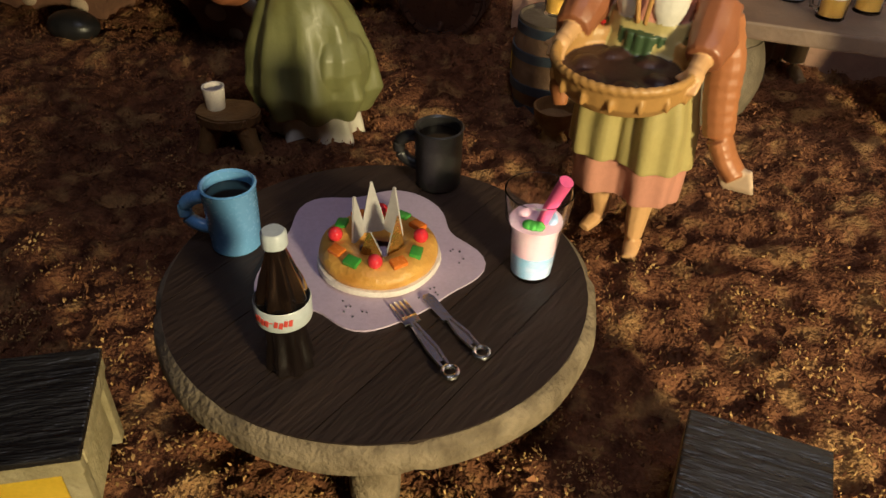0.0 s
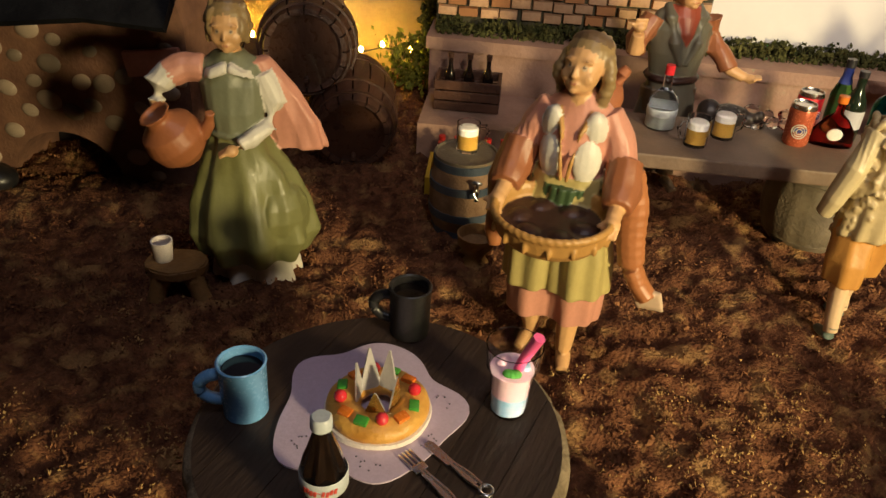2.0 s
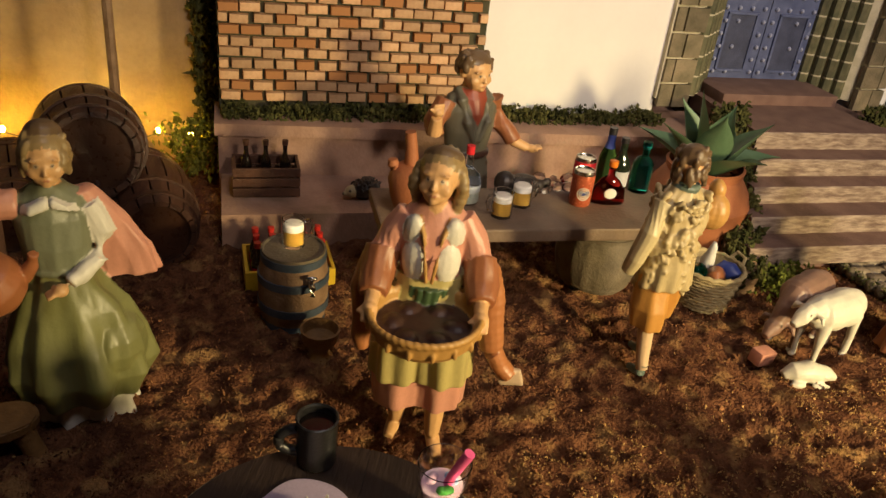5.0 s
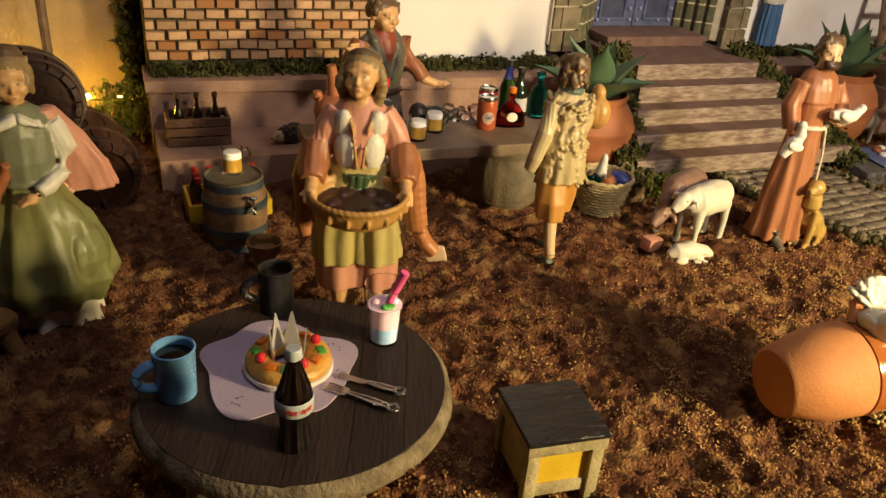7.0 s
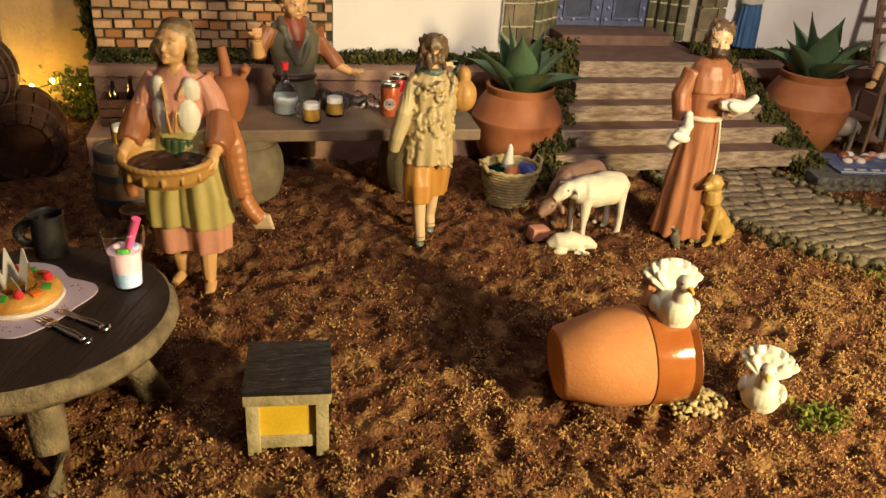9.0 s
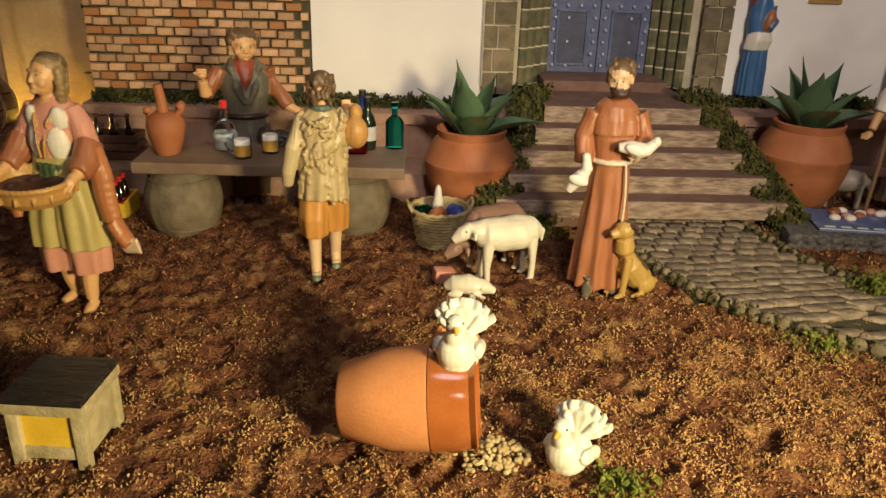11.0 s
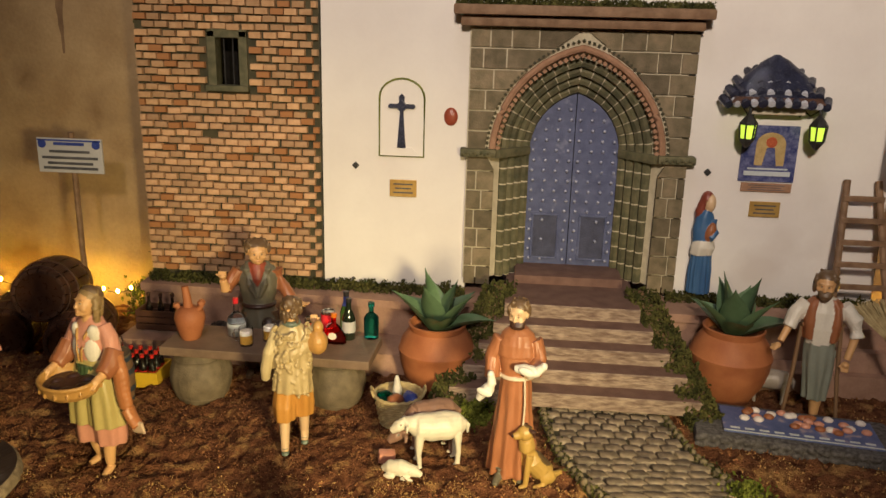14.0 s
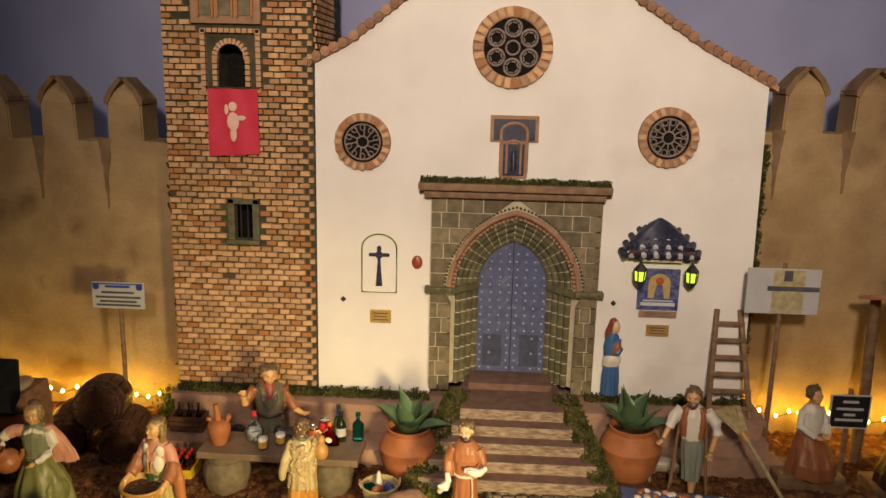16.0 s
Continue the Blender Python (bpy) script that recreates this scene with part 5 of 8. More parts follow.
def hand(bm, c, mi, d=(0, -1, -0.3)):
    d = Vector(d).normalized()
    blob(bm, c, (0.0044, 0.0048, 0.0038), mi, u=10, v=7)
    side = d.cross(Vector((0, 0, 1)))
    side = side.normalized() if side.length > 0.01 else Vector((1, 0, 0))
    for k in range(4):
        p = Vector(c) + side * (k - 1.5) * 0.0021
        tube(bm, [p, p + d * 0.0050, p + d * 0.0082 - Vector((0, 0, 0.001))], [0.0015, 0.0014, 0.0011], 6, mi)
    tube(bm, [Vector(c) + side * 0.003, Vector(c) + side * 0.0068 + d * 0.0035], [0.0016, 0.0012], 6, mi)


def foot(bm, c, mi, rz=0.0):
    m = pose(*c, 0, 0, rz)
    tube(bm, [m @ Vector(p) for p in ((0, 0.004, 0.014), (0, 0.003, 0.006), (0, -0.004, 0.004), (0, -0.011, 0.0025))], [0.0045, 0.0048, 0.0046, 0.0034], 10, mi, 0.8)


def dove_hen(loc, rz, label, look_turn, s=1.0):
    """A white fantail with a ruffled tail."""
    bm = bmesh.new()
    i4 = Matrix()
    for c, r, rot in (((0, 0.001, 0.010), (0.0125, 0.0145, 0.0115), 0), ((0, -0.007, 0.016), (0.0098, 0.0088, 0.0115), 0), ((0, -0.0095, 0.026), (0.0058, 0.0058, 0.0095), 10), ((0, 0.008, 0.012), (0.0105, 0.0085, 0.0085), 20)):
        lump(bm, i4, c, r, 0, (rot, 0, 0), 18, 12)
    hm = pose(0, -0.0105, 0.0345, 0, 0, look_turn)
    lump(bm, hm, (0, 0, 0), (0.0056, 0.0062, 0.0056), 0)
    tube(bm, [hm @ Vector((0, -0.005, -0.0005)), hm @ Vector((0, -0.0095, -0.002))], [0.0021, 0.0010], 8, 1)
    for row, (n, ln, y) in enumerate(((7, 0.0200, 0.0120), (6, 0.0155, 0.0100))):
        for k in range(n):
            a = radians(-58 + 116 * k / (n - 1))
            d = Vector((math.sin(a), 0.34, math.cos(a)))
            b0 = Vector((0, y, 0.016))
            tube(bm, [b0, b0 + d * ln * 0.5, b0 + d * ln * 0.86, b0 + d * ln], [0.0030, 0.0044, 0.0052, 0.0036], 8, 0, 0.45)
    for sx in (-1, 1):
        for k in range(3):
            lump(bm, i4, (sx * (0.0118 - 0.0006 * k), 0.001 + 0.005 * k, 0.0135 - 0.002 * k), (0.0030, 0.0085, 0.0050), 0, (-22, 0, 0))
    dabs = [(hm @ Vector((e * 0.0046, -0.0030, 0.0016)), 0.0011, (0.03, 0.02, 0.02)) for e in (-1, 1)]
    return figure("dove_figurine", bm, ["hen_white", "beak"], label, loc, rz, s, dabs, 0.0006, 0.0004, (0,), "white doves")


dove_hen((0.3235, 0.203, 0.0565), -16, "white fantail dove figurine perched on the fallen pot", 18, 1.0)
dove_hen((0.388, 0.188, -0.001), -40, "white fantail dove figurine standing on the soil", 6, 1.0)

# woman with a wicker tray
bm = bmesh.new()
for sx in (-1, 1):
    tube(bm, [(sx * 0.012, 0.0, 0.05), (sx * 0.012, 0.0 - 0.004 * sx, 0.02), (sx * 0.012, 0.002 - 0.006 * sx, 0.008)], [0.0085, 0.006, 0.0048], 10, 0)
    foot(bm, (sx * 0.013, -0.006 * sx, -0.001), 0, 12 * sx)
    loft(bm, [(sx * 0.0120, 0, 0.032, 0.0155, 0.0150, 0.05), (sx * 0.0120, 0, 0.050, 0.0165, 0.0160, 0.05), (sx * 0.011, 0, 0.065, 0.0165, 0.016, 0.03)], 56, 1, 7)
    loft(bm, [(sx * 0.0125, 0, 0.053, 0.0185, 0.0190, 0.07), (sx * 0.0125, 0, 0.075, 0.0180, 0.0185, 0.07), (sx * 0.010, 0, 0.098, 0.0165, 0.0170, 0.04), (sx * 0.004, 0, 0.124, 0.0150, 0.014, 0.0)], 64, 2, 8, seed=sx)
loft(bm, [(0, 0, 0.110, 0.0180, 0.0150, 0), (0, 0, 0.122, 0.0165, 0.0132, 0), (0, -0.001, 0.138, 0.0185, 0.0140, 0), (0, 0, 0.150, 0.0195, 0.0130, 0), (0, 0.001, 0.160, 0.0165, 0.0100, 0), (0, 0.002, 0.168, 0.0080, 0.0078, 0)], 24, 3)
for sx in (-1, 1):
    lump(bm, Matrix(), (sx * 0.0092, -0.0102, 0.1345), (0.0080, 0.0046, 0.0125), 4, (0, 0, sx * 25))
    lump(bm, Matrix(), (sx * 0.0108, -0.0066, 0.1490), (0.0066, 0.0052, 0.0125), 4, (14, sx * -8, sx * 25))
    tube(bm, [(sx * 0.0015, -0.0172, 0.124), (sx * 0.0030, -0.0178, 0.136), (sx * 0.0050, -0.0145, 0.150), (sx * 0.0085, -0.0075, 0.160)], 0.0013, 6, 8)
for k in range(9):
    tube(bm, [(-0.0175 + 0.0042 * k, -0.0030 - 0.0120 * math.sin(math.pi * (k + 0.5) / 9), 0.1095), (-0.0165 + 0.0042 * k, -0.0040 - 0.0118 * math.sin(math.pi * (k + 0.5) / 9), 0.1195)], 0.0026, 7, 5)
for sx in (-1, 1):
    tube(bm, [(sx * 0.0145, 0.001, 0.158), (sx * 0.0215, 0.0, 0.146), (sx * 0.027, -0.002, 0.132), (sx * 0.0285, -0.010, 0.122)], [0.0072, 0.0080, 0.0085, 0.0075], 12, 3)
    tube(bm, [(sx * 0.0275, -0.001, 0.135), (sx * 0.0295, -0.010, 0.122), (sx * 0.0298, -0.020, 0.1165)], [0.0098, 0.0104, 0.0078], 12, 6)
    tube(bm, [(sx * 0.0298, -0.019, 0.117), (sx * 0.0300, -0.028, 0.1145)], [0.0045, 0.004], 10, 0)
    hand(bm, (sx * 0.0302, -0.030, 0.1135), 0, (0, -1, -0.7))
tail = [Vector((0.030, -0.004, 0.130)), Vector((0.036, -0.004, 0.112)), Vector((0.038, -0.005, 0.094)), Vector((0.041, -0.005, 0.078)), Vector((0.047, -0.005, 0.067)), Vector((0.054, -0.006, 0.060))]
pts = [tail[min(4, int(f))].lerp(tail[min(4, int(f)) + 1], f - min(4, int(f))) for f in (5 * i / 30 for i in range(31))]
tube(bm, pts, [(0.0092 - 0.0030 * i / 30) * (1.025 if i % 2 else 0.975) for i in range(31)], 12, 9, 0.8)
for k in range(6):
    p = Vector((0.046 + 0.0025 * k, -0.0062, 0.0600 + 0.0002 * k))
    tube(bm, [p + Vector((0, 0, 0.004)), p + Vector((0.003, 0, -0.005)), p + Vector((0.0045, 0, -0.0075))], [0.0020, 0.0017, 0.0012], 6, 10)
tube(bm, [(-0.030, -0.004, 0.130), (-0.036, -0.006, 0.112), (-0.035, -0.010, 0.094), (-0.036, -0.012, 0.082), (-0.034, -0.014, 0.074)], [0.0090, 0.0082, 0.0066, 0.0056, 0.0035], 12, 9, 0.8)
m = pose(0, -0.031, 0.0985, 5, 0, 0) @ Matrix.Diagonal((0.93, 0.80, 1, 1))
lathe(bm, [(0.0001, 0), (0.0270, 0.0), (0.0315, 0.005), (0.0335, 0.0145), (0.0300, 0.0145), (0.0285, 0.007), (0.0001, 0.0065)], 44, m, 8, False)
lathe(bm, [(0.0001, 0.004), (0.0284, 0.004), (0.0292, 0.0095), (0.0001, 0.0100)], 36, m, 7, False)
for k in range(46):
    a = TAU * k / 46
    blob(bm, m @ Vector((0.0325 * math.cos(a), 0.0325 * math.sin(a), 0.0150)), (0.0036, 0.0021, 0.0021), 8, (0, 25, math.degrees(a) + 90), 7, 5)
    if k % 3 == 0:
        blob(bm, m @ Vector((0.0330 * math.cos(a), 0.0330 * math.sin(a), 0.0075)), (0.0016, 0.0014, 0.0036), 8, (0, 0, math.degrees(a) + 90), 6, 5)
for k in range(6):
    blob(bm, m @ Vector((0.018 * math.cos(k * 1.05), 0.018 * math.sin(k * 1.05), 0.0090)), (0.0075, 0.006, 0.0030), 7, (0, 0, 30 * k), 10, 6)
dabs = head(bm, (0, -0.001, 0.1805), 0.94, 0, 11, (-9, 0, -12), -0.012, 34, 3, 105)
hm = pose(0, -0.001, 0.1805, -9, 0, -12)
rnd = random.Random(2)
for sx in (-1, 1):
    for k in range(9):
        f = k / 8
        lump(bm, hm, (sx * (0.0112 + 0.0022 * math.sin(f * 5)), 0.000 + 0.0035 * f + rnd.uniform(-0.002, 0.002), 0.004 - 0.029 * f), (0.0036, 0.0038, 0.0036), 11, (0, 0, 30 * k))
lump(bm, hm, (0, 0.0045, 0.0098), (0.0116, 0.0108, 0.0066), 12, (-24, 0, 0), 16, 9)
figure("woman_figurine", bm, ["skin", "pink", "gold_green", "pink", "white_cloth", "green_dark", "rust", "dark_brown", "wicker", "shawl", "fringe", "hair_blond", "hair_brown"], "painted figurine of a woman carrying a wicker tray", (0.037, 0.392, 0.0), -16, 1.0, dabs, 0.0008, 0.0007, (1, 2, 3, 6))

# lady with a clay jug
bm = bmesh.new()
loft(bm, [(0.004, 0.0, -0.002, 0.029, 0.024, 0.10), (0.004, 0, 0.012, 0.027, 0.022, 0.08), (0.002, 0, 0.03, 0.024, 0.02, 0.05)], 72, 1, 9)
loft(bm, [(0.004, 0.0, 0.018, 0.034, 0.029, 0.10), (0.005, 0, 0.034, 0.041, 0.033, 0.09), (0.004, 0, 0.055, 0.037, 0.030, 0.08), (0.003, 0, 0.078, 0.030, 0.024, 0.06), (0, 0, 0.098, 0.0185, 0.0155, 0.03), (0, 0, 0.106, 0.0165, 0.0135, 0.0)], 90, 2, 9, seed=0.7)
loft(bm, [(0, 0, 0.100, 0.0172, 0.0142, 0), (0, -0.001, 0.118, 0.0185, 0.0145, 0), (0, 0, 0.135, 0.0200, 0.0135, 0), (0, 0.001, 0.146, 0.0175, 0.0105, 0), (0, 0.002, 0.153, 0.008, 0.0075, 0)], 24, 3)
tube(bm, [(0.0172 * math.cos(b), 0.0142 * math.sin(b), 0.104) for b in (TAU * j / 18 for j in range(18))], 0.0018, 6, 4, closed=True)
for sx in (-1, 1):
    slab_pts = [(sx * 0.001, -0.0135), (sx * 0.010, -0.0145), (sx * 0.0155, -0.006), (sx * 0.012, 0.004), (sx * 0.002, 0.006)]
    vs = [bm.verts.new((x, y, 0.1455 - 0.35 * abs(x) + 0.10 * y)) for x, y in slab_pts]
    vt = [bm.verts.new((x * 0.9, y * 0.9, 0.1500 - 0.35 * abs(x) + 0.10 * y)) for x, y in slab_pts]
    bm.faces.new(vs).material_index = 1
    bm.faces.new(vt).material_index = 1
    for i in range(5):
        bm.faces.new((vs[i], vs[(i + 1) % 5], vt[(i + 1) % 5], vt[i])).material_index = 1
tube(bm, [(-0.017, 0.0, 0.142), (-0.028, -0.001, 0.142), (-0.038, -0.006, 0.139)], [0.0078, 0.0088, 0.0082], 12, 5)
tube(bm, [(-0.036, -0.005, 0.140), (-0.043, -0.009, 0.134), (-0.0435, -0.012, 0.125)], [0.0082, 0.0088, 0.0065], 12, 1)
tube(bm, [(-0.0435, -0.012, 0.126), (-0.042, -0.016, 0.112)], [0.0045, 0.004], 10, 0)
hand(bm, (-0.0415, -0.017, 0.108), 0, (0.2, -0.5, -1))
tube(bm, [(0.017, 0.0, 0.141), (0.024, 0.0, 0.122), (0.021, -0.008, 0.108)], [0.0072, 0.0078, 0.0062], 12, 1)
tube(bm, [(0.021, -0.008, 0.109), (0.006, -0.020, 0.101)], [0.0052, 0.0042], 10, 1)
hand(bm, (0.001, -0.0225, 0.0985), 0, (-1, -0.3, -0.2))
lump(bm, Matrix(), (0.022, -0.006, 0.050), (0.022, 0.022, 0.024), 2)
loft(bm, [(0.034, 0.010, 0.090, 0.0195, 0.009, 0.10), (0.031, 0.009, 0.108, 0.0180, 0.009, 0.08), (0.023, 0.007, 0.130, 0.0125, 0.0085, 0.05), (0.014, 0.004, 0.148, 0.0075, 0.007, 0)], 28, 5, 9)
dabs = head(bm, (0, -0.001, 0.168), 0.92, 0, 6, (4, 0, 3), -0.006, 40, 5, 130)
lump(bm, pose(0, -0.001, 0.168), (0, 0.0055, 0.0120), (0.0100, 0.0098, 0.0082), 7, (-18, 0, 0))
m = pose(-0.033, -0.020, 0.104, 18, -24, 0)
lathe(bm, [(0.0001, -0.017), (0.008, -0.017), (0.016, -0.009), (0.0185, 0.0), (0.0165, 0.009), (0.0085, 0.0155), (0.0075, 0.018), (0.0105, 0.021), (0.0085, 0.0212), (0.0058, 0.018), (0.0001, 0.015)], 26, m, 8, False)
tube(bm, [m @ Vector(p) for p in ((0.016, 0, -0.004), (0.024, 0, 0.001), (0.029, 0, 0.008))], [0.005, 0.0038, 0.0032], 10, 8)
figure("jug_lady_figurine", bm, ["skin", "white_cloth", "green_cloth", "green_grey", "green_grey", "pink", "hair_blond", "hair_brown", "terracotta"], "painted figurine of a lady in green holding a jug", (-0.166, 0.447, 0.0), 6, 1.0, dabs, 0.0009, 0.0011, (1, 2, 3, 5))

# shepherd boy seen from behind
bm = bmesh.new()
for sx, fy in ((-1, 0.012), (1, -0.012)):
    tube(bm, [(sx * 0.010, 0, 0.075), (sx * 0.011, fy * 0.6, 0.050), (sx * 0.011, fy, 0.020), (sx * 0.011, fy + 0.003, 0.008)], [0.0095, 0.0072, 0.0055, 0.0048], 12, 0)
    foot(bm, (sx * 0.011, fy, -0.001), 1)
    loft(bm, [(sx * 0.0105, fy * 0.5, 0.044, 0.0125, 0.0130, 0.06), (sx * 0.0105, fy * 0.4, 0.060, 0.0140, 0.0145, 0.05), (sx * 0.008, 0, 0.085, 0.0140, 0.0140, 0.03), (sx * 0.004, 0, 0.098, 0.013, 0.0125, 0)], 48, 2, 6)
loft(bm, [(0, 0.002, 0.078, 0.0235, 0.0185, 0.06), (0, 0.002, 0.095, 0.0220, 0.0175, 0.04), (0, 0.001, 0.115, 0.0195, 0.0150, 0.03), (0, 0.001, 0.135, 0.0210, 0.0140, 0.03), (0, 0.0, 0.148, 0.0170, 0.0110, 0.04), (0, 0, 0.156, 0.0085, 0.0080, 0)], 88, 3, 11)
for k in range(60):
    a, z = k * 2.4, 0.082 + 0.062 * ((k * 0.618) % 1)
    r = 0.0205
    tube(bm, [(r * math.cos(a), 0.79 * r * math.sin(a), z), (1.10 * r * math.cos(a), 0.86 * r * math.sin(a), z - 0.006), (1.12 * r * math.cos(a), 0.86 * r * math.sin(a), z - 0.012)], [0.0016, 0.0020, 0.0008], 6, 3)
tube(bm, [(-0.018, 0, 0.144), (-0.027, 0.003, 0.122), (-0.032, 0.000, 0.100), (-0.033, -0.004, 0.088)], [0.0075, 0.0075, 0.0068, 0.0055], 12, 4)
tube(bm, [(0.018, 0, 0.144), (0.028, -0.008, 0.132), (0.026, -0.016, 0.146)], [0.0075, 0.0075, 0.005], 12, 4)
hand(bm, (0.025, -0.017, 0.150), 5, (0, 0, 1))
blob(bm, (0.030, 0.006, 0.134), (0.0120, 0.0115, 0.0135), 6)
blob(bm, (0.031, 0.003, 0.150), (0.006, 0.006, 0.007), 6)
tube(bm, [(0.008 * math.cos(b), 0.008 * math.sin(b), 0.155) for b in (TAU * j / 14 for j in range(14))], 0.003, 6, 1, closed=True)
dabs = head(bm, (0, -0.001, 0.1705), 0.90, 5, 7, (0, 0, 0), -0.012, 46, 8, 150)
rnd = random.Random(14)
for k in range(230):
    a, z = rnd.uniform(0, TAU), rnd.uniform(0.074, 0.150)
    rr = 0.0218 - 0.06 * max(0, z - 0.125)
    lump(bm, Matrix(), (rr * math.cos(a), 0.80 * rr * math.sin(a), z), (0.0022, 0.0022, 0.0040), 3, (rnd.uniform(-60, 60), rnd.uniform(-60, 60), 0), 7, 5)
figure("shepherd_boy_figurine", bm, ["skin_pale", "teal_shoe", "orange_cloth", "fur", "cream_yellow", "skin", "wicker", "hair_brown"], "painted figurine of a boy in a fur vest with a sack", (0.224, 0.447, 0.001), -168, 0.96, dabs, 0.0008, 0.0008, (2, 3, 6), squeeze=(-0.92, 1))

# monk with doves
bm = bmesh.new()
loft(bm, [(0, 0.004, 0.004, 0.0285, 0.0235, 0.09), (0, 0.003, 0.030, 0.0250, 0.0205, 0.09), (0, 0.002, 0.070, 0.0205, 0.0165, 0.07), (0, 0.001, 0.108, 0.0170, 0.0135, 0.03), (0, 0, 0.118, 0.0165, 0.0130, 0.0)], 90, 0, 10)
loft(bm, [(0, 0, 0.117, 0.0172, 0.0135, 0), (0, -0.001, 0.135, 0.0195, 0.0145, 0), (0, 0, 0.151, 0.0205, 0.0140, 0), (0, 0.001, 0.162, 0.0175, 0.0120, 0), (0, 0.002, 0.1665, 0.009, 0.0085, 0)], 26, 0)
loft(bm, [(0, 0.001, 0.140, 0.0235, 0.0170, 0.03), (0, 0.001, 0.152, 0.0225, 0.0155, 0.02), (0, 0.002, 0.164, 0.0150, 0.0115, 0), (0, 0.002, 0.168, 0.0100, 0.009, 0)], 26, 0, 8)
tube(bm, [(0.0175 * math.cos(b), 0.0140 * math.sin(b), 0.1165) for b in (TAU * j / 20 for j in range(20))], 0.0022, 7, 1, closed=True)
tube(bm, [(0.012, -0.0125, 0.116), (0.014, -0.016, 0.09), (0.0135, -0.019, 0.06), (0.016, -0.022, 0.045)], 0.0014, 6, 1)
tube(bm, [(-0.019, 0, 0.156), (-0.0265, -0.002, 0.135), (-0.0255, -0.010, 0.115)], [0.0078, 0.0085, 0.0090], 12, 0)
hand(bm, (-0.0255, -0.014, 0.108), 2, (0.2, -1, -0.4))
tube(bm, [(0.019, 0, 0.156), (0.0265, -0.003, 0.138), (0.0215, -0.014, 0.126)], [0.0078, 0.0085, 0.0088], 12, 0)
hand(bm, (0.0185, -0.018, 0.124), 2, (-0.5, -1, 0.2))
for cx, cy, cz, r in ((-0.026, -0.022, 0.106, -30), (0.0185, -0.025, 0.131, 40)):
    m = pose(cx, cy, cz, 0, -25 if cx < 0 else 30, 0)
    tube(bm, [m @ Vector(p) for p in ((-0.016, 0, -0.006), (-0.008, 0, -0.001), (0.0, 0, 0.001), (0.006, 0, 0.006), (0.008, 0, 0.013))], [0.0035, 0.0058, 0.0072, 0.0055, 0.0042], 10, 3)
    blob(bm, m @ Vector((0.0085, -0.0005, 0.015)), 0.0042, 3, u=10, v=7)
    blob(bm, m @ Vector((-0.004, -0.006, 0.001)), (0.0095, 0.0025, 0.0045), 3, (0, 15, 0), 10, 7)
dabs = head(bm, (0, -0.001, 0.184), 0.90, 2, 6, (6, 0, -14), -0.003, 34, 9, 135)
loft(bm, [(0, -0.0085, 0.170, 0.0070, 0.0055, 0), (0, -0.0092, 0.1735, 0.0086, 0.0056, 0), (0, -0.0082, 0.178, 0.0092, 0.0040, 0)], 14, 4)
for sx, y in ((-1, -0.020), (1, -0.008)):
    foot(bm, (sx * 0.012, y, 0.0), 5, 8 * sx)
figure("monk_figurine", bm, ["monk_brown", "rope", "skin_pale", "dove", "dark_brown", "grey_coat", "hair_brown"], "painted figurine of a friar in brown habit holding doves", (0.458, 0.427, 0.004), -8, 0.965, dabs, 0.0008, 0.0011, (0,), squeeze=(0.92, 1))

# barman behind the counter
bm = bmesh.new()
for sx in (-1, 1):
    tube(bm, [(sx * 0.010, 0, 0.09), (sx * 0.011, -0.002, 0.05), (sx * 0.011, 0, 0.012)], [0.011, 0.008, 0.007], 12, 5)
    foot(bm, (sx * 0.012, -0.004, 0), 5, 8 * sx)
loft(bm, [(0, 0, 0.058, 0.0220, 0.0170, 0.07), (0, 0, 0.080, 0.0200, 0.0155, 0.05), (0, 0, 0.100, 0.0165, 0.0130, 0), (0, -0.001, 0.120, 0.0205, 0.0140, 0), (0, 0, 0.138, 0.0220, 0.0130, 0), (0, 0.001, 0.148, 0.0180, 0.0105, 0), (0, 0.002, 0.155, 0.0085, 0.008, 0)], 64, 0, 8)
tube(bm, [(0.0170 * math.cos(b), 0.0140 * math.sin(b), 0.099) for b in (TAU * j / 18 for j in range(18))], 0.0028, 7, 1, closed=True)
loft(bm, [(0, -0.010, 0.122, 0.0015, 0.004, 0), (0, -0.009, 0.136, 0.0065, 0.006, 0), (0, -0.004, 0.148, 0.0105, 0.008, 0), (0, 0.0, 0.155, 0.010, 0.009, 0)], 16, 2)
for sx in (-1, 1):
    tube(bm, [(sx * 0.002, -0.0148, 0.112), (sx * 0.008, -0.0140, 0.130), (sx * 0.0115, -0.008, 0.147), (sx * 0.010, 0.002, 0.154)], [0.002, 0.004, 0.004, 0.003], 8, 0)
tube(bm, [(-0.020, 0, 0.145), (-0.031, -0.004, 0.128), (-0.034, -0.012, 0.122)], [0.0078, 0.0082, 0.0068], 12, 3)
tube(bm, [(-0.034, -0.012, 0.122), (-0.036, -0.017, 0.138)], [0.0055, 0.0042], 10, 4)
hand(bm, (-0.036, -0.018, 0.143), 4, (0, -0.2, 1))
tube(bm, [(0.020, 0, 0.145), (0.028, -0.002, 0.122), (0.036, -0.010, 0.108)], [0.0078, 0.0082, 0.0065], 12, 3)
tube(bm, [(0.036, -0.010, 0.108), (0.046, -0.016, 0.103)], [0.0048, 0.0040], 10, 4)
hand(bm, (0.049, -0.018, 0.103), 4, (1, -0.4, 0.4))
dabs = head(bm, (0, -0.001, 0.169), 0.98, 4, 5, (6, 0, 10), 0.002, 34, 4, 120)
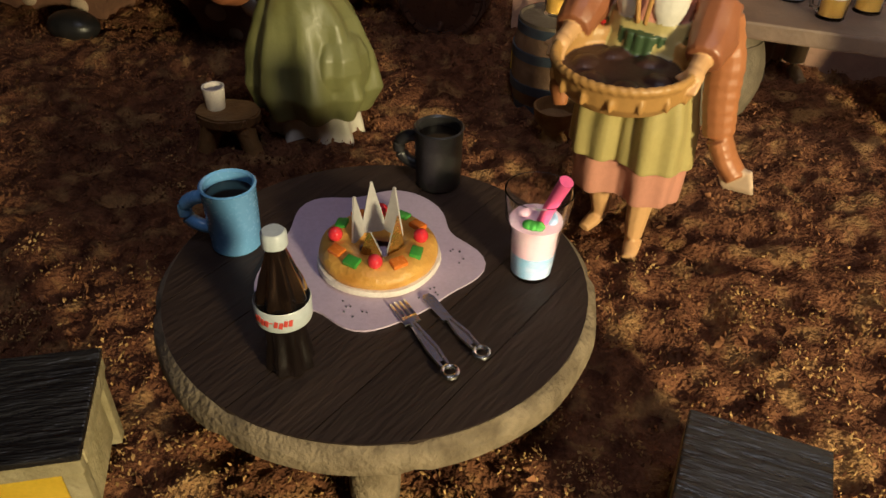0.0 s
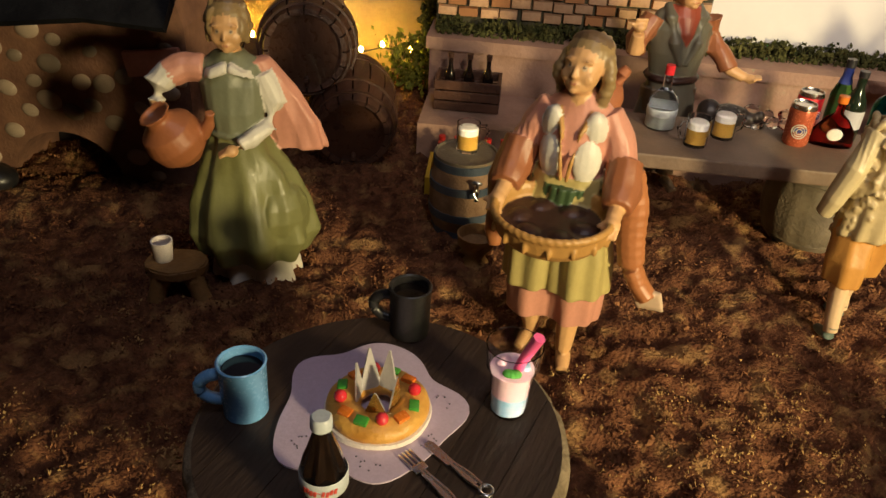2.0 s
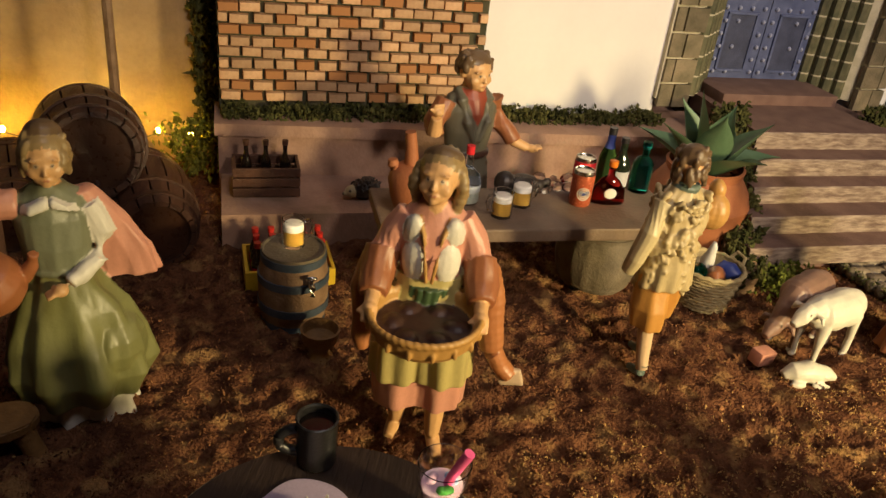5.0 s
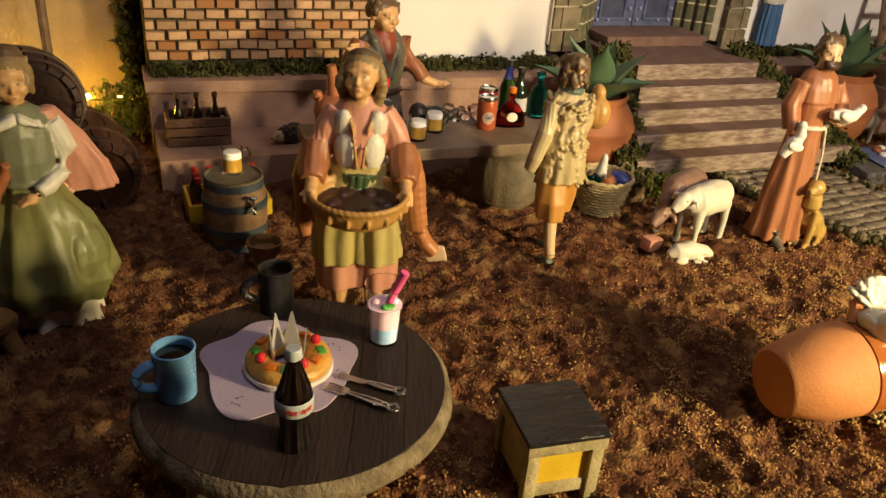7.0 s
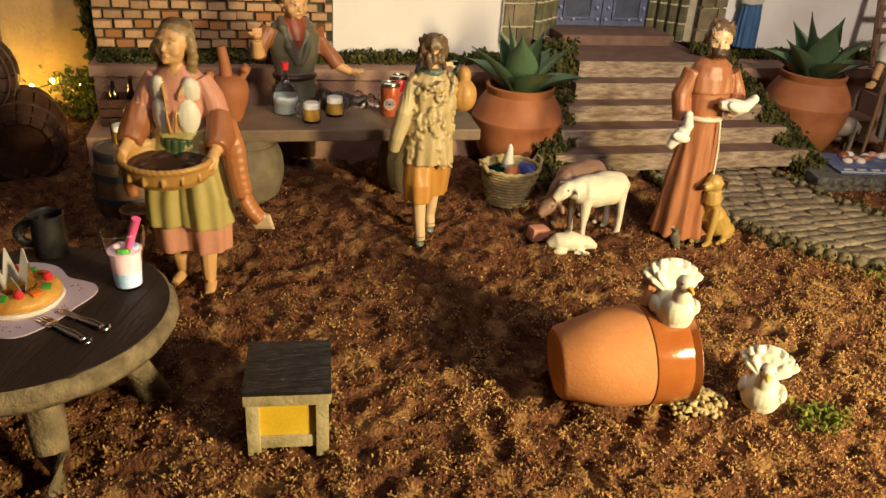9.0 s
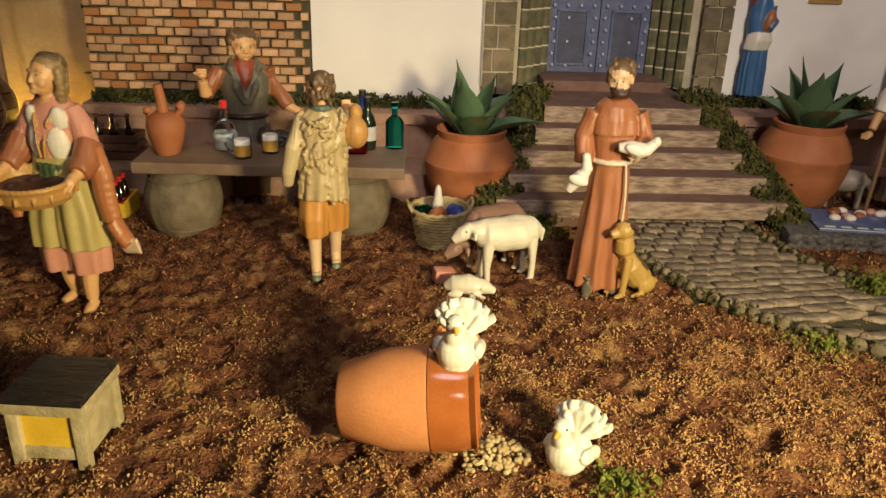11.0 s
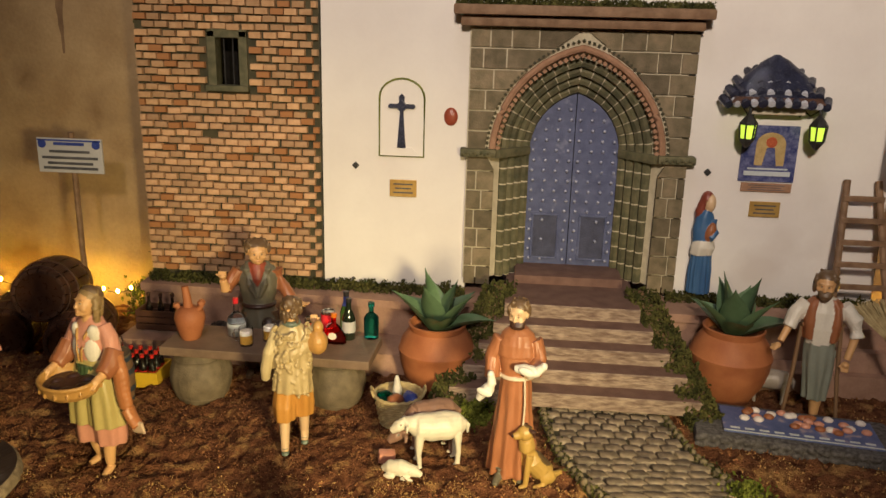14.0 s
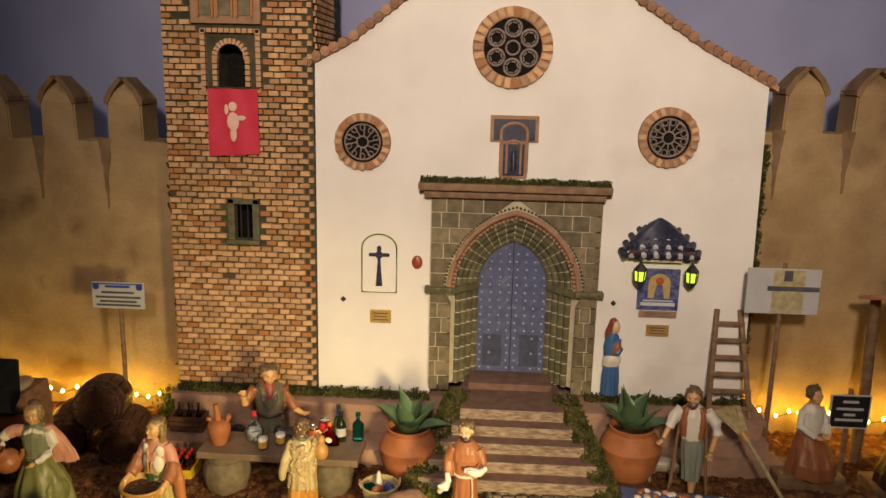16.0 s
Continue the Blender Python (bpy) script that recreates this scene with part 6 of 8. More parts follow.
figure("barman_figurine", bm, ["grey_coat", "dark_brown", "red_scarf", "rust", "skin", "hair_brown"], "painted figurine of a barman in grey coat, red scarf", (0.126, 0.634, 0.0), 14, 1.0, dabs, 0.0008, 0.0008, (0, 3, 5), squeeze=(1.15, 1.12))

# lame man on crutches
bm = bmesh.new()
tube(bm, [(0.006, 0, 0.085), (0.006, 0, 0.045), (0.006, -0.001, 0.008)], [0.012, 0.009, 0.0052], 12, 0)
foot(bm, (0.006, -0.002, 0.0), 0)
loft(bm, [(0.004, 0, 0.028, 0.0135, 0.0130, 0.12), (0.004, 0, 0.055, 0.0150, 0.0140, 0.10), (0.002, 0, 0.085, 0.0175, 0.0140, 0.06), (0, 0, 0.105, 0.0165, 0.0125, 0.0)], 64, 1, 8)
loft(bm, [(0, 0, 0.098, 0.0160, 0.0130, 0), (0, -0.001, 0.118, 0.0180, 0.0138, 0), (0, 0, 0.138, 0.0205, 0.0130, 0), (0, 0.001, 0.149, 0.0165, 0.0100, 0), (0, 0.002, 0.156, 0.008, 0.0075, 0)], 24, 2)
for sx in (-1, 1):
    loft(bm, [(sx * 0.0125, -0.003, 0.104, 0.0060, 0.0110, 0), (sx * 0.0135, -0.002, 0.125, 0.0075, 0.0130, 0), (sx * 0.0125, 0, 0.146, 0.0070, 0.0110, 0), (sx * 0.009, 0.001, 0.153, 0.004, 0.008, 0)], 14, 3)
    tube(bm, [(sx * 0.021, 0.001, 0.118), (sx * 0.024, -0.006, 0.06), (sx * 0.030, -0.014, -0.002)], [0.0026, 0.0026, 0.0022], 8, 4)
    tube(bm, [(sx * 0.019, -0.007, 0.121), (sx * 0.021, 0.001, 0.119), (sx * 0.023, 0.009, 0.121)], 0.0028, 8, 4)
tube(bm, [(-0.019, 0, 0.146), (-0.030, -0.003, 0.130), (-0.036, -0.009, 0.116)], [0.0085, 0.0095, 0.0085], 12, 2)
tube(bm, [(-0.036, -0.009, 0.116), (-0.043, -0.018, 0.100)], [0.0045, 0.004], 10, 0)
hand(bm, (-0.046, -0.022, 0.096), 0, (-0.7, -0.6, -0.4))
tube(bm, [(0.019, 0, 0.146), (0.033, -0.001, 0.130), (0.037, -0.005, 0.112)], [0.0085, 0.0100, 0.0085], 12, 2)
tube(bm, [(0.036, -0.005, 0.112), (0.030, -0.012, 0.086)], [0.0048, 0.004], 10, 0)
hand(bm, (0.029, -0.013, 0.080), 0, (0, -0.3, -1))
dabs = head(bm, (-0.003, -0.004, 0.171), 0.92, 0, 5, (8, 0, -8), -0.012, 46, 6, 118)
loft(bm, [(-0.003, -0.0125, 0.153, 0.0040, 0.004, 0), (-0.003, -0.0125, 0.159, 0.0080, 0.0058, 0), (-0.003, -0.0115, 0.165, 0.0088, 0.0040, 0)], 14, 5)
figure("lame_man_figurine", bm, ["skin", "grey_cloth", "white_cloth", "rust", "wood_mid", "hair_brown"], "painted figurine of a bearded man leaning on crutches", (0.812, 0.595, 0.006), -14, 1.0, dabs, 0.0009, 0.0010, (1, 2, 3))

# mother with child on the facade
bm = bmesh.new()
loft(bm, [(0, 0, 0.0, 0.0170, 0.0110, 0.06), (0, 0, 0.03, 0.0165, 0.0105, 0.08), (0, 0, 0.058, 0.0140, 0.0095, 0.04), (0, 0, 0.066, 0.0135, 0.0090, 0)], 98, 0, 14)
loft(bm, [(-0.001, 0, 0.050, 0.0165, 0.0105, 0.05), (0.001, -0.001, 0.060, 0.0175, 0.0115, 0.05), (0, -0.001, 0.068, 0.0140, 0.0100, 0)], 24, 1, 6)
loft(bm, [(-0.001, 0, 0.064, 0.0140, 0.0095, 0), (-0.002, 0, 0.082, 0.0160, 0.0100, 0), (-0.002, 0, 0.098, 0.0125, 0.0085, 0), (0.0, -0.001, 0.106, 0.006, 0.006, 0)], 22, 0)
blob(bm, (0.006, -0.008, 0.080), (0.0075, 0.006, 0.012), 2, (0, 20, 0))
tube(bm, [(0.010, -0.003, 0.094), (0.014, -0.007, 0.080), (0.006, -0.012, 0.072)], [0.006, 0.0055, 0.0042], 10, 0)
blob(bm, (0.003, -0.002, 0.115), (0.0085, 0.0085, 0.0115), 3)
blob(bm, (-0.0005, 0.001, 0.118), (0.0100, 0.0092, 0.0115), 4)
tube(bm, [(-0.005, 0.0, 0.118), (-0.010, 0.001, 0.104), (-0.012, 0.001, 0.088)], [0.006, 0.0065, 0.003], 10, 4)
figure("mother_figurine", bm, ["blue_robe", "white_cloth", "rust", "skin_pale", "red_hair"], "painted figurine of a mother in blue holding an infant shape", (0.708, 0.7625, 0.1045), 0, 1.10, (), 0.0009, 0.0008, (0, 1), squeeze=(0.84, 1))


# ---------- animals: plain figurines ----------
def quad(name, label, loc, rz, mats, ln, h, body_r, head_c, leg_r, tail=True, group=""):
    bm = bmesh.new()
    z = h - body_r
    tube(bm, [(-ln / 2 - 0.004, 0, z), (-ln / 2 + 0.002, 0, z + 0.001), (-ln * 0.2, 0, z), (ln * 0.2, 0, z), (ln / 2 - 0.003, 0, z + 0.001), (ln / 2 + 0.004, 0, z)],
         [body_r * 0.35, body_r * 0.8, body_r, body_r * 1.02, body_r * 0.92, body_r * 0.4], 18)
    for sx in (-1, 1):
        for sy in (-1, 1):
            x = sx * (ln / 2 - 0.005)
            tube(bm, [(x, sy * body_r * 0.55, z - body_r * 0.3), (x + 0.001 * sx, sy * body_r * 0.6, h * 0.28), (x, sy * body_r * 0.6, 0.001)], [leg_r * 1.7, leg_r, leg_r * 0.95], 9)
            blob(bm, (x + 0.0012, sy * body_r * 0.6, 0.0012), (leg_r * 1.3, leg_r * 1.1, 0.0018), 1, u=8, v=5)
    hx, hz = head_c
    tube(bm, [(ln / 2 - 0.006, 0, z + body_r * 0.3), (ln / 2 + (hx - ln / 2) * 0.5, 0, (z + body_r * 0.3 + hz) / 2), (hx, 0, hz)], [body_r * 0.72, body_r * 0.55, body_r * 0.46], 12)
    tube(bm, [(hx - 0.003, 0, hz + 0.002), (hx + 0.006, 0, hz - 0.002), (hx + 0.014, 0, hz - 0.0075)], [body_r * 0.46, body_r * 0.42, body_r * 0.22], 12)
    for sy in (-1, 1):
        tube(bm, [(hx - 0.001, sy * body_r * 0.35, hz + 0.003), (hx - 0.002, sy * body_r * 0.75, hz + 0.001), (hx - 0.001, sy * body_r * 0.95, hz - 0.004)], [0.0016, 0.0026, 0.001], 7)
    if tail:
        tube(bm, [(-ln / 2 - 0.003, 0, z + body_r * 0.3), (-ln / 2 - 0.0075, 0, z), (-ln / 2 - 0.007, 0, z - body_r * 0.7)], [0.002, 0.0026, 0.0012], 7)
    return figure(name, bm, mats, label, loc, rz, 1.0, [((hx + 0.004, e * body_r * 0.40, hz + 0.002), 0.0013, COL["spine"]) for e in (-1, 1)], 0.0009, 0.0007, (0,), group)


quad("sheep_figurine", "white sheep figurine standing on the soil", (0.380, 0.440, 0.003), 196, ["sheep_white", "sheep_white"], 0.050, 0.058, 0.0150, (0.036, 0.048), 0.0030, group="sheep")
quad("sheep_figurine", "brown and white sheep figurine grazing beside another", (0.372, 0.464, 0.003), 205, ["sheep_brown", "sheep_white"], 0.046, 0.060, 0.0155, (0.036, 0.026), 0.0028, group="sheep")
quad("sheep_figurine", "grey woolly sheep figurine by the blue stall cloth", (0.778, 0.637, 0.004), 168, ["wool_grey", "wool_grey"], 0.042, 0.045, 0.0125, (0.032, 0.044), 0.0028, group="sheep")
bm = bmesh.new()
tube(bm, [(-0.019, 0, 0.006), (-0.012, 0, 0.009), (0.0, 0, 0.010), (0.010, 0, 0.0088), (0.016, 0, 0.0088), (0.023, 0, 0.005)], [0.003, 0.0075, 0.0090, 0.0072, 0.0060, 0.0028], 14)
for sy in (-1, 1):
    blob(bm, (-0.010, sy * 0.008, 0.0035), (0.007, 0.003, 0.003), u=9, v=6)
    blob(bm, (0.009, sy * 0.008, 0.0025), (0.008, 0.0025, 0.0025), u=9, v=6)
    tube(bm, [(0.014, sy * 0.003, 0.012), (0.012, sy * 0.008, 0.009)], [0.002, 0.001], 7)
figure("lamb_figurine", bm, ["sheep_white"], "small pale lamb figurine lying on the soil", (0.345, 0.409, 0.002), -9, 1.0, (), 0.0009, 0.0006, (0,))
bm = bmesh.new()
box(bm, (0, 0, 0.006), (0.018, 0.012, 0.012), (4, 6, 0), bevel=0.002)
solid("loose_brick", bm, ["pink"], "small worn pink brick lying on the soil", "brick", (0.326, 0.438, 0.001), 15)
# sitting dog
bm = bmesh.new()
tube(bm, [(0.016, 0, 0.010), (0.008, 0, 0.016), (-0.002, 0, 0.028), (-0.008, 0, 0.042), (-0.010, 0, 0.052)], [0.010, 0.0125, 0.0115, 0.0090, 0.0072], 14)
for sy in (-1, 1):
    tube(bm, [(-0.007, sy * 0.006, 0.036), (-0.010, sy * 0.0065, 0.016), (-0.011, sy * 0.0065, 0.001)], [0.0042, 0.0032, 0.003], 9)
    blob(bm, (-0.014, sy * 0.0065, 0.002), (0.0048, 0.003, 0.0022), u=8, v=6)
    blob(bm, (0.013, sy * 0.009, 0.010), (0.010, 0.0050, 0.0085), 0, u=10, v=8)
    blob(bm, (0.003, sy * 0.011, 0.0025), (0.008, 0.0032, 0.0026), 0, u=8, v=6)
    tube(bm, [(-0.009, sy * 0.005, 0.064), (-0.006, sy * 0.0090, 0.063), (-0.005, sy * 0.0095, 0.056)], [0.002, 0.0026, 0.001], 7, 1)
blob(bm, (-0.011, 0, 0.0590), (0.0085, 0.0080, 0.0080), u=12, v=9)
tube(bm, [(-0.016, 0, 0.0575), (-0.0235, 0, 0.0560)], [0.0046, 0.0032], 9, 0)
blob(bm, (-0.0245, 0, 0.0572), 0.0018, 1, u=7, v=5)
tube(bm, [(0.024, 0, 0.006), (0.033, 0.004, 0.004), (0.038, 0.010, 0.004)], [0.0035, 0.003, 0.0015], 8)
figure("dog_figurine", bm, ["dog_tan", "dark_brown"], "tan dog figurine sitting beside the friar", (0.480, 0.412, 0.004), 24, 1.0, [((0.012, 0, 0.030), 0.0115, (0.10, 0.065, 0.03)), ((-0.008, 0, 0.0675), 0.0050, (0.10, 0.065, 0.03))], 0.0008, 0.0006, (0,))


# ---------- bar counter on barrels ----------
def barrel_mesh(bm, r_end, r_mid, h, staves=18, m=None, mi=0):
    """Staves as a ring of ridged planks."""
    m = m or Matrix()
    n = staves * 4
    rings = []
    for k in range(9):
        z = h * k / 8
        r = r_end + (r_mid - r_end) * math.sin(math.pi * k / 8) ** 0.8
        rings.append([m @ Vector((r * (1 - (0.018 if i % 4 == 0 else 0)) * math.cos(TAU * i / n), r * (1 - (0.018 if i % 4 == 0 else 0)) * math.sin(TAU * i / n), z)) for i in range(n)])
    skin(bm, rings, mi)


def hoop(bm, r, z, w=0.005, t=0.0012, m=None, mi=0):
    lathe(bm, [(r - 0.001, z - w / 2), (r + t, z - w / 2), (r + t, z + w / 2), (r - 0.001, z + w / 2)], 40, m, mi, False)


counter = thing("bar_counter", "brown wooden bar counter plank laid over two barrels", "counter", (0.162, 0.565, 0.066), -1.5)
bm = bmesh.new()
box(bm, (0.003, 0, 0.0045), (0.254, 0.078, 0.011), bevel=0.0015)
part("counter_top", bm, "counter", counter, "", False)
for x, y in ((0.073, 0.564), (0.240, 0.572)):
    t = thing("support_barrel", "round weathered barrel under the bar counter", "barrel", (x, y, -0.004), 0, "counter barrels")
    bm = bmesh.new()
    barrel_mesh(bm, 0.026, 0.0375, 0.066)
    part("barrel_body", bm, "wood_grey", t)
    for z, r in ((0.012, 0.0312), (0.056, 0.0310)):
        bm = bmesh.new()
        hoop(bm, r, z, 0.0045)
        part("hoop", bm, "wood_grey", t)
CT = 0.076


def bottle(name, label, loc, prof, body, parts=(), group=""):
    t = thing(name, label, "bottle", loc, 0, group)
    bm = bmesh.new()
    lathe(bm, prof, 24, cap=False)
    part("glass_body", bm, body, t)
    for nm, mats, pr, lab in parts:
        bm = bmesh.new()
        lathe(bm, pr, 24, cap=False)
        part(nm, bm, mats, t, lab)
    return t


def slim(h, r, nr):
    return [(0.0001, 0), (r * 0.9, 0), (r, 0.001), (r, h * 0.52), (r * 0.8, h * 0.62), (nr, h * 0.76), (nr, h), (0.0001, h)]


bottle("clear_bottle", "clear liquor bottle half full with a red cap", (0.1145, 0.581, CT), [(0.0001, 0), (0.0105, 0), (0.0112, 0.001), (0.0112, 0.020), (0.0095, 0.024), (0.0035, 0.030), (0.0030, 0.043), (0.0001, 0.043)], "glass_clear",
       (("cap", "candy_red", [(0.0034, 0.041), (0.0034, 0.048), (0.0001, 0.048)], "red cap"), ("label", "label_silver", [(0.0113, 0.0105), (0.0115, 0.0108), (0.0115, 0.0160), (0.0113, 0.0163)], "pale paper label"), ("liquor", "label_silver", [(0.0001, 0.001), (0.0100, 0.001), (0.0100, 0.0105), (0.0001, 0.0105)], "pale clear liquid")))
bottle("beer_bottle", "slim green beer bottle with blue foil neck", (0.2475, 0.603, CT), slim(0.056, 0.0078, 0.0030), "glass_green",
       (("neck_foil", "blue_ink", [(0.0050, 0.0385), (0.0035, 0.0435), (0.0034, 0.0505)], "blue foil"), ("cap", "black", [(0.0036, 0.0505), (0.0036, 0.0565), (0.0001, 0.0565)], "")))
bottle("dark_bottle", "dark bottle with black and white label", (0.2535, 0.5895, CT), slim(0.052, 0.0082, 0.0031), "glass_black",
       (("label", "paper", [(0.0085, 0.010), (0.0085, 0.024)], "white and black label"), ("cap", "black", [(0.0036, 0.048), (0.0036, 0.0525), (0.0001, 0.0525)], "")))
bottle("teal_bottle", "square shouldered teal glass bottle", (0.2800, 0.5975, CT), [(0.0001, 0), (0.0088, 0), (0.0092, 0.001), (0.0092, 0.026), (0.0070, 0.030), (0.0030, 0.033), (0.0030, 0.040), (0.0042, 0.041), (0.0042, 0.046), (0.0001, 0.046)], "glass_teal")
red = thing("red_bottle", "wide red liquor bottle with round cream label", "bottle", (0.2385, 0.574, CT), -8)
bm = bmesh.new()
loft(bm, [(0, 0, 0, 0.0150, 0.0062, 0), (0, 0, 0.002, 0.0158, 0.0068, 0), (0, 0, 0.012, 0.0145, 0.0066, 0), (0, 0, 0.021, 0.0080, 0.0052, 0), (0, 0, 0.025, 0.0030, 0.0030, 0), (0, 0, 0.034, 0.0028, 0.0028, 0)], 26)
part("glass_body", bm, "glass_red", red)
bm = bmesh.new()
lathe(bm, [(0.0036, 0.033), (0.0038, 0.038), (0.0001, 0.0385)], 14)
part("cap", bm, "candy_orange", red, "orange cap")
bm = bmesh.new()
lathe(bm, [(0.0001, 0.0005), (0.0052, 0.0003), (0.0055, -0.0006)], 22, pose(0, -0.0068, 0.0105, 90, 0, 0) @ Matrix.Diagonal((1, 0.85, 1, 1)), 0, False)
part("label", bm, "foam", red, "round cream label")


def can(loc, rz, body, label):
    t = thing("drink_can", label, "can", loc, rz, "drink cans")
    bm = bmesh.new()
    lathe(bm, [(0.0001, 0.0), (0.0080, 0.0), (0.0094, 0.0018), (0.0094, 0.0272), (0.0086, 0.0290)], 30, cap=False)
    part("can_body", bm, body, t)
    bm = bmesh.new()
    lathe(bm, [(0.0089, 0.0272), (0.0092, 0.0280), (0.0084, 0.0312), (0.0080, 0.0312), (0.0076, 0.0300), (0.0001, 0.0300)], 30, cap=False)
    part("can_top", bm, "chrome", t, "silver can top")
    bm = bmesh.new()
    for k in range(3):
        rr = 0.0052 - k * 0.0016
        tube(bm, [(0.0097 * math.sin(rr * math.cos(b) / 0.0094), -0.0097 * math.cos(rr * math.cos(b) / 0.0094), 0.0125 + rr * math.sin(b)) for b in (TAU * j / 18 for j in range(18))], 0.00045, 5, 1, closed=True)
    for k in range(6):
        a = (k - 2.5) * 0.15
        box(bm, (0.0097 * math.sin(a), -0.0097 * math.cos(a), 0.0133 + 0.0006 * math.sin(k * 2)), (0.0012, 0.0005, 0.0034), (0, 14, math.degrees(a)))
    part("badge", bm, ["blue_ink", "foam"], t, "round blue and white printed badge")


can((0.2125, 0.572, CT), -12, "can_orange", "orange soft drink can with a round blue badge")
can((0.2255, 0.600, CT), 30, "candy_red", "red soft drink can behind the orange one")


def beer_mug(loc, rz, label):
    t = thing("beer_mug", label, "mug", loc, rz, "beer mugs")
    bm = bmesh.new()
    lathe(bm, [(0.0001, 0), (0.0082, 0), (0.0086, 0.001), (0.0086, 0.0215), (0.0078, 0.0215), (0.0077, 0.002), (0.0001, 0.002)], 24, cap=False)
    part("glass_body", bm, "glass_clear", t).visible_shadow = False
    bm = bmesh.new()
    lathe(bm, [(0.0001, 0.0022), (0.0074, 0.0022), (0.0074, 0.0128), (0.0001, 0.0128)], 22, cap=False)
    part("beer", bm, "beer", t, "amber beer")
    bm = bmesh.new()
    lathe(bm, [(0.0074, 0.0129), (0.0074, 0.0172), (0.0064, 0.0182), (0.0001, 0.0186)], 22, cap=False)
    part("foam", bm, "foam", t, "white foam")
    bm = bmesh.new()
    tube(bm, [(0.0082, 0, 0.0185), (0.0130, 0, 0.0190), (0.0150, 0, 0.0140), (0.0130, 0, 0.0070), (0.0082, 0, 0.0050)], 0.0014, 8)
    part("handle", bm, "glass_clear", t)


beer_mug((0.1365, 0.552, CT), 195, "glass mug of amber beer on the counter")
beer_mug((0.1595, 0.571, CT), 10, "second glass mug of amber beer on the counter")
# crumpled clear wrap
bm = bmesh.new()
rnd = random.Random(77)
for _ in range(9):
    blob(bm, (rnd.uniform(-0.018, 0.018), rnd.uniform(-0.006, 0.006), rnd.uniform(0.003, 0.012)), (rnd.uniform(0.004, 0.008), 0.005, rnd.uniform(0.003, 0.006)), 0, (rnd.uniform(0, 90), 0, 20), 7, 5)
solid("clear_wrap", bm, M["clear_plastic"], "crumpled clear plastic wrap at the counter's back", "wrap", (0.2, 0.596, CT), smooth=False, kind="stuff")
# dark sleeping animal shape by the barman's hand
bm = bmesh.new()
for c, r in (((0, 0, 0.008), (0.0190, 0.0100, 0.0090)), ((-0.014, 0, 0.010), (0.0095, 0.0085, 0.0100)), ((0.017, -0.002, 0.007), (0.0080, 0.0060, 0.0055)), ((0.024, -0.003, 0.010), (0.0040, 0.0035, 0.0040))):
    lump(bm, Matrix(), c, r, 0)
figure("dark_animal_figurine", bm, ["spine"], "black animal figurine lying on the back of the counter", (0.166, 0.5945, CT), 6, 1.0, (), 0.0008, 0.0006, (0,))
# clay jug with finger-like spouts
t = thing("clay_jug", "terracotta drinking jug with a tall spout and handle knobs", "jug", (0.0635, 0.562, CT))
bm = bmesh.new()
lathe(bm, [(0.0001, 0), (0.0105, 0), (0.0120, 0.002), (0.0165, 0.016), (0.0185, 0.027), (0.0165, 0.035), (0.0100, 0.040), (0.0001, 0.041)], 28, cap=False)
part("jug_body", bm, "terracotta", t)
for nm, p, r in (("spout", ((-0.001, 0, 0.038), (-0.002, 0, 0.052), (-0.004, 0, 0.066)), [0.0060, 0.0048, 0.0042]), ("handle_knob", ((0.011, 0, 0.034), (0.015, 0, 0.045), (0.018, 0, 0.049)), [0.0055, 0.0048, 0.0036]), ("handle_knob", ((-0.012, 0, 0.033), (-0.0155, 0, 0.040), (-0.0160, 0, 0.044)), [0.0055, 0.0045, 0.0036])):
    bm = bmesh.new()
    tube(bm, p, r, 12)
    part(nm, bm, "terracotta", t)

# ---------- keg with tap, crates ----------
keg = thing("beer_keg", "small upright keg with blue hoops and tap", "keg", (-0.0275, 0.535, -0.002))
bm = bmesh.new()
barrel_mesh(bm, 0.0225, 0.0262, 0.062, 16)
part("barrel_body", bm, "wood_mid", keg)
for z, r in ((0.058, 0.0232), (0.0415, 0.0256), (0.0195, 0.0256), (0.004, 0.0232)):
    bm = bmesh.new()
    hoop(bm, r, z, 0.0062, 0.001)
    part("hoop", bm, "mast_blue", keg, "dark blue hoop")
bm = bmesh.new()
lathe(bm, [(0.0001, 0.0621), (0.0215, 0.0621), (0.0222, 0.0634), (0.0236, 0.0634), (0.0236, 0.058)], 36, cap=False)
part("keg_top", bm, "wood_grey", keg, "dark worn top")
bm = bmesh.new()
tube(bm, [(0.010, -0.0235, 0.046), (0.011, -0.0325, 0.046), (0.011, -0.034, 0.041)], [0.0026, 0.0024, 0.002], 10)
tube(bm, [(0.0105, -0.0295, 0.046), (0.0105, -0.0295, 0.0525)], 0.0013, 8)
blob(bm, (0.0105, -0.0295, 0.053), (0.0042, 0.0018, 0.0018))
part("tap", bm, "chrome", keg, "small silver tap")
beer_mug((-0.0275, 0.539, 0.0612), 10, "glass mug of pale beer standing on the keg")


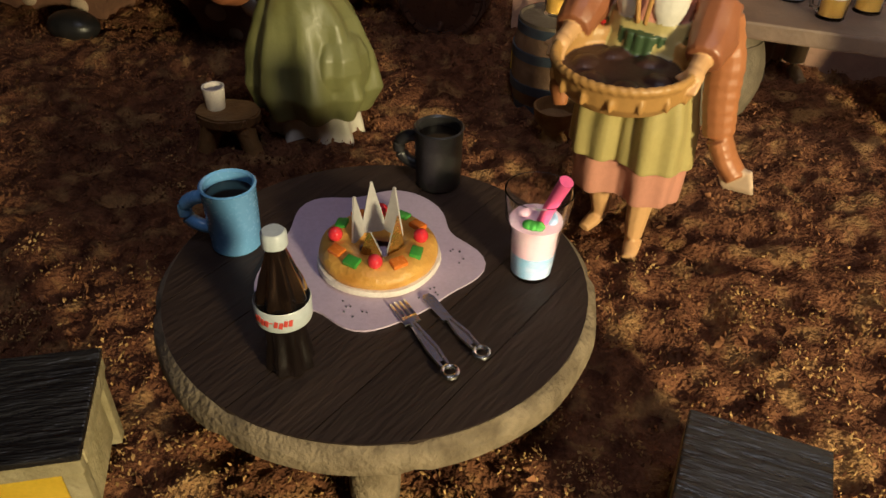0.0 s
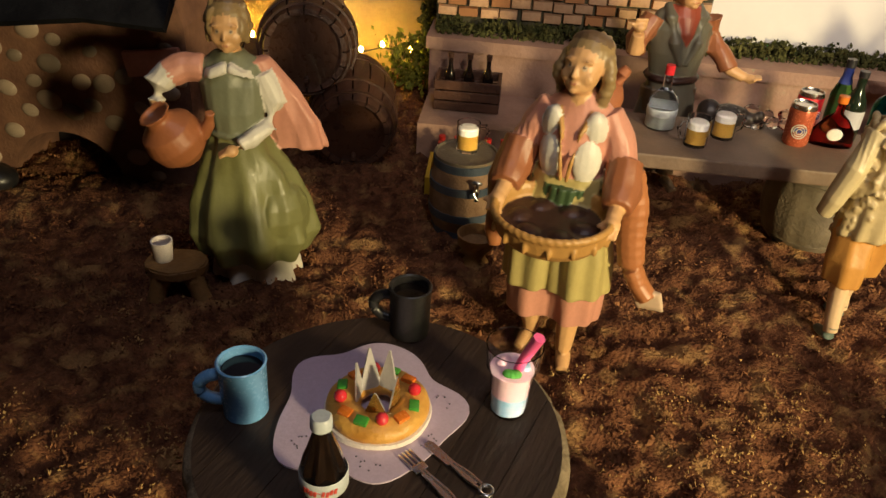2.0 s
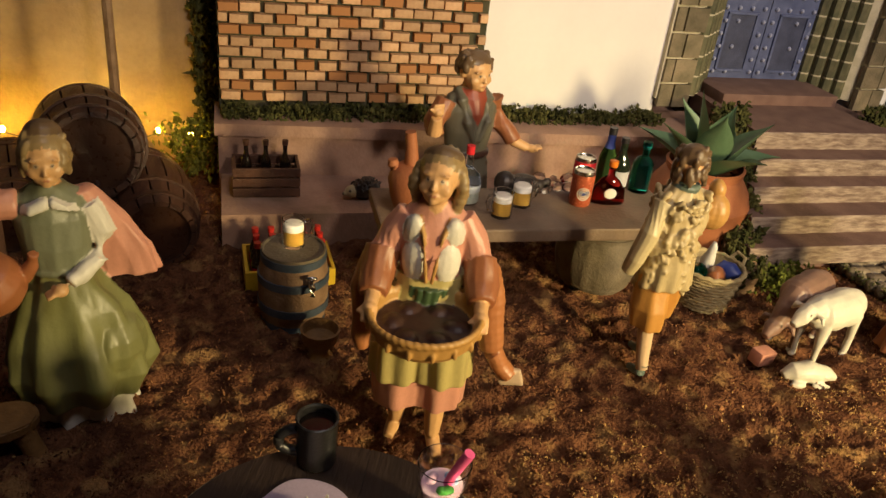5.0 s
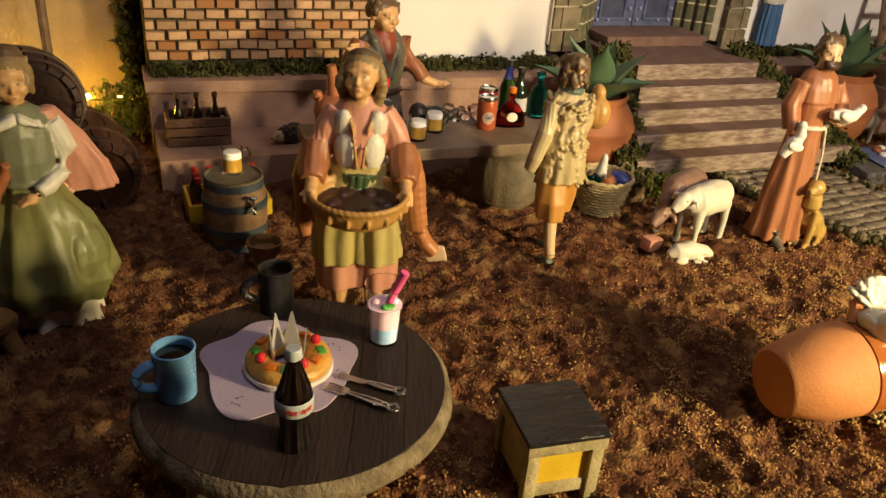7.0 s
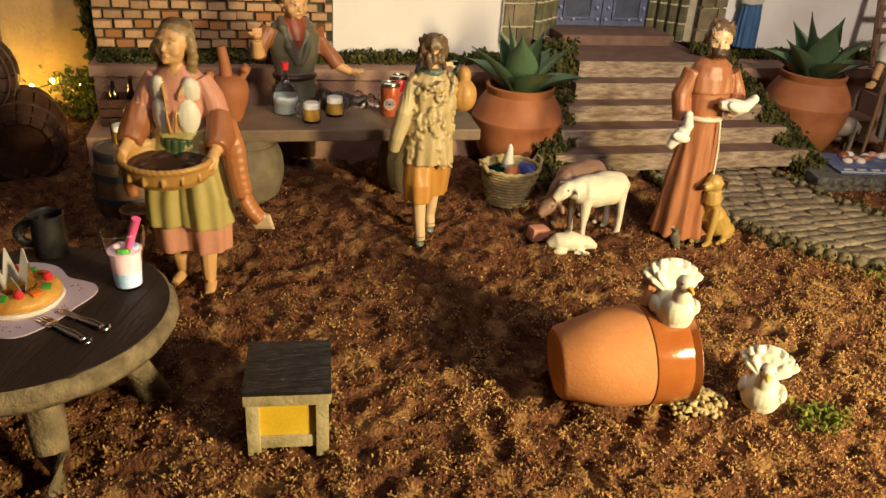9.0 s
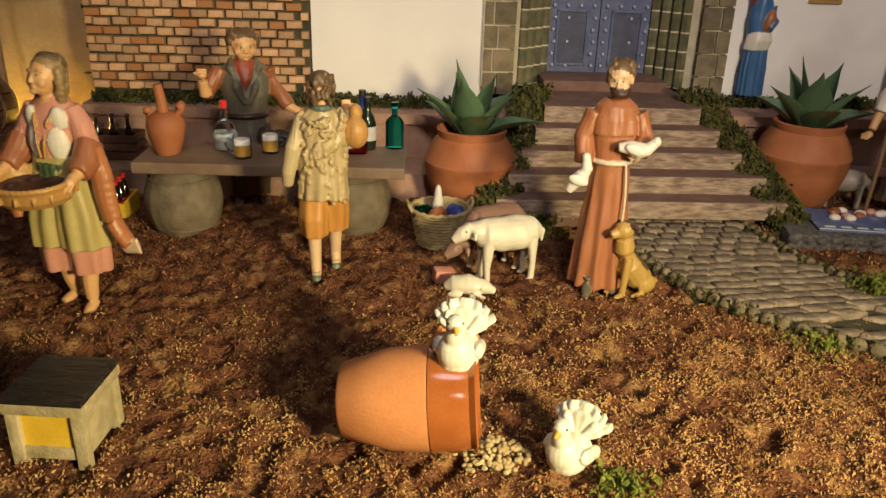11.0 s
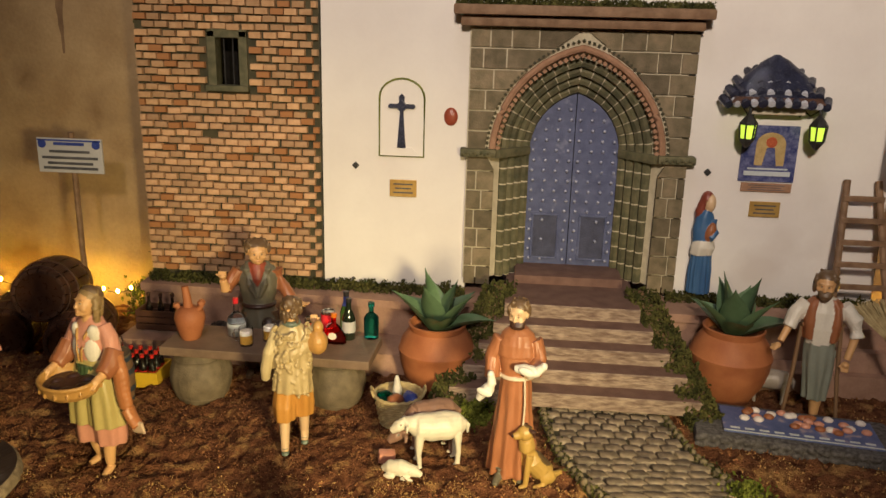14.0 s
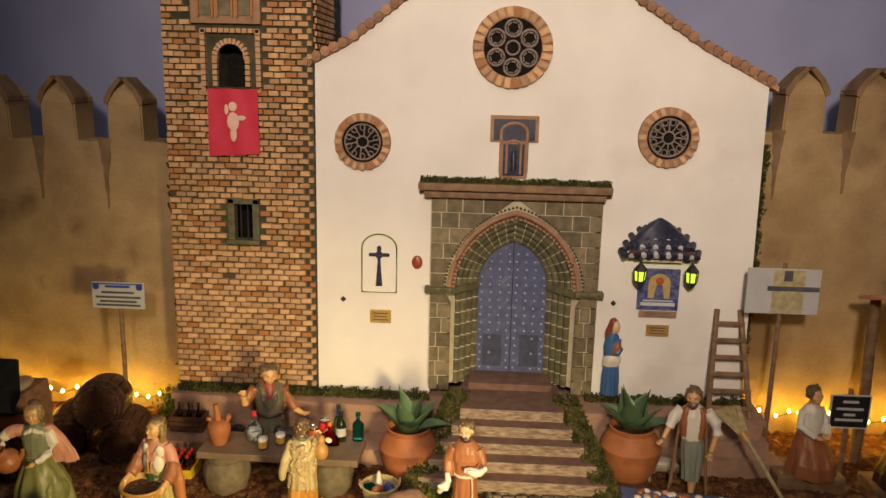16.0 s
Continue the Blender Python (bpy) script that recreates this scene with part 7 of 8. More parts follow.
def crate(name, label, loc, rz, w, d, h, mats, rows, bottle_mat, cap_mat, grid, bh):
    t = thing(name, label, "crate", loc, rz)
    for sy in (-1, 1):
        for k in range(rows):
            bm = bmesh.new()
            z = h * (k + 0.5) / rows
            box(bm, (0, sy * d / 2, z), (w, 0.003, h / rows - (0.0016 if rows > 1 else 0)), bevel=0.0004)
            part("slat", bm, mats, t, "", False)
    for sx in (-1, 1):
        for k in range(rows):
            bm = bmesh.new()
            z = h * (k + 0.5) / rows
            box(bm, (sx * (w / 2 - 0.0016), 0, z), (0.003, d - 0.0032, h / rows - (0.0016 if rows > 1 else 0)), bevel=0.0004)
            part("slat", bm, mats, t, "", False)
    bm = bmesh.new()
    box(bm, (0, 0, 0.0012), (w - 0.007, d - 0.004, 0.002))
    part("crate_floor", bm, mats, t, "", False)
    first = None
    for i in range(grid[0]):
        for j in range(grid[1]):
            m = pose(loc[0], loc[1], loc[2], 0, 0, rz) @ pose((i - (grid[0] - 1) / 2) * (w - 0.008) / grid[0], (j - (grid[1] - 1) / 2) * (d - 0.008) / max(1, grid[1]), 0.0025)
            if first is None:
                r = 0.0050
                first = bottle("crate_bottle", "small brown glass bottle standing in the crate", (0, 0, 0), slim(bh, r, 0.0021), bottle_mat, (("cap", cap_mat, [(0.0026, bh - 0.004), (0.0028, bh + 0.0006), (0.0001, bh + 0.0008)], ""), ("label", cap_mat, [(r + 0.0002, bh * 0.25), (r + 0.0002, bh * 0.45)], "")), "crate bottles")
                first.matrix_basis = m
            else:
                copy_thing(first, m)


crate("bottle_crate", "dark slatted wooden crate holding brown bottles", (-0.040, 0.703, 0.0305), 0, 0.060, 0.032, 0.029, "wood_dark", 3, "cola", "wood_dark", (3, 1), 0.046)
crate("yellow_crate", "yellow plastic crate of dark bottles with red caps", (-0.027, 0.598, -0.002), 2, 0.072, 0.046, 0.020, "yellow_plastic", 1, "cola", "red_plastic", (5, 3), 0.038)
# hedgehog on the ledge
bm = bmesh.new()
lump(bm, Matrix(), (0, 0, 0.008), (0.0150, 0.0105, 0.0098), 0, (0, 0, 0), 16, 10)
rnd = random.Random(41)
for k in range(110):
    a, e = rnd.uniform(0, TAU), rnd.uniform(0.05, 1.5)
    d = Vector((math.cos(a) * math.cos(e) * 0.0150, math.sin(a) * math.cos(e) * 0.0105, 0.008 + math.sin(e) * 0.0098))
    if d.x > -0.011:
        tube(bm, [d, d + Vector((d.x * 0.12 + 0.001, d.y * 0.15, 0.0016))], [0.0012, 0.0007], 5, 0)
lump(bm, Matrix(), (-0.0135, 0, 0.0075), (0.0072, 0.0062, 0.0060), 1)
lump(bm, Matrix(), (-0.0195, 0, 0.0062), (0.0038, 0.0028, 0.0026), 1)
figure("hedgehog_figurine", bm, ["spine", "cream_yellow"], "small dark hedgehog figurine with pale snout on the ledge", (0.050, 0.686, 0.0305), 18, 1.0, [((-0.0228, 0, 0.0066), 0.0014, COL["spine"]), ((-0.0175, -0.0040, 0.0098), 0.0012, COL["spine"]), ((-0.0175, 0.0040, 0.0098), 0.0012, COL["spine"])], 0.0006)


M["barrel_end"] = mat("barrel_end", (0.042, 0.017, 0.009), (0.072, 0.031, 0.016), 0.3, 45, 0.2, 220, coat=0.3)


# ---------- big dark barrels ----------
def big_barrel(eye, front, r_end, r_mid, ln, group):
    d = (Vector(front) - Vector(eye)).normalized()
    m0 = Vector(eye)
    q = d.to_track_quat("Z", "Y").to_matrix().to_4x4()
    t = thing("wine_barrel", "large dark stained wine barrel lying on its side", "barrel", (eye[0], eye[1], eye[2]), 0, group)
    for k in range(16):
        bm = bmesh.new()
        a0, a1 = TAU * k / 16 + 0.02, TAU * (k + 1) / 16 - 0.02
        rings = []
        for j in range(8):
            z = ln * j / 7
            r = r_end + (r_mid - r_end) * math.sin(math.pi * j / 7)
            rings.append([q @ Vector((rr * math.cos(a), rr * math.sin(a), z)) for rr, a in ((r, a0), (r * 1.012, (a0 + a1) / 2), (r, a1), (r - 0.004, a1), (r - 0.004, a0))])
        skin(bm, rings)
        part("stave", bm, "wood_dark", t, "", 50)
    for z in (0.10, 0.28, 0.72, 0.9):
        bm = bmesh.new()
        r = r_end + (r_mid - r_end) * math.sin(math.pi * z)
        hoop(bm, r + 0.0004, ln * z, 0.006, 0.001, q)
        part("hoop", bm, "wood_dark", t)
    for z in (0.006, ln - 0.006):
        bm = bmesh.new()
        lathe(bm, [(0.0001, z - 0.001), (r_end - 0.003, z - 0.001), (r_end - 0.003, z + 0.001), (0.0001, z + 0.001)], 36, q, 0, False)
        part("barrel_head", bm, "barrel_end", t, "glossy dark round barrel head")
    bm = bmesh.new()
    lathe(bm, [(0.0025, ln - 0.005), (0.0018, ln + 0.004), (0.0001, ln + 0.004)], 10, q @ pose(0, -r_end * 0.7, 0), 0, False)
    part("bung", bm, "wood_dark", t)


big_barrel((-0.195, 0.735, 0.078), (-0.172, 0.628, 0.094), 0.034, 0.044, 0.108, "wine barrels")
big_barrel((-0.152, 0.725, 0.032), (-0.128, 0.605, 0.030), 0.031, 0.040, 0.112, "wine barrels")
big_barrel((-0.262, 0.745, 0.032), (-0.236, 0.640, 0.030), 0.031, 0.040, 0.106, "wine barrels")


# ---------- fireplace wall of pebbles with black hood ----------
fw = thing("fireplace", "brown fireplace wall set with glossy pebbles and arched opening", "fireplace", (-0.36, 0.565, 0))
FO = Vector((-0.36, 0.565, 0))
bm = bmesh.new()
ax, aw, ah = -0.352, 0.046, 0.042
arc = [(ax - aw * math.cos(math.pi * i / 14), -0.004 + ah * math.sin(math.pi * i / 14)) for i in range(15)]
prism(bm, [(-0.56, -0.006), (ax - aw, -0.006)] + arc + [(ax + aw, -0.006), (-0.243, -0.006), (-0.240, 0.13), (-0.245, 0.150), (-0.56, 0.150)], 0.552, 0.62)
box(bm, (ax, 0.619, 0.02), (0.12, 0.008, 0.08), mi=1)
for v in bm.verts:
    v.co -= FO
part("wall_body", bm, ["wall_brown", "black"], fw, "", False)
bm = bmesh.new()
blob(bm, (0, 0, 0), (1, 0.4, 0.78), 0, u=14, v=9)
peb0 = part("pebble", bm, "pebble", fw)
rnd = random.Random(5)
placed = []
while len(placed) < 74:
    x, z = rnd.uniform(-0.52, -0.248), rnd.uniform(0.006, 0.125)
    r = rnd.uniform(0.0062, 0.0108)
    if ((x - ax) / (aw + r)) ** 2 + (z / (ah + r)) ** 2 < 1 or any(math.hypot(x - a, z - b) < (r + c) * 0.93 for a, b, c in placed):
        if rnd.random() < 0.001:
            break
        continue
    placed.append((x, z, r))
for k, (x, z, r) in enumerate(placed):
    m = pose(x - FO.x, 0.5525 - FO.y, z - FO.z, 0, rnd.uniform(-40, 40), 0) @ Matrix.Scale(r, 4)
    if k == 0:
        peb0.matrix_basis = m
    else:
        share("pebble", peb0, m, fw)
bm = bmesh.new()
box(bm, (0.094, -0.0145, 0.103), (0.045, 0.006, 0.020), (0, -8, 0), bevel=0.002)
part("flat_brick", bm, "pink", fw, "flat reddish brick")
for k in range(7):
    bm = bmesh.new()
    blob(bm, (-0.27 - 0.036 * k - FO.x, 0.580 - FO.y, 0.153), (0.021, 0.03, 0.012), 0, (0, rnd.uniform(-15, 15), 0), 12, 8)
    part("coping_stone", bm, "pebble", fw, "rounded coping stone")
# black canvas hood over the hearth
bm = bmesh.new()
rings = []
for i in range(9):
    f = i / 8
    x = -0.62 + 0.40 * f
    drop = 0.008 * math.sin(f * 9)
    rings.append([Vector(p) for p in ((x, 0.470 + 0.01 * math.sin(f * 7), 0.150 + drop), (x, 0.50, 0.172 + drop * 0.5), (x - 0.02 * f, 0.535, 0.215), (x - 0.02 * f, 0.54, 0.211), (x, 0.505, 0.166 + drop * 0.5), (x, 0.474 + 0.01 * math.sin(f * 7), 0.146 + drop))])
skin(bm, rings)
solid("canvas_hood", bm, M["cloth_black"], "black canvas hood hanging over the pebble hearth", "awning", smooth=50)
bm = bmesh.new()
blob(bm, (0, 0, 0.008), (0.022, 0.016, 0.012), 0, u=14, v=9)
solid("black_cauldron", bm, M["black"], "black pot lying before the hearth", "pot", (-0.40, 0.520, 0))

# low stool with small cup
M["stool_wood"] = mat("stool_wood", (0.17, 0.085, 0.025), (0.30, 0.165, 0.055), 0.6, 60, 0.4, 400)
t = thing("low_stool", "thick rough wooden stool standing on the soil", "stool", (-0.200, 0.408, 0), 15)
bm = bmesh.new()
slab(bm, [(0.0195 * math.cos(TAU * i / 18) * (1 + 0.06 * math.sin(3 * i)), 0.0150 * math.sin(TAU * i / 18) * (1 + 0.05 * math.cos(2 * i))) for i in range(18)], 0.0190, 0.0260)
bmesh.ops.bevel(bm, geom=list(bm.edges), offset=0.0012, segments=2, affect="EDGES")
part("seat", bm, "stool_wood", t, "", 50)
for sx, sy in ((-1, -0.7), (1, -0.7), (0, 1)):
    bm = bmesh.new()
    tube(bm, [(sx * 0.009, sy * 0.007, 0.0200), (sx * 0.012, sy * 0.0095, 0.010), (sx * 0.0155, sy * 0.012, -0.002)], [0.0072, 0.0060, 0.0062], 9)
    part("leg", bm, "stool_wood", t)
bm = bmesh.new()
lathe(bm, [(0.0001, 0), (0.0055, 0), (0.0068, 0.014), (0.0058, 0.014), (0.0048, 0.002), (0.0001, 0.002)], 20, cap=False)
solid("white_cup", bm, M["cream"], "small plain white cup on the stool", "cup", (-0.208, 0.408, 0.0262))
bm = bmesh.new()
lathe(bm, [(0.0001, -0.002), (0.0105, -0.002), (0.0100, 0.002), (0.0065, 0.007), (0.0068, 0.0095), (0.0125, 0.0165), (0.0140, 0.0255), (0.0128, 0.0258), (0.0112, 0.018), (0.0001, 0.014)], 28, cap=False)
solid("brown_goblet", bm, M["stool_wood"], "footed brown clay goblet beside the keg", "goblet", (-0.013, 0.480, 0.0))


# ---------- agave pots ----------
def agave_pot(loc, s, seed, label):
    rnd = random.Random(seed)
    t = thing("agave_pot", label, "potted plant", loc, 0, "agave pots")
    bm = bmesh.new()
    prof = [(0.0001, 0), (0.027, 0), (0.029, 0.003), (0.041, 0.024), (0.0470, 0.044), (0.0478, 0.056), (0.0488, 0.058), (0.0488, 0.0605), (0.0475, 0.062), (0.0450, 0.072), (0.0375, 0.083), (0.0350, 0.086), (0.0362, 0.090), (0.0368, 0.0935), (0.0345, 0.0945), (0.0325, 0.090), (0.0320, 0.082), (0.0001, 0.082)]
    lathe(bm, [(r * s, z * s) for r, z in prof], 44, cap=False)
    part("pot_body", bm, "terracotta", t, "round terracotta pot with a raised band")
    bm = bmesh.new()
    lathe(bm, [(0.0001, 0.0835 * s), (0.0322 * s, 0.0835 * s)], 24, cap=False)
    part("pot_soil", bm, "soil", t)
    for k in range(10):
        a = k * 2.4 + rnd.uniform(-0.2, 0.2)
        up = 0.20 + 0.78 * (k / 9)
        ln = (0.074 - 0.010 * rnd.random() + (0.014 if k == 9 else 0.002)) * s
        out = Vector((math.cos(a), math.sin(a), 0))
        side = Vector((-math.sin(a), math.cos(a), 0))
        rings = []
        for i in range(9):
            f = i / 8
            w = 0.0175 * s * (math.sin(math.pi * min(1, (f * 0.9 + 0.12))) ** 0.8) * (1 - f ** 4) + 0.0003
            tilt = math.radians(22 + 62 * up) - f * 0.35 * (1.1 - up)
            c = out * (0.006 * s + ln * f * math.cos(tilt)) + Vector((0, 0, 0.083 * s + ln * f * math.sin(tilt)))
            nrm = Vector((0, 0, 1)) * math.cos(tilt) - out * math.sin(tilt)
            th = 0.0022 * s * (1 - f) + 0.0003
            rings.append([c - side * w + nrm * w * 0.35, c - side * w * 0.5 + nrm * 0.0002, c + nrm * -0.0003, c + side * w * 0.5 + nrm * 0.0002, c + side * w + nrm * w * 0.35, c + side * w * 0.5 - nrm * th, c - nrm * th * 1.3, c - side * w * 0.5 - nrm * th])
        bm = bmesh.new()
        skin(bm, rings)
        part("leaf", bm, "leaf", t, "", 60)


agave_pot((0.360, 0.622, -0.002), 1.0, 3, "agave with thick green leaves in a round terracotta pot")
agave_pot((0.727, 0.640, 0.006), 1.02, 9, "agave in a terracotta pot beside the staircase")

# ---------- basket with bottles ----------
t = thing("wicker_basket", "open woven straw basket full of small things", "basket", (0.325, 0.527, 0.0), 10)
bm = bmesh.new()
lathe(bm, [(0.0001, 0.001), (0.0195, 0.001), (0.0275, 0.036), (0.0265, 0.036), (0.0190, 0.003), (0.0001, 0.003)], 30, cap=False)
part("lining", bm, "straw_dry", t)
bm = bmesh.new()
for k in range(11):
    z = 0.002 + k * 0.0032
    r = 0.0200 + 0.0078 * z / 0.036
    tube(bm, [((r + 0.0007 * (1 if (i + k) % 2 else -1)) * math.cos(TAU * i / 36), (r + 0.0007 * (1 if (i + k) % 2 else -1)) * math.sin(TAU * i / 36), z) for i in range(36)], 0.0013, 6, closed=True)
part("weave", bm, "straw_dry", t, "woven straw rows", True, "stuff")
bm = bmesh.new()
tube(bm, [(0.0280 * math.cos(TAU * i / 40), 0.0280 * math.sin(TAU * i / 40), 0.0365 + 0.0012 * (i % 2)) for i in range(40)], 0.0021, 7, closed=True)
part("rim", bm, "straw_dry", t, "braided rim")
for sx in (-1, 1):
    bm = bmesh.new()
    tube(bm, [(sx * 0.028, -0.008, 0.036), (sx * 0.031, -0.006, 0.043), (sx * 0.0315, 0.004, 0.044), (sx * 0.028, 0.008, 0.036)], 0.0016, 7)
    part("handle", bm, "straw_dry", t)
for nm, body, x, y, rx, lab in (("white_bird_figurine", "dove", -0.002, 0.004, 0, "small white bird figurine in the basket"), ("teal_bundle", "glass_teal", -0.016, -0.006, 40, "teal bundle in the basket"), ("dark_bundle", "blue_ink", 0.014, -0.004, -40, "dark blue bundle in the basket"), ("rust_bundle", "rust", -0.002, -0.013, 60, "reddish brown bundle in the basket")):
    bm = bmesh.new()
    if nm.startswith("white"):
        loft(bm, [(0, 0, 0, 0.005, 0.006, 0), (0, 0, 0.010, 0.0058, 0.007, 0), (0, -0.002, 0.018, 0.0040, 0.0045, 0), (0, -0.003, 0.025, 0.0032, 0.0036, 0), (0, -0.003, 0.029, 0.0015, 0.002, 0)], 14)
    else:
        tube(bm, [(-0.010, 0, 0.001), (-0.004, 0.001, 0.004), (0.004, 0, 0.004), (0.011, -0.001, 0.002)], [0.003, 0.0075, 0.0078, 0.004], 12)
    solid(nm, bm, [body], lab, "figurine" if nm.startswith("white") else "bundle", (0.325 + x, 0.527 + y, 0.030), rx)

# ---------- cobbled path ----------
PL = [(0.492, 0.585), (0.497, 0.52), (0.510, 0.455), (0.534, 0.400), (0.575, 0.348), (0.634, 0.305), (0.71, 0.270)]
PR = [(0.632, 0.592), (0.642, 0.53), (0.655, 0.47), (0.682, 0.420), (0.728, 0.378), (0.79, 0.345), (0.86, 0.32)]


def along(line, f):
    x = f * (len(line) - 1)
    i = min(int(x), len(line) - 2)
    a, b = Vector(line[i]), Vector(line[i + 1])
    return a + (b - a) * (x - i)


path = thing("cobbled_path", "curved cobbled path with mossy stone borders", "path", (0.58, 0.45, 0), kind="structure")
bm = bmesh.new()
vs = []
for i in range(25):
    a, b = along(PL, i / 24), along(PR, i / 24)
    vs.append([bm.verts.new((p.x - 0.58, p.y - 0.45, z)) for p, z in ((a, -0.004), (a, 0.0105), (b, 0.0105), (b, -0.004))])
for u, w in zip(vs, vs[1:]):
    for k in range(3):
        bm.faces.new((u[k], u[k + 1], w[k + 1], w[k]))
part("path_bed", bm, "mortar", path, "dark joints between the cobbles", False)
rnd = random.Random(19)
rows_n = 26
for r in range(rows_n):
    f0, f1 = r / rows_n + 0.003, (r + 1) / rows_n - 0.003
    n = 7
    for c in range(-1, n):
        g0, g1 = (c + 0.05 + 0.5 * (r % 2)) / n, (c + 0.95 + 0.5 * (r % 2)) / n
        g0, g1 = max(0.03, g0), min(0.97, g1)
        if g1 - g0 < 0.04 or (f0 > 0.62 and rnd.random() < 0.25 + (f0 - 0.62)):
            continue
        q = []
        for f, g in ((f0, g0), (f0, g1), (f1, g1), (f1, g0)):
            a, b = along(PL, f), along(PR, f)
            p = a + (b - a) * g
            q.append((p.x - 0.58 + rnd.uniform(-0.0008, 0.0008), p.y - 0.45 + rnd.uniform(-0.0008, 0.0008)))
        bm = bmesh.new()
        cx, cy = sum(p[0] for p in q) / 4, sum(p[1] for p in q) / 4
        h = 0.0148 + rnd.uniform(-0.0010, 0.0014)
        skin(bm, [[Vector((x, y, 0.007)) for x, y in q], [Vector((cx + (x - cx) * 0.97, cy + (y - cy) * 0.97, h - 0.0012)) for x, y in q], [Vector((cx + (x - cx) * 0.82, cy + (y - cy) * 0.82, h + rnd.uniform(-0.0003, 0.0003))) for x, y in q]])
        part("cobble", bm, "cobble", path, "", 70)
for line in (PL, PR):
    for k in range(34):
        p, p2 = along(line, k / 34), along(line, (k + 1) / 34)
        d = p2 - p
        bm = bmesh.new()
        blob(bm, ((p.x + p2.x) / 2 - 0.58, (p.y + p2.y) / 2 - 0.45, 0.012), (d.length * 0.52, 0.0048, 0.0062), 0, (0, 0, math.degrees(math.atan2(d.y, d.x))), 8, 6)
        part("border_stone", bm, "stone", path)
spots = []
for line in (PL, PR):
    for _ in range(900):
        p = along(line, rnd.random() ** 0.8)
        spots.append((p.x - 0.58 + rnd.gauss(0, 0.004), p.y - 0.45 + rnd.gauss(0, 0.004), 0.012 + rnd.uniform(-0.004, 0.006)))
scatter("border_moss", spots, "moss", 0.0015, path, "moss along the path borders", "", 4)


def tuft(loc, n, r, mats, label, seed, h=0.012, size=0.002):
    rnd = random.Random(seed)
    spots = [(loc[0] + rnd.gauss(0, r * 0.5), loc[1] + rnd.gauss(0, r * 0.4), loc[2] + rnd.random() ** 1.4 * h) for _ in range(n)]
    scatter("moss_tuft", spots, mats, size, None, label, "moss", seed)


tuft((0.416, 0.535, 0.0), 900, 0.024, "moss_bright", "bright green moss cushion beside the stairs", 5, 0.026)
tuft((0.690, 0.405, 0.010), 400, 0.020, "moss_bright", "bright green moss cushion by the path border", 6, 0.014)
tuft((0.60, 0.315, 0.006), 300, 0.022, "moss_bright", "yellow green moss at the path edge", 7, 0.010)
tuft((0.415, 0.165, 0.0), 260, 0.016, "moss_bright", "green moss tuft beside a dove", 8, 0.012)
tuft((0.50, 0.575, 0.015), 350, 0.018, "moss", "dark moss at the foot of the stairs", 9, 0.016)
# moss strip along the church foot
rnd = random.Random(91)
for nm, x0, x1, y0, z0 in (("moss_strip_west", -0.078, 0.384, 0.758, 0.082), ("moss_strip_east", 0.664, 0.945, 0.765, 0.090)):
    spots = []
    for _ in range(int(9000 * (x1 - x0))):
        x = rnd.uniform(x0, x1)
        h = 0.012 + 0.008 * noise.noise(Vector((x * 35, 4, 2))) + 0.006 * noise.noise(Vector((x * 110, 4, 2)))
        spots.append((x, rnd.uniform(y0 - 0.012, 0.774), z0 + rnd.random() ** 1.3 * max(0.003, h)))
    scatter(nm, spots, "moss", 0.0020, None, "grey green moss strip along the church wall foot", "moss", 12)
for nm, x in (("ivy_west", -0.094), ("ivy_east", 0.957)):
    spots = []
    for _ in range(3800):
        z = rnd.random() * 0.53 + 0.02
        if noise.noise(Vector((x, 0, z * 12))) > -0.35:
            spots.append((x + rnd.gauss(0, 0.0055), 0.842 + rnd.gauss(0, 0.006), z))
    scatter(nm, spots, "moss", 0.0032, None, "dark climbing moss in the corner of the town wall", "moss", 14)
tuft((-0.105, 0.805, 0.01), 700, 0.030, "moss_bright", "green bush lit yellow by the string lights", 31, 0.050, 0.0026)

# ---------- things on the church front ----------
FQ = FY - 0.0005
t = thing("cross_niche", "shallow arched wall niche with a dark cross", "niche", (0.2895, FQ, 0.275))
pts = [(-0.031, 0), (0.031, 0), (0.031, 0.080)] + [(0.031 * math.cos(math.pi * i / 12), 0.080 + 0.026 * math.sin(math.pi * i / 12)) for i in range(1, 12)] + [(-0.031, 0.080)]
bm = bmesh.new()
prism(bm, pts, -0.0006, 0.0)
part("niche_panel", bm, "plaster", t, "", False)
bm = bmesh.new()
tube(bm, [(x, -0.001, z) for x, z in pts], 0.0014, 6, closed=True)
part("niche_edge", bm, M["moss_bright"], t, "thin greenish outline")
bm = bmesh.new()
prism(bm, [(-0.006, 0.012), (0.006, 0.012), (0.0045, 0.03), (0.0025, 0.058), (0.0025, 0.066), (0.017, 0.066), (0.019, 0.0685), (0.017, 0.072), (0.0035, 0.072), (0.004, 0.082), (0.0, 0.086), (-0.004, 0.082), (-0.0035, 0.072), (-0.017, 0.072), (-0.019, 0.0685), (-0.017, 0.066), (-0.0025, 0.066), (-0.0025, 0.058), (-0.0045, 0.03)], -0.004, -0.0006)
box(bm, (0, -0.0025, 0.069), (0.013, 0.005, 0.013), (0, 45, 0), bevel=0.001)
part("cross", bm, "tile_dark", t, "dark blue cross", False)
bm = bmesh.new()
prism(bm, [(-0.024, 0.001), (0.024, 0.001), (0.014, 0.012), (-0.014, 0.012)], -0.003, -0.0006)
part("base_ledge", bm, "plaster", t, "", False)


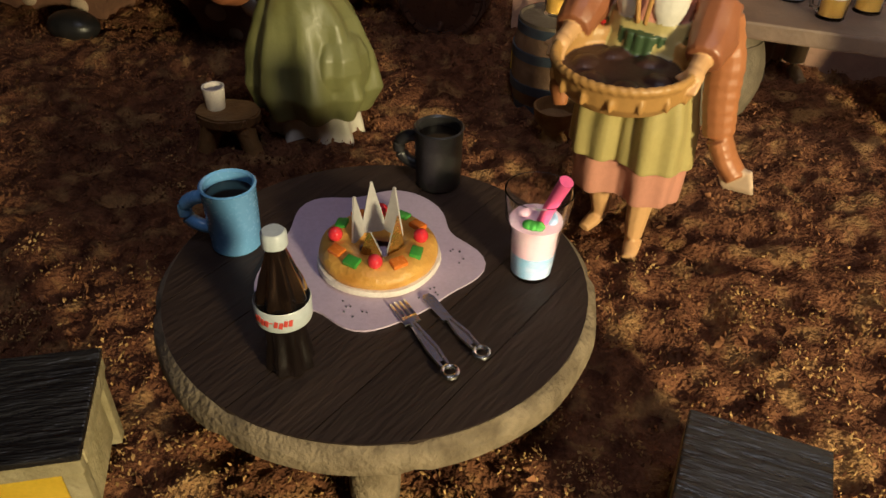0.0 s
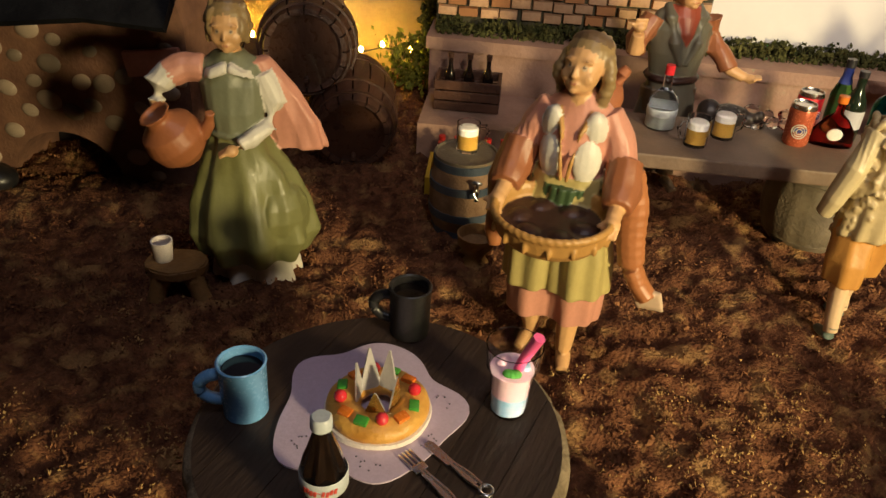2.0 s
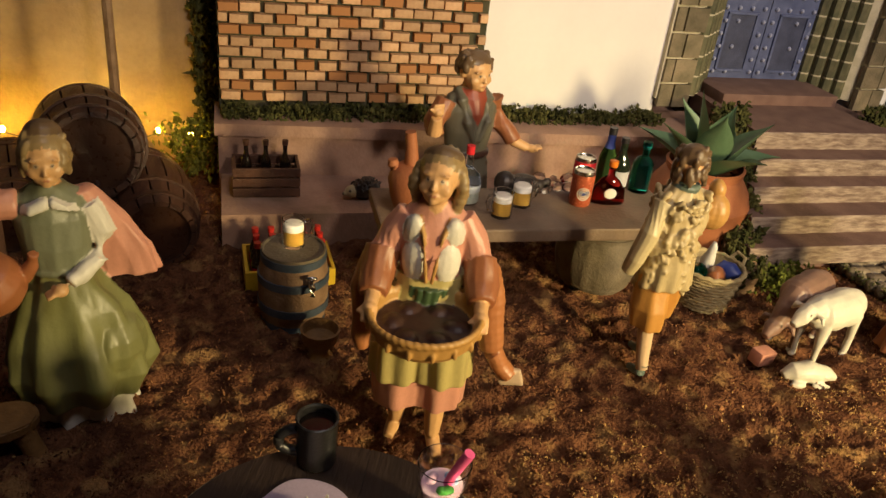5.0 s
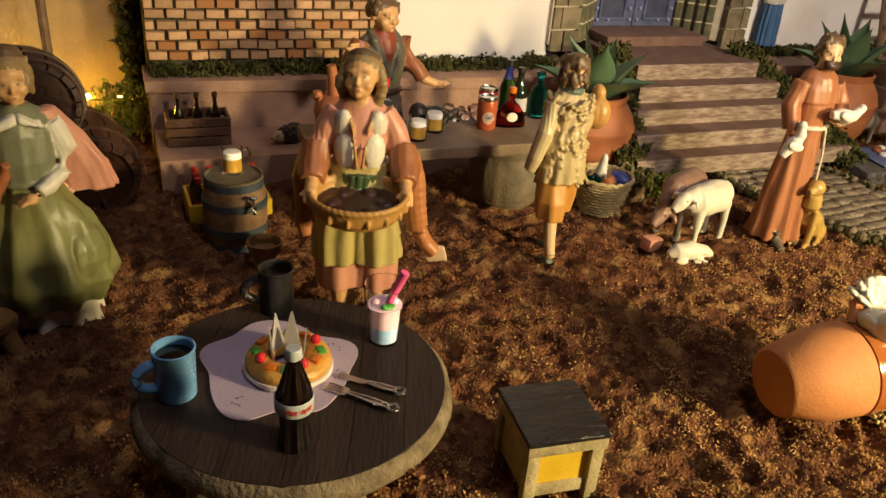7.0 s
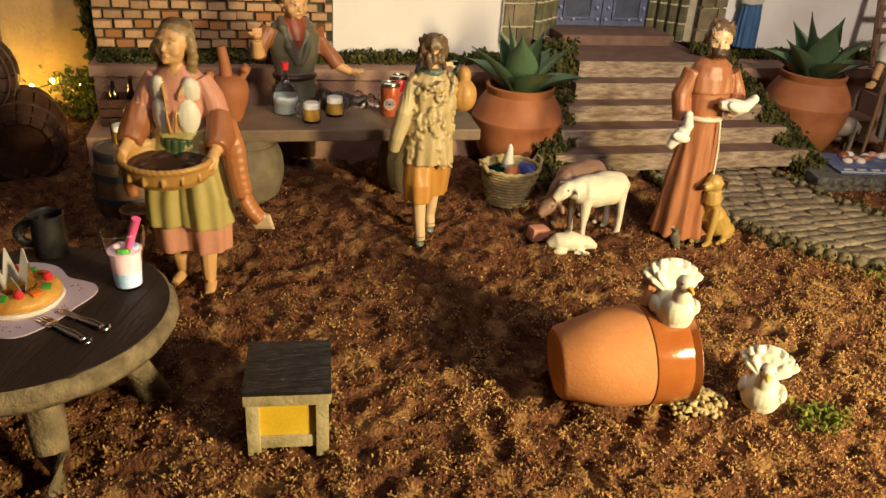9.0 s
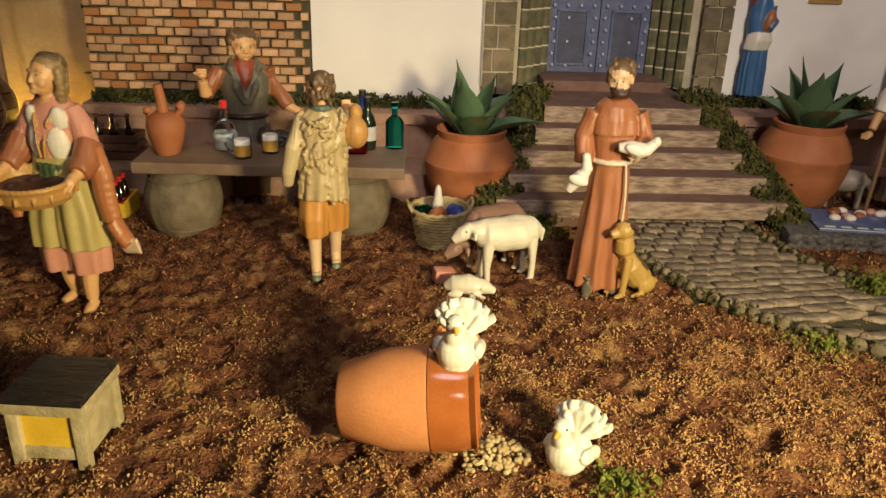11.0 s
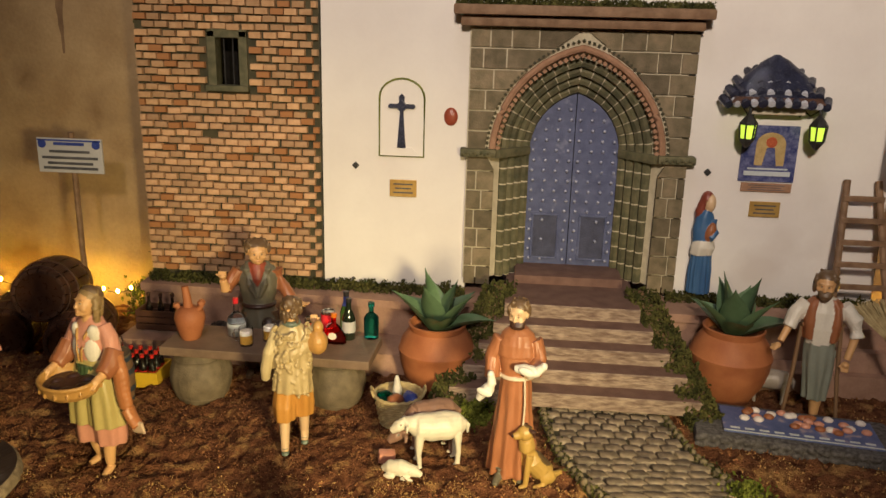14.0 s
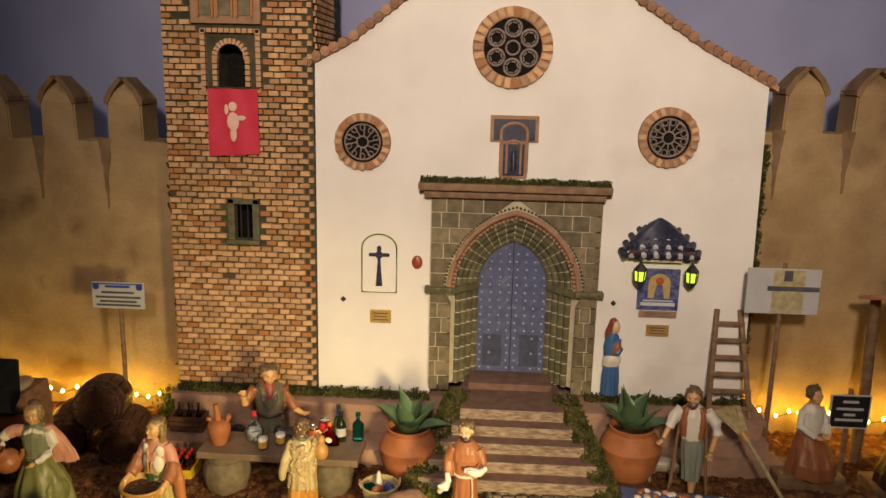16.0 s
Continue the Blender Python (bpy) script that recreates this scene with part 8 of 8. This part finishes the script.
def plaque(name, label, loc, w, h, mats):
    t = thing(name, label, "plaque", loc)
    bm = bmesh.new()
    box(bm, (0, -0.0012, 0), (w, 0.0024, h), bevel=0.0005)
    part("plate", bm, mats, t, "", False)
    bm = bmesh.new()
    for k in range(3):
        box(bm, (0, -0.0026, h * (0.25 - 0.25 * k)), (w * (0.72 - 0.12 * (k % 2)), 0.0005, h * 0.08))
    part("lettering", bm, "ink", t, "faint dark text bars", False)


plaque("brass_plaque", "small gilded plaque on the white wall", (0.2925, FQ, 0.230), 0.038, 0.024, "brass")
plaque("brass_plaque", "small gilded plaque below the tile picture", (0.7865, FQ, 0.2225), 0.040, 0.021, "brass")
plaque("stone_plaque", "reddish stone ledge plaque under the tile picture", (0.7845, FQ, 0.2525), 0.066, 0.012, "pinkstone")
bm = bmesh.new()
blob(bm, (0, 0, 0), (0.0098, 0.004, 0.0125), 0)
solid("red_medallion", bm, M["red_scarf"], "oval dark red medallion on the white wall", "medallion", (0.357, FQ, 0.332))
for x, z in ((0.225, 0.260), (0.706, 0.270)):
    bm = bmesh.new()
    box(bm, (0, -0.001, 0), (0.0075, 0.003, 0.0075), (0, 45, 0), bevel=0.0008)
    solid("wall_boss", bm, M["iron"], "small dark iron boss on the white wall", "boss", (x, FQ, z), group="wall bosses", smooth=False)

# ceramic tabernacle above the cornice
t = thing("ceramic_shrine", "small terracotta and blue ceramic shrine relief", "relief", (0.5195, FQ, 0.487))
for nm, mt, pts, y in (("upper_panel", "pinkstone", [(-0.041, 0.062), (0.041, 0.062), (0.041, 0.106), (-0.041, 0.106)], 0.004), ("lower_panel", "pinkstone", [(-0.024, 0.0), (0.024, 0.0), (0.024, 0.0615), (-0.024, 0.0615)], 0.004),
                       ("blue_field", "tile_dark", [(-0.035, 0.064), (0.035, 0.064), (0.035, 0.100), (-0.035, 0.100)], 0.005), ("blue_field", "tile_dark", [(-0.018, 0.004), (0.018, 0.004), (0.018, 0.058), (-0.018, 0.058)], 0.005)):
    bm = bmesh.new()
    prism(bm, pts, -y, 0)
    part(nm, bm, mt, t, "", False)
for w, z0, h, r in ((0.022, 0.01, 0.068, 0.0028), (0.012, 0.008, 0.048, 0.0022)):
    bm = bmesh.new()
    tube(bm, [(-w, -0.006, z0)] + [(-w * math.cos(math.pi * i / 12), -0.006, z0 + h + w * 0.7 * math.sin(math.pi * i / 12)) for i in range(13)] + [(w, -0.006, z0)], r, 7)
    part("arch_moulding", bm, "pinkstone", t)
bm = bmesh.new()
lathe(bm, [(0.005, 0), (0.005, 0.026), (0.003, 0.032), (0.0001, 0.034)], 12, pose(0, -0.006, 0.014))
part("niche_block", bm, "tile_dark", t)

# tile picture with tiled canopy and lanterns
t = thing("tile_picture", "framed glazed tile picture with blue border, plain shapes", "picture", (0.7825, FQ, 0.2605))
bm = bmesh.new()
box(bm, (0, -0.001, 0.0375), (0.072, 0.003, 0.075), bevel=0.0005)
part("blue_tiles", bm, "mosaic_blue", t, "", False)
bm = bmesh.new()
prism(bm, [(-0.018, 0.022), (0.020, 0.022), (0.020, 0.05)] + [(0.001 + 0.019 * math.cos(math.pi * i / 10), 0.05 + 0.016 * math.sin(math.pi * i / 10)) for i in range(1, 10)] + [(-0.018, 0.05)], -0.0032, -0.0025)
part("gold_field", bm, "mosaic_gold", t, "golden arch field", False)
bm = bmesh.new()
prism(bm, [(-0.008, 0.022), (0.010, 0.022), (0.006, 0.046), (-0.004, 0.046)], -0.0040, -0.0032)
part("blue_shape", bm, "mosaic_blue", t, "dark blue robe-like shape", False)
bm = bmesh.new()
lathe(bm, [(0.0001, 0.0042), (0.007, 0.0042), (0.007, 0.0034)], 18, pose(0.001, 0, 0.053, 90, 0, 0), 0, False)
part("red_disc", bm, "can_orange", t, "reddish disc", False)
bm = bmesh.new()
box(bm, (0, -0.0022, 0.011), (0.060, 0.0035, 0.006), bevel=0.0004)
box(bm, (0, -0.0022, 0.0175), (0.052, 0.0035, 0.002))
part("pale_band", bm, "label_silver", t, "pale scroll band", False)

can_t = thing("tiled_canopy", "small canopy of black and white glazed roof tiles", "canopy", (0.7755, FQ, 0.364))
bm = bmesh.new()
prism(bm, [(-0.058, 0.002), (0.058, 0.002), (0.052, 0.010), (-0.052, 0.010)], -0.036, 0)
part("eave_board", bm, "wood_dark", can_t, "", False)
bm = bmesh.new()
box(bm, (0.005, -0.010, -0.006), (0.07, 0.02, 0.014), bevel=0.001)
part("wall_beam", bm, "rope", can_t, "pale beam under the canopy", False)
bm = bmesh.new()
lathe(bm, [(0.0062, 0), (0.0056, 0.018), (0.0035, 0.0185)], 8)
tile_a = part("roof_tile", bm, "tile_dark", can_t)
bm = bmesh.new()
lathe(bm, [(0.0062, 0), (0.0056, 0.018), (0.0035, 0.0185)], 8)
tile_b = part("roof_tile", bm, "tile_white", can_t, "white glazed roof tile")
used = {tile_a: False, tile_b: False}
for row, (half_w, n) in enumerate(((0.060, 13), (0.052, 11), (0.042, 9), (0.029, 7), (0.013, 3))):
    for k in range(n):
        f = (k / (n - 1)) * 2 - 1
        m = pose(f * half_w, -0.042 + 0.0078 * row + 0.010 * f * f, 0.002 + 0.0118 * row - 0.003 * f * f, -62, f * 12, -f * 16)
        ob = tile_b if (k + row) % 2 == 1 and 0 < k < n - 1 else tile_a
        if ob is tile_b:
            m = m @ Matrix.Diagonal((0.78, 0.78, 0.62, 1))
        if not used[ob]:
            ob.matrix_basis, used[ob] = m, True
        else:
            share("roof_tile", ob, m, can_t)
bm = bmesh.new()
loft(bm, [(0, -0.018, 0.008, 0.056, 0.018, 0), (0, -0.012, 0.035, 0.040, 0.013, 0), (0, -0.006, 0.055, 0.016, 0.007, 0), (0, -0.004, 0.062, 0.003, 0.003, 0)], 24)
part("roof_bed", bm, "tile_dark", can_t)
for x in (0.742, 0.829):
    ln = thing("wall_lantern", "black iron wall lantern with green glowing panes", "lantern", (x, 0.742, 0.312), 0, "wall lanterns")
    bm = bmesh.new()
    lathe(bm, [(0.0001, -0.003), (0.004, 0.0), (0.0095, 0.007), (0.0095, 0.009)], 6, None, 0, False)
    lathe(bm, [(0.0118, 0.027), (0.0118, 0.029), (0.0065, 0.036), (0.0025, 0.040), (0.0025, 0.044), (0.0001, 0.045)], 6, None, 0, False)
    for k in range(6):
        a = TAU * k / 6
        tube(bm, [(0.0090 * math.cos(a), 0.0090 * math.sin(a), 0.008), (0.0108 * math.cos(a), 0.0108 * math.sin(a), 0.028)], 0.0012, 5)
    part("frame", bm, "iron", ln, "", False)
    bm = bmesh.new()
    lathe(bm, [(0.0084, 0.0095), (0.0100, 0.0265)], 6, None, 0, False)
    part("pane", bm, "lamp_green", ln, "glowing yellow green panes", False)
    bm = bmesh.new()
    s = 1 if x < 0.78 else -1
    tube(bm, [(0, 0, 0.044), (0.002 * s, 0.004, 0.052), (0.006 * s, 0.014, 0.054), (0.012 * s, 0.024, 0.048), (0.014 * s, 0.034, 0.036)], 0.0017, 7)
    tube(bm, [(0.004 * s, 0.010, 0.052), (-0.004 * s, 0.016, 0.046), (0.004 * s, 0.024, 0.038), (0.010 * s, 0.03, 0.044)], 0.0012, 6)
    part("bracket", bm, "iron", ln, "scrolled iron bracket")

# red banner with a pale printed shape
ban = thing("red_banner", "crimson cloth banner with a pale printed shape", "banner", (0.041, 0.7625, 0.512))
bm = bmesh.new()
rings = []
for i in range(15):
    f = i / 14
    x = -0.044 + 0.088 * f
    rings.append([Vector((x * (1 - 0.02 * (z > 0.05)), -0.0035 - 0.0016 * math.sin(f * 11 + z * 30) - 0.0006 * (k > 4), z + 0.006 * f * (z < 0.06))) for k, z in enumerate((0, 0.03, 0.06, 0.09, 0.115, 0.115, 0.09, 0.06, 0.03, 0))])
skin(bm, rings)
part("cloth", bm, "banner_red", ban)
bm = bmesh.new()
for c, r in (((0.0, 0.083), (0.0075, 0.008)), ((0.0, 0.058), (0.0105, 0.016)), ((-0.011, 0.078), (0.0035, 0.009)), ((0.014, 0.064), (0.008, 0.0045)), ((0.0, 0.037), (0.0055, 0.013))):
    blob(bm, (c[0], -0.0068, c[1] + 0.002), (r[0], 0.0006, r[1]), 0, u=16, v=8)
part("printed_shape", bm, "peach", ban, "pale pink printed shape")
bm = bmesh.new()
tube(bm, [(-0.047, -0.004, 0.116), (0.047, -0.004, 0.116)], 0.0014, 8)
part("rod", bm, "wood_dark", ban)

# ---------- ladder, broom ----------
lad = thing("wooden_ladder", "brown tapering wooden ladder leaning on the church", "ladder", (0.906, 0.74, 0.09))
for sx in (-1, 1):
    bm = bmesh.new()
    tube(bm, [(sx * 0.036, -0.028, 0.0), (sx * 0.020, 0.030, 0.178)], 0.0048, 8, 0, 1.0)
    part("rail", bm, "wood_mid", lad, "", True)
for k in range(6):
    f = 0.10 + k * 0.155
    hw = 0.036 - 0.016 * f + 0.004
    bm = bmesh.new()
    box(bm, (0, -0.028 + 0.058 * f - 0.005, 0.178 * f), (2 * hw, 0.004, 0.0075), bevel=0.001)
    part("rung", bm, "wood_mid", lad, "", False)
br = thing("straw_broom", "straw broom with a pale stick leaning upright", "broom", (0.965, 0.52, 0.0))
bm = bmesh.new()
tube(bm, [(0, 0, -0.002), (-0.075, 0.075, 0.118)], 0.0032, 8)
part("stick", bm, "wood_pale", br)
bm = bmesh.new()
for k in range(60):
    a, r = k * 2.4, 0.020 * math.sqrt((k + 0.5) / 60)
    p0 = Vector((-0.072, 0.072, 0.112)) + Vector((math.cos(a), 0.4 * math.sin(a), 0.1 * math.sin(a))) * r * 0.3
    p1 = Vector((-0.097, 0.094, 0.150)) + Vector((math.cos(a), 0.4 * math.sin(a), 0.3 * math.cos(a))) * r
    tube(bm, [p0, (p0 + p1) / 2, p1], [0.0013, 0.0012, 0.0006], 5)
part("bristles", bm, "straw_dry", br, "dry straw bristles", True, "stuff")
bm = bmesh.new()
tube(bm, [(-0.069, 0.069, 0.108), (-0.076, 0.076, 0.118)], 0.0072, 10)
part("binding", bm, "wicker", br)

# ---------- stall cloth on woven slab ----------
t = thing("woven_slab", "dark grey woven slab lying by the path", "slab", (0.755, 0.540, 0.004), -8)
bm = bmesh.new()
box(bm, (0.02, 0, 0.009), (0.215, 0.085, 0.018), bevel=0.004)
part("slab_body", bm, "rug_grey", t, "", 40)
bm = bmesh.new()
for k in range(17):
    for j in range(2):
        blob(bm, (-0.082 + 0.0128 * k, -0.043 + 0.001 * (k % 2), 0.005 + 0.008 * j), (0.0065, 0.003, 0.004), 0, u=8, v=6)
part("woven_edge", bm, "rug_grey", t, "braided front edge", True, "stuff")
t = thing("blue_tile_panel", "blue and white printed panel lying on the slab", "panel", (0.780, 0.535, 0.0225), -8)
bm = bmesh.new()
box(bm, (0, 0, 0.0012), (0.165, 0.062, 0.0024), bevel=0.0006)
part("panel_plate", bm, "blue_cloth", t, "", False)
bm = bmesh.new()
box(bm, (0, -0.030, 0.0027), (0.165, 0.0018, 0.0006))
for k in range(10):
    box(bm, (-0.07 + 0.0155 * k, -0.0225, 0.0027), (0.010, 0.0035, 0.0006))
part("pale_marks", bm, "label_silver", t, "pale line and unreadable bars", False)
bm = bmesh.new()
for k in range(30):
    blob(bm, (rnd.uniform(-0.06, 0.075), rnd.uniform(-0.008, 0.026), 0.004), (0.006, 0.005, 0.0035), k % 3, u=8, v=6)
part("trinket_heap", bm, ["pink", "cream", "rust"], t, "small pinkish trinkets", True, "stuff")


# ---------- signs ----------
def sign(name, label, loc, w, h, post_to, bars, face):
    t = thing(name, label, "sign", loc)
    bm = bmesh.new()
    box(bm, (0, 0, 0), (w, 0.004, h), bevel=0.001)
    part("board", bm, face, t, "", False)
    bm = bmesh.new()
    for z, ww in bars:
        box(bm, (0, -0.0024, z * h), (ww * w, 0.0008, h * 0.075))
    part("lettering", bm, "ink" if face == "paper" else "paper", t, "unreadable lines of writing", False)
    bm = bmesh.new()
    tube(bm, [(0.0, 0.0045, post_to - loc[2]), (0.001, 0.0045, h / 2 + 0.008)], 0.0042, 8)
    part("post", bm, "wood_mid", t, "brown post")
    return t


s1 = sign("notice_sign", "white notice board with dark lines on a post", (-0.1675, 0.731, 0.2645), 0.094, 0.048, -0.004, [(0.12, 0.62), (-0.06, 0.86), (-0.22, 0.7), (-0.36, 0.84)], "paper")
bm = bmesh.new()
for sx in (-1, 1):
    lathe(bm, [(0.0001, 0.0028), (0.0058, 0.0028), (0.0060, 0.0018)], 16, pose(sx * 0.039, 0, 0.016, 90, 0, 0), 0, False)
box(bm, (0, -0.0024, 0.0165), (0.044, 0.0008, 0.004))
box(bm, (0, -0.0024, 0.0212), (0.092, 0.0008, 0.0022))
part("emblems", bm, "blue_ink", s1, "dark round emblems", False)
s2 = sign("title_sign", "pale board with large dark bars on a post", (0.9755, 0.722, 0.3165), 0.120, 0.078, -0.002, [(0.05, 0.34)], "paper")
bm = bmesh.new()
box(bm, (0.008, -0.0022, 0.0), (0.052, 0.0008, 0.074))
part("brown_panel", bm, "wood_pale", s2, "brown panel behind the lettering", False)
bm = bmesh.new()
box(bm, (0.016, -0.0028, 0.005), (0.085, 0.0008, 0.008))
box(bm, (0.006, -0.0028, 0.027), (0.014, 0.0008, 0.018))
part("dark_bars", bm, "ink", s2, "dark bars of writing", False)
s3 = sign("chalk_sign", "dark blackboard with pale lines", (1.078, 0.655, 0.136), 0.062, 0.056, 0.0, [(0.3, 0.4), (0.08, 0.7), (-0.1, 0.3), (-0.26, 0.72)], "black")
bm = bmesh.new()
for c, s in (((0, -0.0022, 0.028), (0.064, 0.002, 0.0022)), ((0, -0.0022, -0.028), (0.064, 0.002, 0.0022)), ((-0.031, -0.0022, 0), (0.0022, 0.002, 0.056)), ((0.031, -0.0022, 0), (0.0022, 0.002, 0.056))):
    box(bm, c, s)
part("pale_frame", bm, "paper", s3, "thin pale frame", False)

# ---------- stall and seated figurines by the east wall ----------
t = thing("market_stall", "wooden market stall post with pinkish cloth awning", "stall", (1.16, 0.74, 0))
for x, y in ((-0.02, 0.0), (0.30, 0.0), (0.30, -0.16)):
    bm = bmesh.new()
    tube(bm, [(x, y, -0.004), (x + 0.002, y, 0.15), (x - 0.002, y, 0.305)], [0.010, 0.009, 0.0085], 10)
    part("post", bm, "wood_mid", t)
bm = bmesh.new()
rings = []
for i in range(9):
    f = i / 8
    x = -0.045 + 0.37 * f
    rings.append([Vector(p) for p in ((x, 0.012, 0.306 + 0.004 * math.sin(f * 12)), (x, -0.09, 0.330 + 0.03 * f), (x, -0.20, 0.300), (x, -0.20, 0.296), (x, -0.09, 0.326 + 0.03 * f), (x, 0.012, 0.300 + 0.004 * math.sin(f * 12)))])
skin(bm, rings)
part("awning", bm, "pink", t, "faded pink striped cloth", 50)


def seated(loc, rz, robe, top, hair, label, s=1.0):
    bm = bmesh.new()
    loft(bm, [(0, -0.010, -0.001, 0.036, 0.036, 0.07), (0, -0.010, 0.020, 0.034, 0.034, 0.07), (0, -0.004, 0.045, 0.028, 0.027, 0.05), (0, 0.002, 0.066, 0.0185, 0.0165, 0.0)], 36, 0, 8)
    loft(bm, [(0, 0.002, 0.060, 0.0185, 0.0165, 0), (0, 0.001, 0.082, 0.0210, 0.0155, 0), (0, 0.002, 0.100, 0.0205, 0.0130, 0), (0, 0.003, 0.110, 0.0080, 0.0080, 0)], 24, 1)
    for sx in (-1, 1):
        tube(bm, [(sx * 0.018, 0.002, 0.100), (sx * 0.027, -0.003, 0.078), (sx * 0.012, -0.022, 0.066)], [0.0075, 0.0080, 0.0055], 12, 1)
        hand(bm, (sx * 0.009, -0.025, 0.065), 2, (-sx, -0.6, 0))
    dabs = head(bm, (0, 0, 0.126), 0.90, 2, 3)
    return figure("seated_figurine", bm, [robe, top, "skin", hair], label, loc, rz, s, dabs, 0.0011, 0.0010, (0, 1), "seated figurines")


seated((1.020, 0.655, 0.03), 25, "rust", "white_cloth", "hair_brown", "painted figurine of a seated figure in rust robe", 1.05)
seated((1.165, 0.640, 0.02), -30, "dark_brown", "grey_coat", "hair_brown", "painted figurine of a seated figure in dark clothes", 1.0)
bm = bmesh.new()
box(bm, (0, 0, 0.014), (0.11, 0.07, 0.032), bevel=0.004)
solid("low_bench", bm, M["wood_mid"], "low rough wooden bench under the seated figurine", "bench", (1.02, 0.66, 0.0), smooth=False)
bm = bmesh.new()
box(bm, (0, 0, 0.010), (0.10, 0.06, 0.024), bevel=0.004)
solid("low_bench", bm, M["wood_mid"], "second low wooden bench near the stall", "bench", (1.165, 0.645, 0.0), smooth=False)
bm = bmesh.new()
lathe(bm, [(0.0001, 0.002), (0.026, 0.002), (0.032, 0.016), (0.036, 0.018), (0.030, 0.020), (0.024, 0.006), (0.0001, 0.006)], 30, cap=False, wob=0.02)
solid("straw_nest", bm, M["straw_dry"], "round straw basket standing low on the soil", "basket", (0.93, 0.46, 0.0))

# ---------- warm string lights along the town wall ----------
rnd = random.Random(6)
for x0, x1, nm in ((-0.62, -0.10, "string_lights"), (0.99, 1.4, "string_lights")):
    t = thing(nm, "string of small warm yellow lights at the wall foot", "string lights", ((x0 + x1) / 2, 0.825, 0.0), 0, "string lights")
    n = int((x1 - x0) / 0.024)
    pts = [((x0 - x1) / 2 + (x1 - x0) * (i + 0.5) / n + rnd.uniform(-0.006, 0.006), rnd.uniform(-0.012, 0.006), (0.034 if x0 < 0 else 0.05) + rnd.uniform(-0.008, 0.010)) for i in range(n)]
    bm = bmesh.new()
    tube(bm, pts, 0.0008, 5)
    part("wire", bm, "iron", t)
    bm = bmesh.new()
    blob(bm, (0, 0, 0), (0.0026, 0.0026, 0.0034), u=8, v=6)
    b0 = part("bulb", bm, "led", t, "glowing yellow bulb")
    for k, p in enumerate(pts):
        if k == 0:
            b0.matrix_basis = pose(p[0], p[1], p[2] + 0.003)
        else:
            share("bulb", b0, pose(p[0], p[1], p[2] + 0.003), t)
